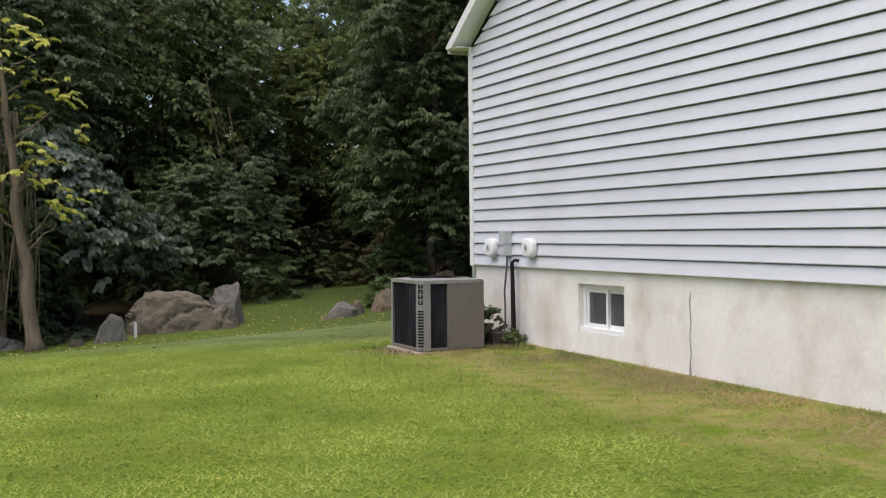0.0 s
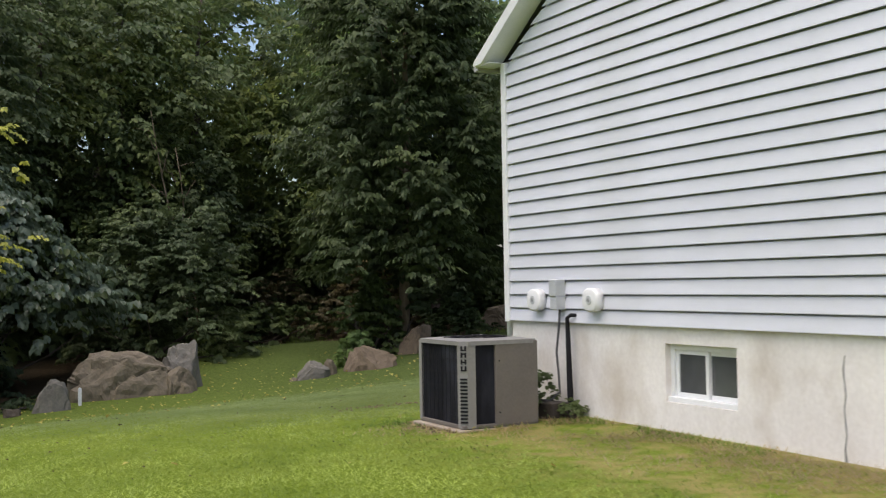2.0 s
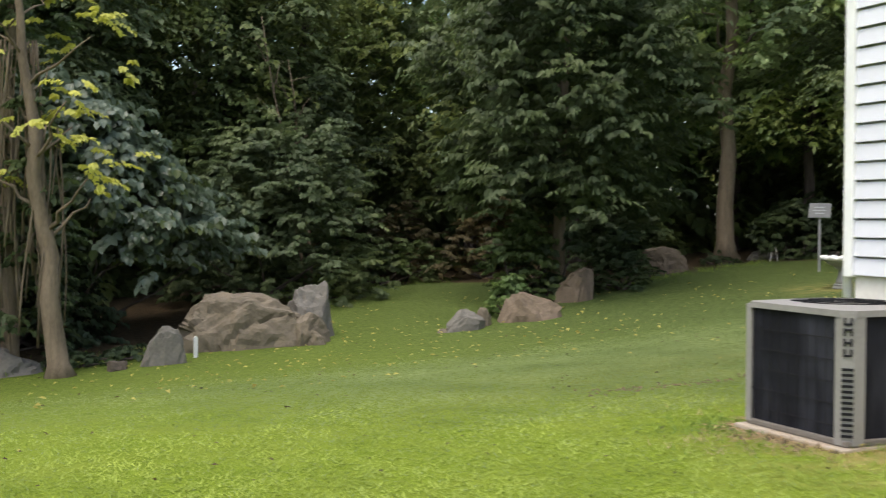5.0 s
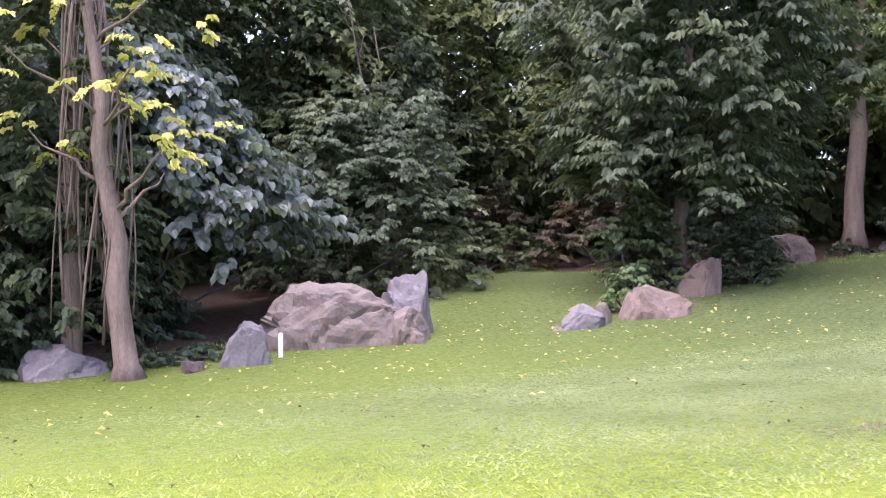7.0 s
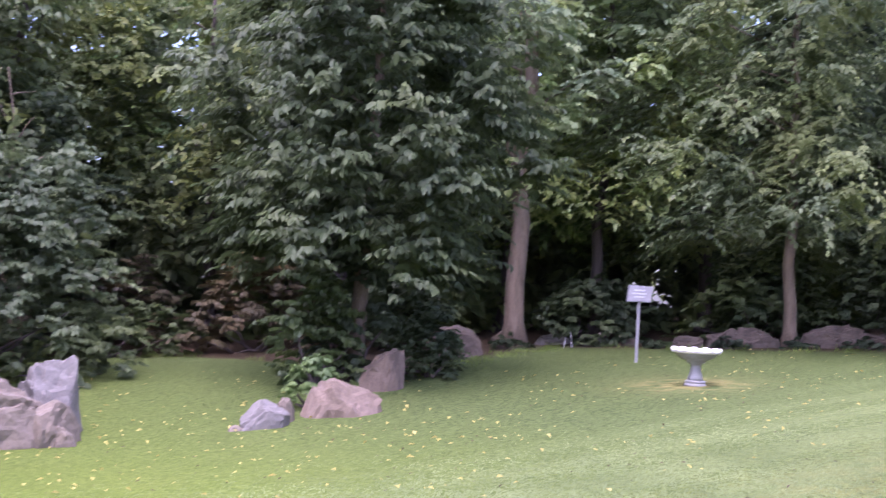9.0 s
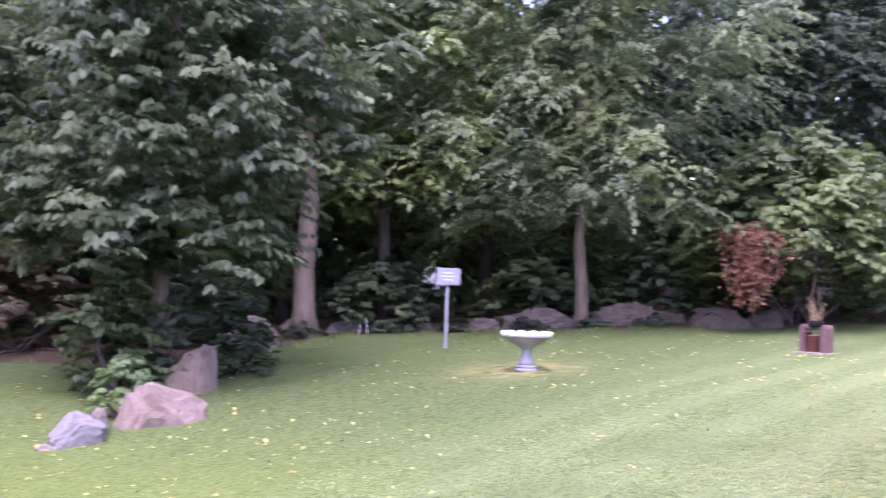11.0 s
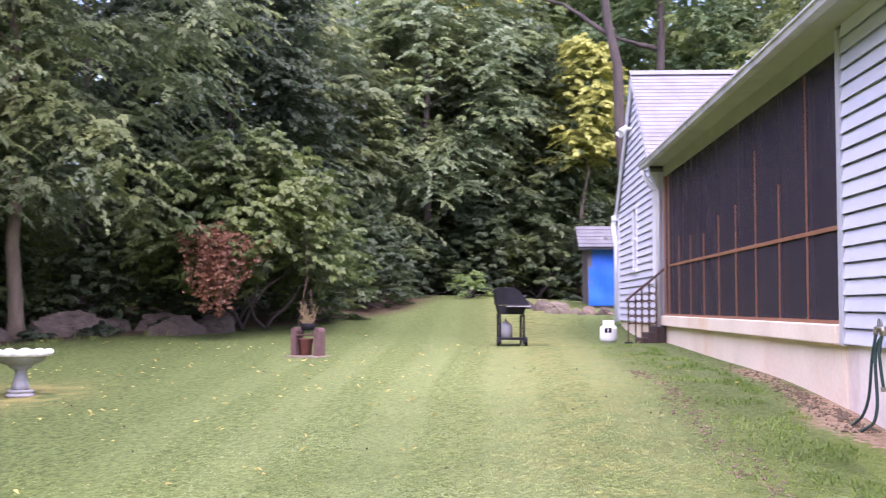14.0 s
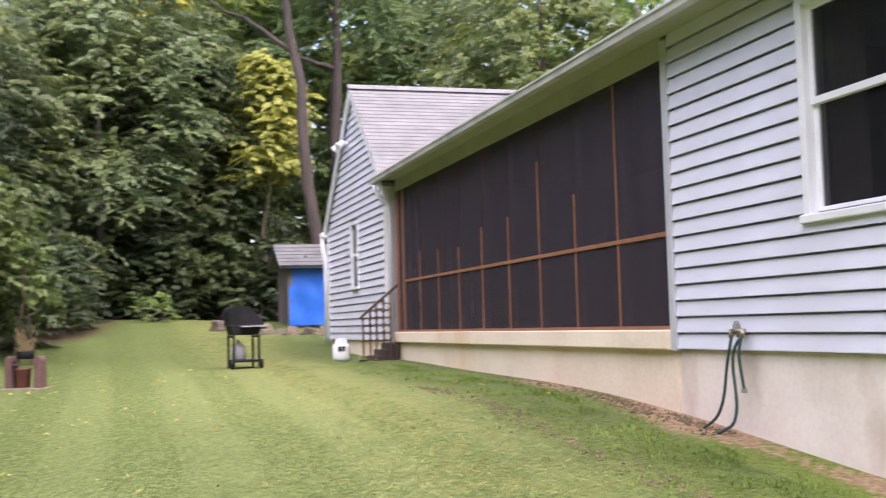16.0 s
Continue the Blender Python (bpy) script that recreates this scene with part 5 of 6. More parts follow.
# ==== things beside the house ====
def air_conditioner():
    x0, x1, y0, y1 = -1.30, -0.50, -1.40, -0.47
    z1 = 0.888
    pad = part("concrete_pad", boxed(x0 - 0.06, y0 - 0.04, -0.04, x1 + 0.05, y1 + 0.05, 0.07, 0.012), M["pad"])
    tagged(pad, "pale concrete pad under the outdoor unit", "pad")
    ac = thing("air_conditioner", "taupe outdoor air conditioning unit on a concrete pad", "air conditioner", (x0, y0, 0.07))
    w, d, h0, h1 = x1 - x0, y1 - y0, 0.015, z1 - 0.07

    def p(name, bm, m, label="", under=None):
        return part(name, bm, M[m], under or ac, label)
    p("base_pan", boxed(0, 0, 0, w, d, 0.04, 0.01), "ac")
    p("coil", boxed(0.02, 0.02, 0.04, w - 0.02, d - 0.02, h1 - 0.03), "coil", "dark dusty condenser coil")
    panel = p("side_panel", boxed(0.34, -0.006, 0.02, w, 0.1, h1 - 0.02, 0.008), "ac", "plain taupe access panel")
    for z in (0.14, 0.62):
        part("screw", tube_data([(0.38, -0.002, z), (0.38, -0.012, z)], 0.008, 6), M["black"], panel)
    p("corner_post", boxed(w - 0.06, d - 0.06, 0.02, w + 0.004, d + 0.004, h1 - 0.02, 0.006), "ac")
    p("corner_post", boxed(-0.004, d - 0.05, 0.02, 0.05, d + 0.004, h1 - 0.02, 0.006), "ac_post")
    # the louvred corner post: two faces at a right angle with slots
    post = p("louvre_post", prism([(-0.006, 0.10), (-0.006, 0.045), (0.045, -0.006), (0.13, -0.006), (0.13, 0.03), (0.05, 0.03), (0.03, 0.05), (0.03, 0.10)], "z", 0.01, h1 - 0.02), "ac_post", "grey louvred corner post")
    q = Matrix.Translation((0.018, 0.018, 0)) @ Matrix.Rotation(radians(-45), 4, "Z")
    for i in range(13):
        z = 0.06 + i * 0.033
        s = part("slot", boxed(-0.034, -0.009, z, 0.034, 0.006, z + 0.016), M["black"], post)
        s.matrix_basis = q
    for i in range(4):
        z = 0.54 + i * 0.062
        bm = bmesh.new()
        box(bm, -0.026, -0.009, z, -0.012, 0.006, z + 0.045)
        box(bm, 0.012, -0.009, z, 0.026, 0.006, z + 0.045)
        box(bm, -0.012, -0.009, z + 0.014 * (i % 3), 0.012, 0.006, z + 0.014 * (i % 3) + 0.012)
        s = part("badge_mark", bm, M["black"], post)
        s.matrix_basis = q
    # wire guards over the coil
    wires = [((0.004, 0.1 + k * (d - 0.16) / 9, 0.05), (0.004, 0.1 + k * (d - 0.16) / 9, h1 - 0.04)) for k in range(10)]
    wires += [((0.002, 0.09, z), (0.002, d - 0.05, z)) for z in (0.12, 0.25, 0.38, 0.51, 0.64)]
    for a, b in wires:
        p("guard_wire", tube_data([a, b], 0.003, 5), "black")
    # lid with a round fan opening
    bm = bmesh.new()
    n, R, cx, cy = 40, 0.335, w / 2, d / 2
    ring, sq, ring2, sq2 = [], [], [], []
    for k in range(n):
        a = 2 * math.pi * k / n
        c, s = math.cos(a), math.sin(a)
        m = 1 / max(abs(c) / (w / 2 + 0.012), abs(s) / (d / 2 + 0.012))
        for lst, r, z in ((ring, R, h1 + 0.012), (sq, m, h1 - 0.006), (ring2, R, h1 - 0.04), (sq2, m, h1 - 0.045)):
            lst.append(bm.verts.new((cx + r * c, cy + r * s, z)))
    for k in range(n):
        j = (k + 1) % n
        bm.faces.new((ring[k], sq[k], sq[j], ring[j]))
        bm.faces.new((sq[k], sq2[k], sq2[j], sq[j]))
        bm.faces.new((ring2[k], ring[k], ring[j], ring2[j]))
        bm.faces.new((sq2[k], ring2[k], ring2[j], sq2[j]))
    lid = p("lid", bm, "ac_post", "grey metal lid")
    rings = []
    for i in range(7):
        r = 0.06 + i * 0.042
        rings.append(tube_data([(cx + r * math.cos(a), cy + r * math.sin(a), h1 + 0.03 - 0.05 * (r / R) ** 2) for a in np.linspace(0, 2 * math.pi, 33)], 0.0035, 5))
    for k in range(8):
        a = k * math.pi / 4
        rings.append(tube_data([(cx, cy, h1 + 0.03), (cx + R * math.cos(a), cy + R * math.sin(a), h1 + 0.005)], 0.004, 5))
    for i, r in enumerate(rings):
        part("guard_ring" if i < 7 else "guard_spoke", r, M["black"], lid)
    part("motor_cap", tube_data([(cx, cy, h1 - 0.1), (cx, cy, h1 + 0.03)], [0.07, 0.06], 14), M["ac_post"], lid)
    for k in range(4):
        a = k * math.pi / 2 + 0.3
        bl = prism([(0.05, -0.06), (0.28, -0.09), (0.29, 0.09), (0.05, 0.05)], "z", h1 - 0.075, h1 - 0.07)
        b = p("fan_blade", bl, "black")
        b.matrix_basis = Matrix.Translation((cx, cy, 0)) @ Matrix.Rotation(a, 4, "Z")
    # Black plate put in for the shade inside the fan opening.
    p("opening_shade_plate", boxed(0.06, 0.06, h1 - 0.13, w - 0.06, d - 0.06, h1 - 0.12), "black")


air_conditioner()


def wall_box(y, z):
    """Rounded white box with a dark round boss."""
    bm = boxed(-0.098, -0.128, -0.112, -0.015, 0.128, 0.112)
    es = [e for e in bm.edges if abs(e.verts[0].co.x - e.verts[1].co.x) > 0.08]
    bmesh.ops.bevel(bm, geom=es, offset=0.095, segments=5, affect="EDGES", profile=0.5)
    es = [e for e in bm.edges if all(v.co.x < -0.095 for v in e.verts)]
    bmesh.ops.bevel(bm, geom=es, offset=0.02, segments=2, affect="EDGES", profile=0.5)
    ob = thing("electric_box", "rounded white plastic box mounted on the siding", "wall box", (0, y, z), group="wall boxes")
    part("cover", bm, M["white_plastic"], ob, "", True)
    ring = part("dial", tube_data([(-0.096, 0.0, 0.0), (-0.104, 0.0, 0.0)], [0.044, 0.042], 20), M["grey_box"], ob, "small grey round dial")
    part("dial_cap", tube_data([(-0.103, 0.0, 0.0), (-0.108, 0.0, 0.0)], [0.022, 0.018], 14), M["galv"], ring)
    part("mount", boxed(-0.016, -0.09, -0.07, -0.004, 0.09, 0.07), M["grey_box"], ob)


wall_box(-0.665, 1.235)
wall_box(-1.69, 1.24)
cut = thing("disconnect_box", "grey metal electrical disconnect box on the siding", "electric box", (0, -1.09, 1.29))
part("body", boxed(-0.12, -0.058, -0.15, -0.006, 0.058, 0.14, 0.008), M["grey_box"], cut)
part("lid", boxed(-0.13, -0.062, -0.02, -0.006, 0.062, 0.15, 0.01), M["grey_box"], cut)
cable = thing("electric_cable", "grey cable looping from the box to the unit", "cable")
pts = [(-0.06, -1.12, 1.14), (-0.06, -1.1, 0.98), (-0.07, -1.06, 0.72), (-0.10, -1.14, 0.5), (-0.13, -1.2, 0.34), (-0.2, -1.13, 0.25), (-0.34, -1.0, 0.27)]
part("sheath", tube_data(pts, 0.012, 8), M["dark_grey"], cable, "", True)
pipe = thing("refrigerant_line", "black insulated pipe running down the foundation", "pipe")
pts = [(0.02, -1.33, 1.085), (-0.05, -1.30, 1.09), (-0.06, -1.25, 1.06), (-0.055, -1.25, 0.9), (-0.06, -1.27, 0.55), (-0.07, -1.30, 0.2), (-0.15, -1.22, 0.13), (-0.34, -0.95, 0.16)]
part("insulation", tube_data(pts, [0.018, 0.02, 0.022, 0.024, 0.028, 0.032, 0.028, 0.022], 9), M["black"], pipe, "", True)
mound("weeds", "weeds and dry grass behind the outdoor unit", -0.25, -0.98, 0.16, 0.24, 0.5, "leaf_mid", 0.022, 2600, "weeds", lobe=(0.08, 0.16))
mound("weeds", "green weeds at the foot of a black pipe", -0.13, -1.42, 0.13, 0.14, 0.2, "leaf_mid", 0.018, 1400, "weeds", lobe=(0.07, 0.13))
crate = thing("low_box", "dark low box behind the outdoor unit", "box", (-0.16, -1.2, float(gh(-0.16, -1.2)) - 0.02), 8)
part("body", boxed(-0.16, -0.12, 0, 0.06, 0.12, 0.17, 0.012), M["crate"], crate)

# garden hose on its tap
tap = thing("garden_tap", "metal garden tap with a double outlet", "tap", (3.16, 0.02, 1.165))
part("body", joined(tube_data([(0, -0.03, 0), (0, 0.07, 0)], 0.016), tube_data([(0, 0.06, 0.012), (0, 0.06, -0.05)], 0.014), tube_data([(-0.09, 0.07, 0.0), (0.09, 0.07, 0.0)], 0.017), tube_data([(-0.085, 0.07, 0.01), (-0.085, 0.075, -0.055)], 0.019), tube_data([(0.085, 0.07, 0.01), (0.085, 0.075, -0.055)], 0.019)), M["brass"], tap, "", True)
part("handle", joined(*[tube_data([(0, 0.07, 0.03), (0.045 * math.cos(a), 0.07, 0.03 + 0.045 * math.sin(a))], 0.008, 6) for a in np.linspace(0, 2 * math.pi, 7)[:-1]], tube_data([(0.045 * math.cos(a), 0.07, 0.03 + 0.045 * math.sin(a)) for a in np.linspace(0, 2 * math.pi, 19)], 0.008, 6)), M["galv"], tap)
hose = thing("garden_hose", "green garden hose hanging from the tap to the soil", "hose")
g1, g2 = float(gh(3.55, 0.2)), float(gh(3.2, 0.22))
def hung(pts, r):
    """A smooth hose through the given points."""
    p = np.array(pts)
    for _ in range(3):
        p = np.concatenate([p[:1], np.stack([0.75 * p[:-1] + 0.25 * p[1:], 0.25 * p[:-1] + 0.75 * p[1:]], 1).reshape(-1, 3), p[-1:]])
    part("tube", tube_data([tuple(q) for q in p], r, 9), M["hose"], hose, "", True)


hung([(3.235, 0.095, 1.12), (3.25, 0.11, 1.02), (3.29, 0.115, 0.90), (3.33, 0.115, 0.72), (3.37, 0.12, 0.59), (3.43, 0.14, 0.48), (3.53, 0.16, g1 + 0.04), (3.58, 0.18, g1 + 0.01)], 0.0125)
hung([(3.085, 0.095, 1.12), (3.17, 0.115, 1.04), (3.20, 0.12, 0.92), (3.165, 0.12, 0.70), (3.155, 0.12, 0.56), (3.18, 0.14, 0.44), (3.27, 0.17, g2 + 0.05), (3.35, 0.19, g2 + 0.012)], 0.013)
hung([(3.085, 0.10, 1.11), (3.10, 0.12, 1.0), (3.09, 0.115, 0.88), (3.077, 0.105, 0.76), (3.075, 0.10, 0.72)], 0.0125)
part("coupling", tube_data([(3.075, 0.10, 0.725), (3.073, 0.10, 0.69)], 0.022, 9), M["brass"], hose)

# ==== boulders and stones ====
def stone_mesh(sx, sy, sz, seed, facets=14, rough=0.16, detail=3, top=True):
    """A weathered boulder: a lump cut by planes, with a rough surface; its foot lies at z = 0 and below."""
    r = random.Random(seed)
    bm = bmesh.new()
    bmesh.ops.create_icosphere(bm, subdivisions=detail, radius=1.0)
    planes = [(Vector((r.gauss(0, 0.22), r.gauss(0, 0.22), 1)).normalized(), r.uniform(0.55, 0.75))]
    if not top:
        planes = [(Vector((0.5, -0.3, 0.8)).normalized(), 0.72), (Vector((-0.55, -0.35, 0.75)).normalized(), 0.8), (Vector((0.1, -0.9, 0.35)).normalized(), 0.74)]
    for _ in range(facets):
        n = Vector((r.gauss(0, 1), r.gauss(0, 1), r.gauss(0.1, 0.45))).normalized()
        planes.append((n, r.uniform(0.58, 0.88)))
    off = Vector((seed * 3.1, seed * 1.7, 0))
    for v in bm.verts:
        c = v.co.copy()
        for n, d in planes:
            k = c.dot(n)
            if k > d:
                c -= n * (k - d) * 0.96
        c *= 1.12 + rough * noise.noise(c * 1.6 + off) + 0.6 * rough * noise.noise(c * 4.1 + off) + 0.3 * rough * noise.noise(c * 9 + off)
        v.co = (c.x * sx, c.y * sy, c.z * sz * (1.2 if c.z > 0 else 0.4) + sz * 0.1)
    return bm


def ridge_mesh(sx, sy, sz, seed, ridge, detail=5, rough=0.10, cuts=12):
    """A boulder whose top follows a ridge line: heights at even steps along x; broken facets and a rough skin."""
    r = random.Random(seed)
    bm = bmesh.new()
    bmesh.ops.create_icosphere(bm, subdivisions=detail, radius=1.0)
    planes = [(Vector((r.gauss(0, 0.8), r.gauss(-0.3, 0.9), r.gauss(0.3, 0.35))).normalized(), r.uniform(0.70, 0.95)) for _ in range(cuts)]
    off = Vector((seed * 2.3, seed * 1.1, 0))
    steps = np.linspace(-1, 1, len(ridge))
    for v in bm.verts:
        c = v.co.copy()
        rho = max(1e-4, math.sqrt(max(0.0, 1 - c.x * c.x)))
        s, q = c.z / rho, c.y / rho
        up = float(np.interp(c.x, steps, ridge))
        p = Vector((c.x, q * rho ** 0.35, (abs(s) ** 0.7) * up if s > 0 else s * 0.4))
        for n, d in planes:
            k = p.dot(n)
            if k > d:
                p -= n * (k - d)
        crack = max(0.0, 0.05 - abs(noise.noise(p * 1.3 + off))) * 2.2
        p *= 1.02 + rough * (noise.noise(p * 2.2 + off) + 0.7 * noise.noise(p * 5.1 + off) + 0.45 * noise.noise(p * 11 + off)) - crack
        v.co = (p.x * sx, p.y * sy, p.z * sz)
    return bm


def stone(label, x, y, sx, sy, sz, m, seed, rz=0, name="boulder", group="", facets=14, rough=0.16, detail=3, top=True, ridge=None):
    bm = ridge_mesh(sx, sy, sz, seed, ridge, max(detail, 4)) if ridge else stone_mesh(sx, sy, sz, seed, facets, rough, detail, top)
    ob = part(name, bm, M[m])
    ob.matrix_basis = pose(x, y, float(gh(x, y)) - 0.03, 0, 0, rz)
    return tagged(ob, label, "rock", group)


stone("large tan boulder on the lawn", -1.85, 11.0, 1.08, 0.75, 0.92, "rock", 3, 0, detail=5, ridge=(0.35, 0.72, 0.98, 1.0, 0.84, 0.78, 0.7, 0.5, 0.12))
stone("tan boulder leaning on a larger one", -1.08, 10.62, 0.42, 0.34, 0.5, "rock", 12, 20, ridge=(0.3, 0.8, 1.0, 0.9, 0.4))
stone("grey upright boulder beside a large tan one", -0.78, 11.3, 0.42, 0.4, 0.92, "rock_grey", 5, 10, ridge=(0.55, 0.8, 1.0, 1.0, 0.92, 0.8))
stone("small tan stone at a boulder's foot", -0.98, 10.4, 0.2, 0.16, 0.24, "rock", 8, ridge=(0.5, 1.0, 0.8, 0.3))
stone("rough grey stone standing in the grass", -3.42, 9.75, 0.37, 0.25, 0.6, "rock_grey", 9, -15, ridge=(0.85, 1.0, 0.95, 0.85, 0.5))
stone("grey stone half hidden under leaves", -5.6, 10.2, 0.55, 0.35, 0.42, "rock_grey", 21, 15, ridge=(0.4, 0.9, 1.0, 0.7, 0.4))
stone("small broken stone in the grass", -4.1, 9.6, 0.2, 0.14, 0.18, "rock_dark", 22, 60)
stone("blue-grey pointed stone in the lawn", 1.5, 10.3, 0.37, 0.24, 0.41, "rock_grey", 31, -10, ridge=(0.1, 0.35, 0.7, 1.0, 0.85, 0.6, 0.4))
stone("small tan stone between two stones", 1.93, 10.5, 0.17, 0.14, 0.34, "rock", 33, ridge=(0.5, 1.0, 0.9, 0.4))
stone("low tan stone beside a pointed one", 1.12, 10.3, 0.13, 0.1, 0.1, "rock", 34, ridge=(0.4, 1.0, 0.5))
stone("pinkish flat-faced stone at the lawn's edge", 2.78, 10.45, 0.56, 0.34, 0.47, "rock_red", 36, -28, ridge=(0.9, 1.0, 0.98, 0.88, 0.75, 0.45))
stone("upright reddish stone beside a shrub", 4.45, 11.75, 0.39, 0.3, 0.60, "rock_red", 41, 10, ridge=(0.92, 0.97, 0.98, 1.0, 1.0))
stone("reddish stone block under the trees", 8.4, 14.7, 0.72, 0.42, 0.6, "rock_red", 43, 15, ridge=(0.6, 0.95, 1.0, 0.9, 0.7, 0.5))
ledge = [(11.2, 16.4, 0.45, 0.4, -30), (11.75, 15.5, 0.5, 0.36, -20), (12.15, 14.75, 0.42, 0.42, -60), (12.6, 14.1, 0.30, 0.3, 10), (13.15, 13.05, 0.42, 0.38, -50), (13.6, 12.5, 0.40, 0.58, -30), (14.15, 12.15, 0.72, 0.60, -46),
         (15.45, 10.95, 0.85, 0.66, -50), (16.1, 10.35, 0.55, 0.5, -40), (16.6, 9.5, 0.65, 0.52, -52), (15.75, 8.95, 0.62, 0.62, -58), (16.35, 8.35, 0.5, 0.55, -40), (17.5, 8.6, 0.55, 0.5, -50)]
for i, (x, y, a, h, turn) in enumerate(ledge):
    ob = part("wall_stone", ridge_mesh(a, a * 0.55, h * 0.74, 50 + i, ((0.55, 0.9, 1.0, 0.95, 0.8, 0.6), (0.8, 1.0, 0.92, 0.9, 0.7), (0.5, 0.75, 0.8, 1.0, 0.9))[i % 3], 4, 0.15, 22), M["rock_dark" if i > 2 else "rock_grey" if i else "rock"])
    ob.matrix_basis = pose(x, y, float(gh(x, y)) - 0.04, 0, 0, turn)
    tagged(ob, "weathered grey stone in a row along the wood" if i < 3 else "weathered reddish-brown ledge stone in a row along the wood", "rock", "stones along the wood")
pile = [(22.0, 1.38, 0.34, 0.42, "rock"), (22.5, 1.75, 0.30, 0.30, "rock_dark"), (21.9, 0.98, 0.20, 0.20, "rock"), (21.85, 0.66, 0.22, 0.24, "rock_red"), (21.85, 0.30, 0.22, 0.23, "rock_dark"), (21.85, -0.04, 0.20, 0.26, "rock"), (21.85, -0.36, 0.22, 0.24, "rock_dark"), (21.7, 0.48, 0.14, 0.13, "rock_dark"), (21.7, 0.12, 0.15, 0.14, "rock_red"), (21.72, 0.85, 0.14, 0.12, "rock_dark"), (21.72, -0.2, 0.14, 0.13, "rock"), (22.9, 2.2, 0.36, 0.3, "rock_dark")]
for i, (x, y, a, h, m) in enumerate(pile):
    ob = part("rubble_stone", ridge_mesh(a, a * 0.7, h, 80 + i, ((0.7, 1.0, 0.95, 0.85, 0.6), (0.85, 0.95, 1.0, 0.9))[i % 2], 4, 0.13, 20), M[m])
    ob.matrix_basis = pose(x, y, float(gh(x, y)) - 0.06, 0, 0, 90 + 12 * math.sin(i * 2.3))
    tagged(ob, "rough tan rubble stone in a low wall before the blue shed", "rock", "stones near the shed")

stake = thing("marker_stake", "short white plastic marker stake in the grass", "stake", (-2.9, 10.1, float(gh(-2.9, 10.1))), 20)
part("stake", prism([(-0.028, -0.1), (0.0, -0.14), (0.028, -0.1), (0.03, 0.30), (0.0, 0.32), (-0.03, 0.29)], "y", -0.012, 0.012), M["white_plastic"], stake)

for dx, tilt in ((0.0, 6), (0.13, -9)):
    twig = thing("marker_stake", "thin white stake leaning beside the stones", "stake", (11.3 + dx, 14.75 - dx, float(gh(11.3, 14.75))))
    part("stake", tube_data([(0, 0, -0.05), (0.01 * tilt, 0, 0.34)], [0.008, 0.006], 6), M["white_plastic"], twig)

# ==== garden things ====
def bird_bath(x, y):
    ob = thing("bird_bath", "grey cast stone bird bath with a scalloped white rim", "bird bath", (x, y, float(gh(x, y)) - 0.01))
    part("base", lathe([(0.0, 0), (0.165, 0), (0.165, 0.03), (0.15, 0.04), (0.15, 0.055), (0.158, 0.06), (0.158, 0.08), (0.13, 0.09), (0.0, 0.09)], 32), M["cast"], ob, "", True)
    part("pedestal", lathe([(0.0, 0.088), (0.115, 0.09), (0.105, 0.14), (0.08, 0.22), (0.068, 0.30), (0.08, 0.335), (0.105, 0.35), (0.0, 0.35)], 32, lambda i, a: 1 + 0.03 * math.cos(8 * a)), M["cast"], ob, "", True)
    part("bowl", lathe([(0.0, 0.349), (0.13, 0.35), (0.145, 0.365), (0.135, 0.38), (0.22, 0.41), (0.29, 0.46), (0.32, 0.51), (0.30, 0.512), (0.2, 0.47), (0.0, 0.455)], 48), M["cast"], ob, "", True)
    vs, fs = lathe([(0.29, 0.495), (0.33, 0.495), (0.352, 0.525), (0.335, 0.555), (0.30, 0.552), (0.282, 0.525), (0.29, 0.495)], 96, lambda i, a: 1 + 0.09 * abs(math.sin(6 * a)))
    vs = [(x, y, z + (0.035 * abs(math.sin(6 * math.atan2(y, x))) - 0.012) * (1 if z > 0.52 else 0)) for x, y, z in vs]
    part("rim", (vs, fs), M["cast_white"], ob, "white scalloped rim", True)


bird_bath(7.97, 8.75)


def sign_post(x, y):
    ob = thing("sign_post", "small weathered white sign box on a metal post", "sign", (x, y, float(gh(x, y))), -38)
    part("post", boxed(-0.025, -0.025, -0.1, 0.025, 0.025, 1.12, 0.004), M["galv"], ob)
    bd = part("sign_board", prism([(-0.23, 1.10), (0.21, 1.10), (0.22, 1.39), (-0.20, 1.40)], "y", -0.07, 0.05), M["galv"], ob, "weathered white board")
    part("face", prism([(-0.20, 1.12), (0.19, 1.12), (0.195, 1.365), (-0.18, 1.375)], "y", -0.078, -0.068), M["sign_face"], bd)
    for z, w in ((1.31, 0.11), (1.25, 0.14), (1.19, 0.1)):
        part("text_bar", boxed(-w, -0.082, z - 0.012, w * 0.8, -0.077, z + 0.012), M["grey_box"], bd)


sign_post(10.07, 11.72)


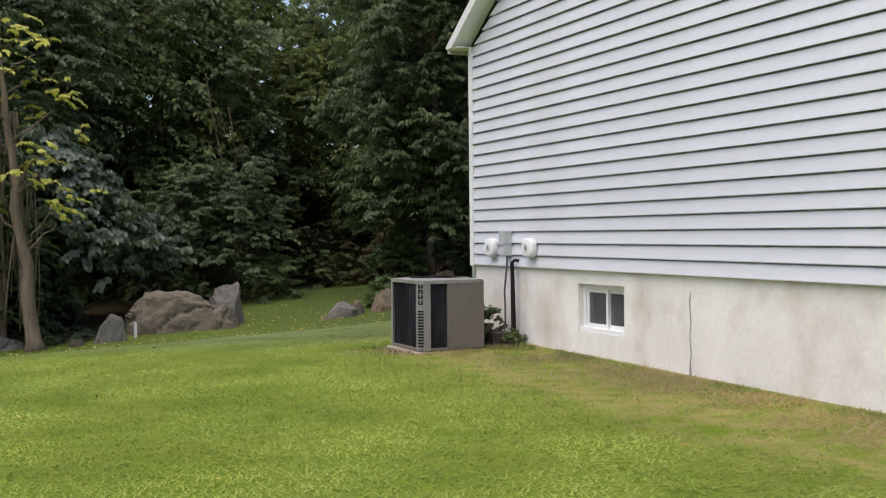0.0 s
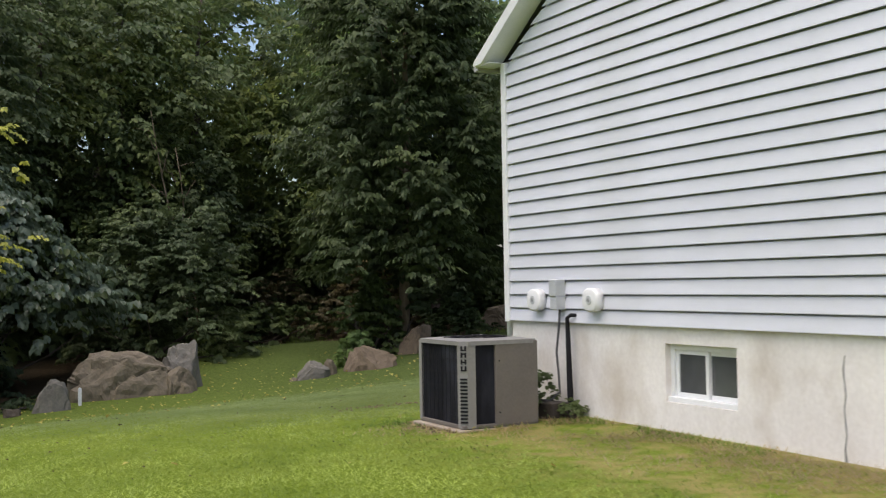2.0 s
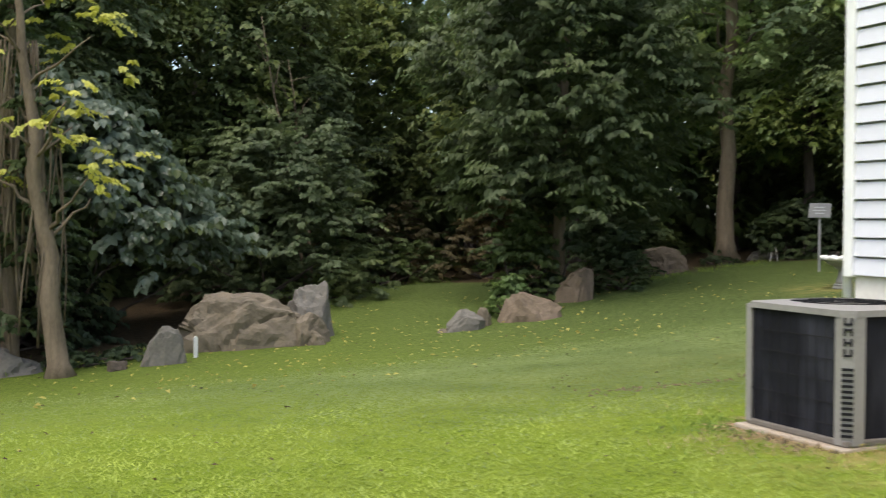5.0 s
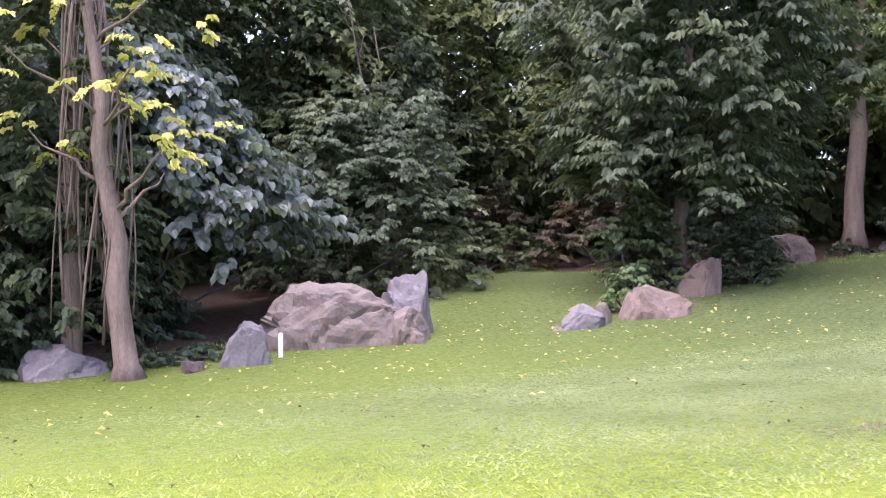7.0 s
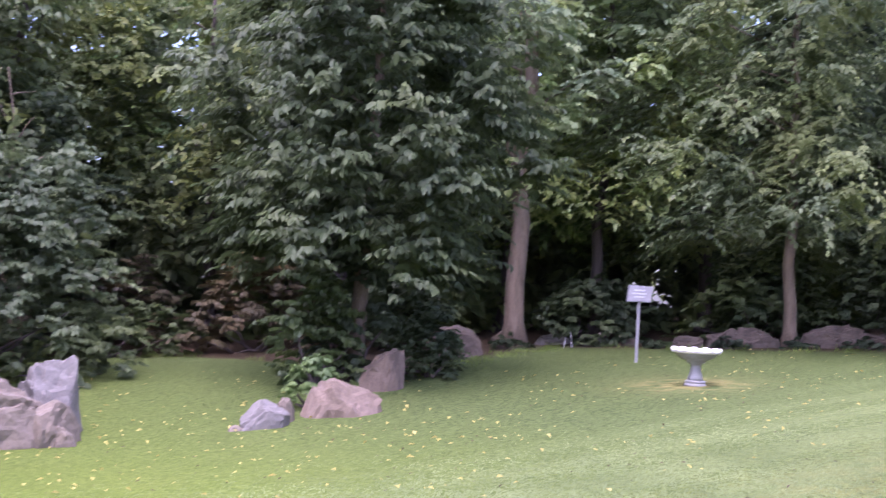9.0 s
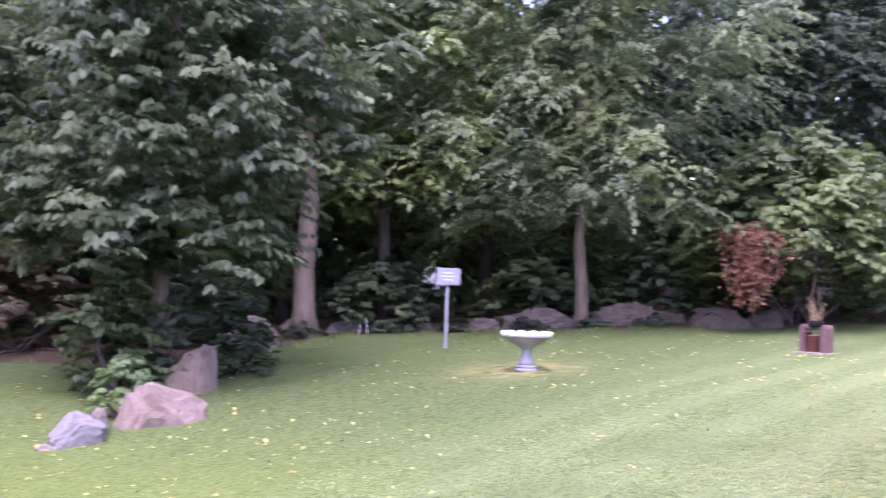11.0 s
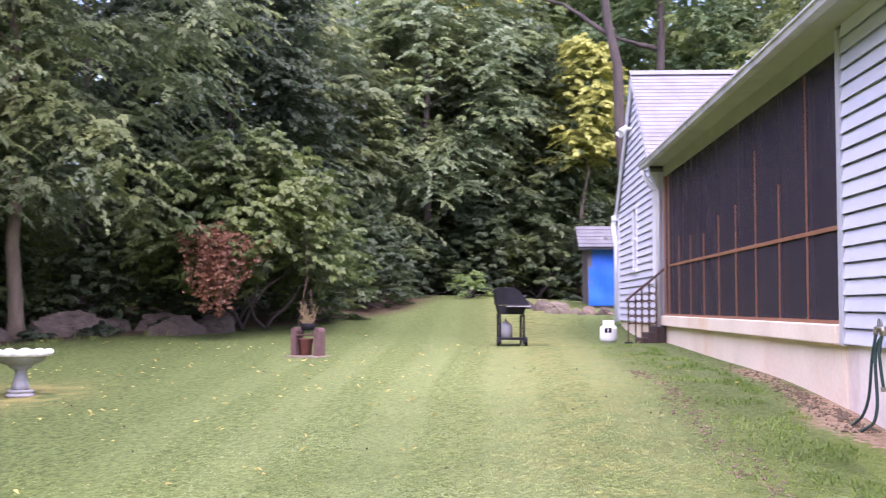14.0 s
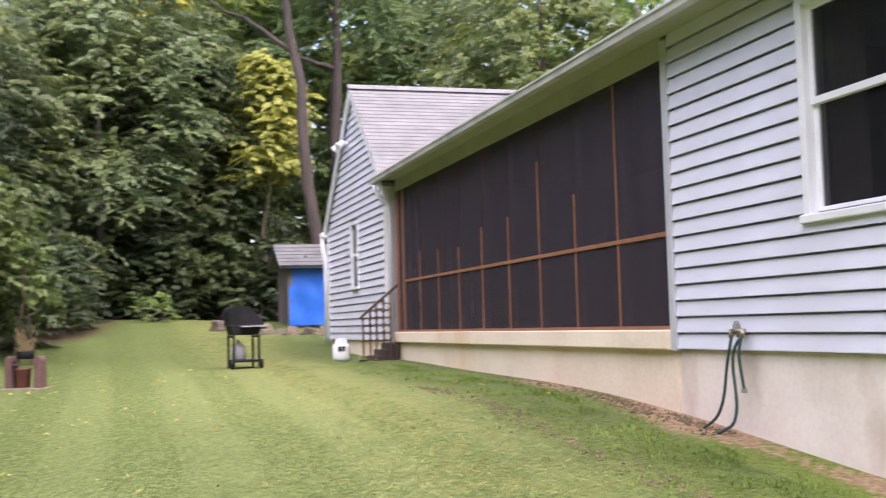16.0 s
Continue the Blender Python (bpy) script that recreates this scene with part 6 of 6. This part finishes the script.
def planter(x, y):
    ob = thing("planter", "reddish block planter with withered stalks", "planter", (x, y, float(gh(x, y)) - 0.01), 66)
    ob.scale = (0.72, 0.72, 1.0)
    part("slab", boxed(-0.40, -0.34, -0.02, 0.40, 0.30, 0.025, 0.01), M["slab"], ob, "pale flat stone slab")
    for a in (-0.29, 0.29):
        pillar = prism([(a - 0.065, 0.02), (a + 0.065, 0.02), (a + 0.065, 0.40), (a + 0.045, 0.445), (a, 0.46), (a - 0.045, 0.445), (a - 0.065, 0.40)], "y", -0.13, 0.13)
        part("pillar", pillar, M["maroon"], ob, "round-topped reddish block")
    pot = part("bucket", lathe([(0.0, 0.035), (0.12, 0.035), (0.155, 0.27), (0.165, 0.275), (0.165, 0.29), (0.14, 0.29), (0.0, 0.24)], 24), M["clay"], ob, "rusty red bucket", True)
    pot.matrix_basis = Matrix.Translation((0.06, -0.02, 0))
    part("shelf", boxed(-0.21, -0.1, 0.335, 0.21, 0.12, 0.355, 0.004), M["rust_iron"], ob)
    part("bowl", lathe([(0.0, 0.42), (0.15, 0.42), (0.17, 0.52), (0.16, 0.525), (0.0, 0.50)], 22), M["black"], ob, "dark shallow pot", True)
    for a in (-0.12, 0.12):
        part("bracket", tube_data([(a, 0, 0.35), (a, 0, 0.43)], 0.012, 6), M["rust_iron"], ob)
    stalks = [limb((rng.uniform(-0.13, 0.13), rng.uniform(-0.1, 0.1), 0.5), (rng.uniform(-0.26, 0.24), rng.uniform(-0.15, 0.15), rng.uniform(0.56, 0.86)), 0.012, 0.004) for _ in range(30)]
    part("stalks", joined(*stalks), M["straw"], ob, "dry brown stalks")
    for top, foot in (((0.02, 0.02, 1.22), (0.24, 0.0, 0.45)), ((-0.06, 0.0, 1.05), (-0.16, 0.02, 0.5)), ((0.1, -0.03, 0.88), (0.0, 0.0, 0.5)), ((0.02, 0.02, 1.75), (0.02, 0.02, 1.22))):
        part("rod", tube_data([foot, tuple((p + q) / 2 + 0.01 for p, q in zip(foot, top)), top], 0.011 if top[2] < 1.5 else 0.005, 6), M["rust_iron"], ob, "thin rusty garden rod")


planter(11.95, 5.88)


def grill(x, y):
    ob = thing("barbecue_grill", "black gas barbecue grill on a wheeled cart", "grill", (x, y, float(gh(x, y))), 4)
    for a in (-0.26, 0.26):
        for b in (-0.2, 0.2):
            part("leg", boxed(a - 0.018, b - 0.018, 0.0 if a > 0 else 0.03, a + 0.018, b + 0.018, 0.535, 0.004), M["black"], ob)
    part("bottom_shelf", boxed(-0.28, -0.22, 0.10, 0.28, 0.22, 0.13, 0.004), M["black"], ob)
    for b in (-0.2, 0.2):
        part("cross_bar", boxed(-0.26, b - 0.012, 0.49, 0.26, b + 0.012, 0.52), M["black"], ob)
    for b in (-0.235, 0.235):
        part("wheel", tube_data([(-0.26, b - 0.022, 0.075), (-0.26, b + 0.022, 0.075)], 0.075, 18), M["black"], ob)
    fire = prism([(-0.20, 0.53), (0.20, 0.53), (0.245, 0.685), (-0.245, 0.685)], "x", -0.28, 0.28)
    part("firebox", fire, M["black"], ob)
    lid_p = [(-0.29, 0.69), (0.26, 0.69), (0.27, 0.90), (0.255, 0.955), (0.21, 0.985), (-0.03, 0.985), (-0.10, 0.955), (-0.27, 0.75)]
    lid = part("lid", prism(lid_p, "x", -0.285, 0.285), M["black"], ob, "rounded black lid")
    part("handle", tube_data([(-0.17, -0.20, 0.82), (-0.17, -0.25, 0.85), (0.17, -0.25, 0.85), (0.17, -0.20, 0.82)], 0.011, 8), M["dark_grey"], lid)
    part("control_panel", boxed(-0.27, -0.34, 0.62, 0.27, -0.22, 0.68, 0.006), M["dark_grey"], ob, "grey control strip")
    part("side_shelf", boxed(-0.46, -0.30, 0.655, -0.29, 0.10, 0.675, 0.006), M["galv"], ob, "thin grey side shelf")
    gas = part("gas_bottle", lathe([(0.0, 0.13), (0.11, 0.13), (0.135, 0.18), (0.135, 0.36), (0.09, 0.43), (0.03, 0.45), (0.03, 0.5), (0.0, 0.5)], 22), M["cast"], ob, "pale gas bottle inside the cart", True)
    gas.matrix_basis = Matrix.Translation((-0.05, 0.09, 0.0)) @ Matrix.Diagonal((0.85, 0.85, 0.9, 1))


grill(13.9, 2.7)
gas = thing("propane_tank", "white steel propane tank on the grass", "gas tank", (14.6, 0.96, float(gh(14.6, 0.96)) - 0.005))
part("body", lathe([(0.0, 0.02), (0.12, 0.02), (0.142, 0.045), (0.15, 0.08), (0.15, 0.245), (0.142, 0.28), (0.115, 0.305), (0.05, 0.318), (0.0, 0.318)], 32), M["white_plastic"], gas, "", True)
part("foot_ring", lathe([(0.0, 0.0), (0.105, 0.0), (0.105, 0.03), (0.0, 0.03)], 24), M["white_plastic"], gas)
bm = bmesh.new()
for k in range(20):
    a0, a1 = (k + 0.0) / 20 * 2 * math.pi, (k + 1.0) / 20 * 2 * math.pi
    if k % 7 < 5:
        q = [bm.verts.new((r * math.cos(a), r * math.sin(a), z)) for z in (0.29, 0.40) for r, a in ((0.10, a0), (0.10, a1), (0.09, a1), (0.09, a0))]
        for f in ((0, 1, 5, 4), (1, 2, 6, 5), (2, 3, 7, 6), (3, 0, 4, 7), (4, 5, 6, 7), (3, 2, 1, 0)):
            bm.faces.new([q[i] for i in f])
part("collar", bm, M["white_plastic"], gas)
part("valve", joined(tube_data([(0, 0, 0.31), (0, 0, 0.37)], 0.02), tube_data([(0, 0, 0.35), (-0.05, 0, 0.35)], 0.015)), M["brass"], gas)
for a in (-0.035, 0.03):
    part("text_bar", boxed(-0.153, a, 0.18, -0.12, a + 0.05, 0.27), M["black"], gas, "dark mark")

# steps and railing at the porch's end
steps = thing("porch_steps", "dark masonry steps up to the porch", "steps", (14.55, 0.07, 0.7))
for i in range(3):
    part("step", boxed(-0.30, -0.06, -0.05 + 0.1 * i, 0.42, 0.37 - 0.13 * i, 0.08 + 0.1 * i, 0.012), M["step"], steps)
rail = thing("stair_railing", "rusty dark wrought-iron railing beside the steps", "railing", (14.22, 0, 0.0))
ys = (0.655, 0.53, 0.42, 0.295, 0.17)
for y in ys:
    part("baluster", tube_data([(0, y, 0.69), (0, y, 1.45 + (0.655 - y) * 0.83)], 0.014, 8), M["rust_iron"], rail)
part("handrail", prism([(0.70, 1.405), (0.70, 1.455), (0.04, 2.0), (0.04, 1.95)], "x", -0.035, 0.035), M["rust_iron"], rail, "broad brown handrail")
part("bottom_rail", tube_data([(0, 0.655, 1.04), (0, 0.17, 1.04)], 0.011, 6), M["rust_iron"], rail)
part("foot", boxed(-0.05, 0.585, 0.66, 0.05, 0.725, 0.72, 0.008), M["black"], rail)
for a, b in zip(ys, ys[1:]):
    z = 1.105
    while z + 0.05 < 1.45 + (0.655 - a) * 0.83:
        ring = [(0, (a + b) / 2 + (a - b) * 0.47 * math.cos(q), z + 0.062 * math.sin(q)) for q in np.linspace(0, 2 * math.pi, 15)]
        part("scroll", tube_data(ring, 0.008, 6), M["rust_iron"], rail, "round wrought-iron scroll")
        z += 0.128

# blue shed
def shed():
    x, y0, y1, z0, z1 = 23.1, 0.58, -1.9, 1.28, 2.78
    ob = thing("garden_shed", "small shed with a bright blue tarp over its front", "shed")
    part("back_wall", boxed(x + 1.6, y1, z0, x + 1.7, y0, z1 + 0.6), M["shed_wood"], ob)
    part("side_wall", boxed(x + 0.04, y0 - 0.5, z0, x + 1.6, y0 - 0.42, z1 + 0.3), M["shed_wood"], ob)
    part("side_wall", boxed(x + 0.02, y1, z0, x + 1.6, y1 + 0.08, z1 + 0.05), M["shed_wood"], ob)
    part("corner_board", boxed(x - 0.03, y0 - 0.1, z0 - 0.02, x + 0.03, y0 + 0.0, z1 + 0.05), M["shed_wood"], ob)
    part("front_wall", boxed(x + 0.0, y1, z0, x + 0.05, y0 - 0.1, z1 + 0.05), M["shed_wood"], ob)
    bm = bmesh.new()
    n, m = 24, 14
    g = [[bm.verts.new((x - 0.035 - 0.018 * math.sin(i * 1.1 + 0.4 * j) - 0.012 * math.sin(j * 0.9 + i * 0.3), y0 - 0.02 - (y0 - 0.04 - y1) * i / n, z0 + 0.08 + (1.43 + 0.02 * math.sin(i * 0.8)) * j / m)) for j in range(m + 1)] for i in range(n + 1)]
    h = [[bm.verts.new(v.co + Vector((0.012, 0, 0))) for v in c] for c in g]
    for i in range(n):
        for j in range(m):
            bm.faces.new((g[i][j], g[i + 1][j], g[i + 1][j + 1], g[i][j + 1]))
            bm.faces.new((h[i][j], h[i][j + 1], h[i + 1][j + 1], h[i + 1][j]))
    part("tarp", bm, M["blue"], ob, "creased bright blue plastic tarp", True)
    rf = part("roof", prism([(x - 0.28, z1 + 0.04), (x + 0.75, z1 + 0.62), (x + 1.9, z1 + 0.1), (x + 1.9, z1 + 0.04), (x + 0.75, z1 + 0.55), (x - 0.28, z1 - 0.02)], "y", y1 - 0.2, y0 + 0.24), M["roof_dark"], ob, "grey shingle roof")
    for k in range(6):
        a, b = k / 6, (k + 1) / 6 + 0.02
        o = [(x + 0.75 - 1.04 * a, z1 + 0.626 - 0.582 * a), (x + 0.75 - 1.04 * b, z1 + 0.642 - 0.582 * b), (x + 0.75 - 1.04 * b, z1 + 0.628 - 0.582 * b), (x + 0.75 - 1.04 * a, z1 + 0.623 - 0.582 * a)]
        part("shingle_course", prism(o, "y", y1 - 0.21, y0 + 0.25), M["roof_dark"], rf)


shed()


# ==== grass and fallen leaves ====
def over_lawn(n, x0, x1, y0, y1):
    x, y = rng.uniform(x0, x1, n), rng.uniform(y0, y1, n)
    ok = (y < wood_edge(x) + 0.2) & ~((x > -0.05) & (y < 0.08 + 0.45 * ramp01(-x, -9, -5))) & ~((x > -1.42) & (x < -0.2) & (y > -1.4) & (y < -0.3))
    return x[ok], y[ok]


def grass():
    """Mown blades lying every way over the turf, and taller tufts where the mower does not reach."""
    lawn = [over_lawn(130000, -7.5, 0, -9, 2.5)]
    x, y = np.concatenate([p[0] for p in lawn]), np.concatenate([p[1] for p in lawn])
    fade = rng.uniform(size=len(x)) > ramp01(y + 0.35 * x, -3.4, 1.2)
    x, y = x[fade], y[fade]
    thin = (x < -1.5) | (y > -0.3) | (rng.uniform(size=len(x)) < 0.3)
    x, y = x[thin], y[thin]
    n = len(x)
    run = rng.uniform(0.025, 0.06, n)
    rise = rng.uniform(0.004, 0.026, n)
    w = rng.uniform(0.003, 0.007, n)
    tufts = [(rng.uniform(1.0, 13.5, 9000), 0.42 + np.abs(rng.normal(size=9000)) * 0.42), (-0.06 - np.abs(rng.normal(size=2600)) * 0.1, rng.uniform(-9, -1.4, 2600)),
             (rng.normal(size=4200) * 0.45 - 0.85, rng.normal(size=4200) * 0.4 - 0.8), (rng.uniform(-6, 16, 5200), 0)]
    tx, ty = np.concatenate([p[0] for p in tufts[:-1]]), np.concatenate([p[1] for p in tufts[:-1]])
    ex = tufts[-1][0]
    tx, ty = np.concatenate([tx, ex]), np.concatenate([ty, wood_edge(ex) - 0.1 + rng.normal(size=len(ex)) * 0.3])
    ok = np.array([noise.noise(Vector((p * 1.7, q * 1.7, 4.0))) > 0.0 for p, q in zip(tx, ty)]) & ~((tx > -1.4) & (tx < -0.25) & (ty > -1.3) & (ty < -0.35)) & ~((tx > -0.02) & (ty < 0.06))
    tall = np.where(np.arange(len(tx)) < len(tx) - len(ex), 1.0, 2.6)[ok]
    tx, ty = tx[ok], ty[ok]
    m = len(tx)
    x, y = np.concatenate([x, tx]), np.concatenate([y, ty])
    run = np.concatenate([run, rng.uniform(0.02, 0.07, m)])
    rise = np.concatenate([rise, rng.uniform(0.012, 0.05, m) * tall])
    w = np.concatenate([w, rng.uniform(0.004, 0.007, m)])
    a = rng.uniform(0, 2 * math.pi, len(x))
    base = np.stack([x, y, gh(x, y) + 0.004], 1)
    side = np.stack([-np.sin(a) * w, np.cos(a) * w, 0 * a], 1)
    tip = base + np.stack([np.cos(a) * run, np.sin(a) * run, rise], 1)
    vs = np.stack([base - side, base + side, tip], 1).reshape(-1, 3)
    tagged(leaf_part("tuft_grass", vs[3 * n:], np.arange(3 * m).reshape(-1, 3), M["grass_tuft"], None), "longer green grass tufts along walls and edges", "grass", kind="stuff")
    vs, fs = vs[:3 * n], np.arange(3 * n).reshape(-1, 3)
    near, far = over_lawn(120000, -5.0, 7.0, 0.3, 6.5), over_lawn(110000, -7.5, 13, -4, 8)
    thin = ramp01(near[0], -5.0, -2.5) * ramp01(-near[0], -7.0, -2.0) * ramp01(-near[1], -6.5, -4.0) > rng.uniform(size=len(near[0]))
    px, py = np.concatenate([near[0][thin], far[0]]), np.concatenate([near[1][thin], far[1]])
    keep = ramp01(py + 0.35 * px, -3.4, 1.2) * ramp01(-py, -8, -4.5) * (1 - ramp01(py + px, 8, 15)) * (0.6 + 0.4 * ramp01(px, -4, 0)) > rng.uniform(size=len(px))
    px, py = px[keep], py[keep]
    a = rng.uniform(0, 2 * math.pi, len(px))
    run, w = rng.uniform(0.03, 0.07, len(px)), rng.uniform(0.003, 0.0065, len(px))
    base = np.stack([px, py, gh(px, py) + 0.004], 1)
    side = np.stack([-np.sin(a) * w, np.cos(a) * w, 0 * a], 1)
    tip = base + np.stack([np.cos(a) * run, np.sin(a) * run, rng.uniform(0.002, 0.011, len(px))], 1)
    v2, f2 = np.stack([base - side, base + side, tip], 1).reshape(-1, 3), np.arange(3 * len(px)).reshape(-1, 3)
    n = 9000
    sx, sy = -0.03 - np.abs(rng.normal(size=n)) * 0.55, rng.uniform(-9.2, -1.35, n)
    sx2, sy2 = rng.normal(size=2600) * 0.5 - 0.9, rng.normal(size=2600) * 0.38 - 1.05
    sx, sy = np.concatenate([sx, sx2]), np.concatenate([sy, sy2])
    ok = np.array([noise.noise(Vector((p * 1.3, q * 1.3, 9.0))) > -0.12 for p, q in zip(sx, sy)]) & (sx < -0.01) & ~((sx > -1.36) & (sx < -0.44) & (sy > -1.46) & (sy < -0.42))
    sx, sy = sx[ok], sy[ok]
    a = rng.uniform(0, 2 * math.pi, len(sx))
    run, w = rng.uniform(0.04, 0.11, len(sx)), rng.uniform(0.003, 0.006, len(sx))
    base = np.stack([sx, sy, gh(sx, sy) + 0.006], 1)
    side = np.stack([-np.sin(a) * w, np.cos(a) * w, 0 * a], 1)
    tip = base + np.stack([np.cos(a) * run, np.sin(a) * run, rng.uniform(0.004, 0.05, len(sx))], 1)
    tip[:, 0] = np.minimum(tip[:, 0], 0.02)
    v3, f3 = np.stack([base - side, base + side, tip], 1).reshape(-1, 3), np.arange(3 * len(sx)).reshape(-1, 3)
    tagged(leaf_part("dry_grass", v3, f3, M["straw"], None), "dry straw-coloured grass along the foundation and round the outdoor unit", "grass", kind="stuff")
    tagged(leaf_part("mown_grass", v2, f2, M["grass_pale"], None), "pale mown grass blades behind the house", "grass", kind="stuff")
    tagged(leaf_part("grass", vs, fs, M["grass_blade"], None), "short mown green grass blades", "grass", kind="stuff")


def soil_clods():
    """Crumbs of reddish earth along the porch foundation."""
    vs, fs = [], []
    for k in range(1100):
        x = 3.3 + abs(rng.normal()) * 2.2
        y = 0.05 + abs(rng.normal() * 0.13 + 0.12 * math.exp(-((x - 4.6) / 1.3) ** 2))
        if 420 < k < 510:
            x, y = (-1.36 - abs(rng.normal()) * 0.1, rng.uniform(-1.35, -0.4)) if k % 2 else (rng.uniform(-1.4, -0.3), -1.29 - abs(rng.normal()) * 0.07)
        if k >= 510:
            x = rng.uniform(-1.5, 8.0)
            y = 1.32 - 0.05 * math.sin(x * 1.3) + rng.normal() * (0.09 + 0.05 * math.sin(x * 3.1))
        r = rng.uniform(0.006, 0.020) * (1 if k < 510 else 1.1) + (0.012 if k % 9 == 0 and k < 510 else 0)
        c = np.array([x, y, float(gh(x, y)) + r * 0.2])
        p = np.array([(1, 0, 0), (0, 1, 0), (-1, 0, 0), (0, -1, 0), (0, 0, 0.8), (0, 0, -0.6)]) * r * rng.uniform(0.6, 1.3, (6, 1)) + c
        i = len(vs)
        vs += p.tolist()
        for q in range(4):
            fs += [(i + q, i + (q + 1) % 4, i + 4), (i + (q + 1) % 4, i + q, i + 5)]
    tagged(part("soil_clods", (vs, fs), M["soil"]), "crumbs of reddish bare earth beside the foundation and the outdoor unit", "soil", kind="stuff")


soil_clods()
grass()


def fallen_leaves():
    x1, y1 = over_lawn(480, -6, 14, 3.5, 12)
    x2, y2 = over_lawn(110, -7, 16, -8, 6)
    x3, y3 = over_lawn(230, -4.5, 4, 6.5, 15)
    x, y = np.concatenate([x1, x2, x3]), np.concatenate([y1, y2, y3])
    c = np.stack([x, y, gh(x, y) + 0.04], 1)
    nrm = rng.normal(size=c.shape) * 0.25 + np.array([0, 0, 1.0])
    vs, fs = leaves_at(c, nrm, 0.038, 1.4, 0.2, 0.5)
    tagged(leaf_part("fallen_leaves", vs, fs, M["leaf_fallen"], None), "pale yellow fallen leaves scattered over the lawn", "leaves", kind="stuff")

    x, y = over_lawn(900, -6.5, 15, -3, 10)
    c = np.stack([x, y, gh(x, y) + 0.02], 1)
    vs, fs = leaves_at(c, rng.normal(size=c.shape) * 0.3 + np.array([0, 0, 1.0]), 0.017, 1.8, 0.2, 0.6)
    tagged(leaf_part("leaf_litter", vs, fs, M["leaf_litter"], None), "small brown leaf scraps scattered over the lawn", "leaves", kind="stuff")


fallen_leaves()
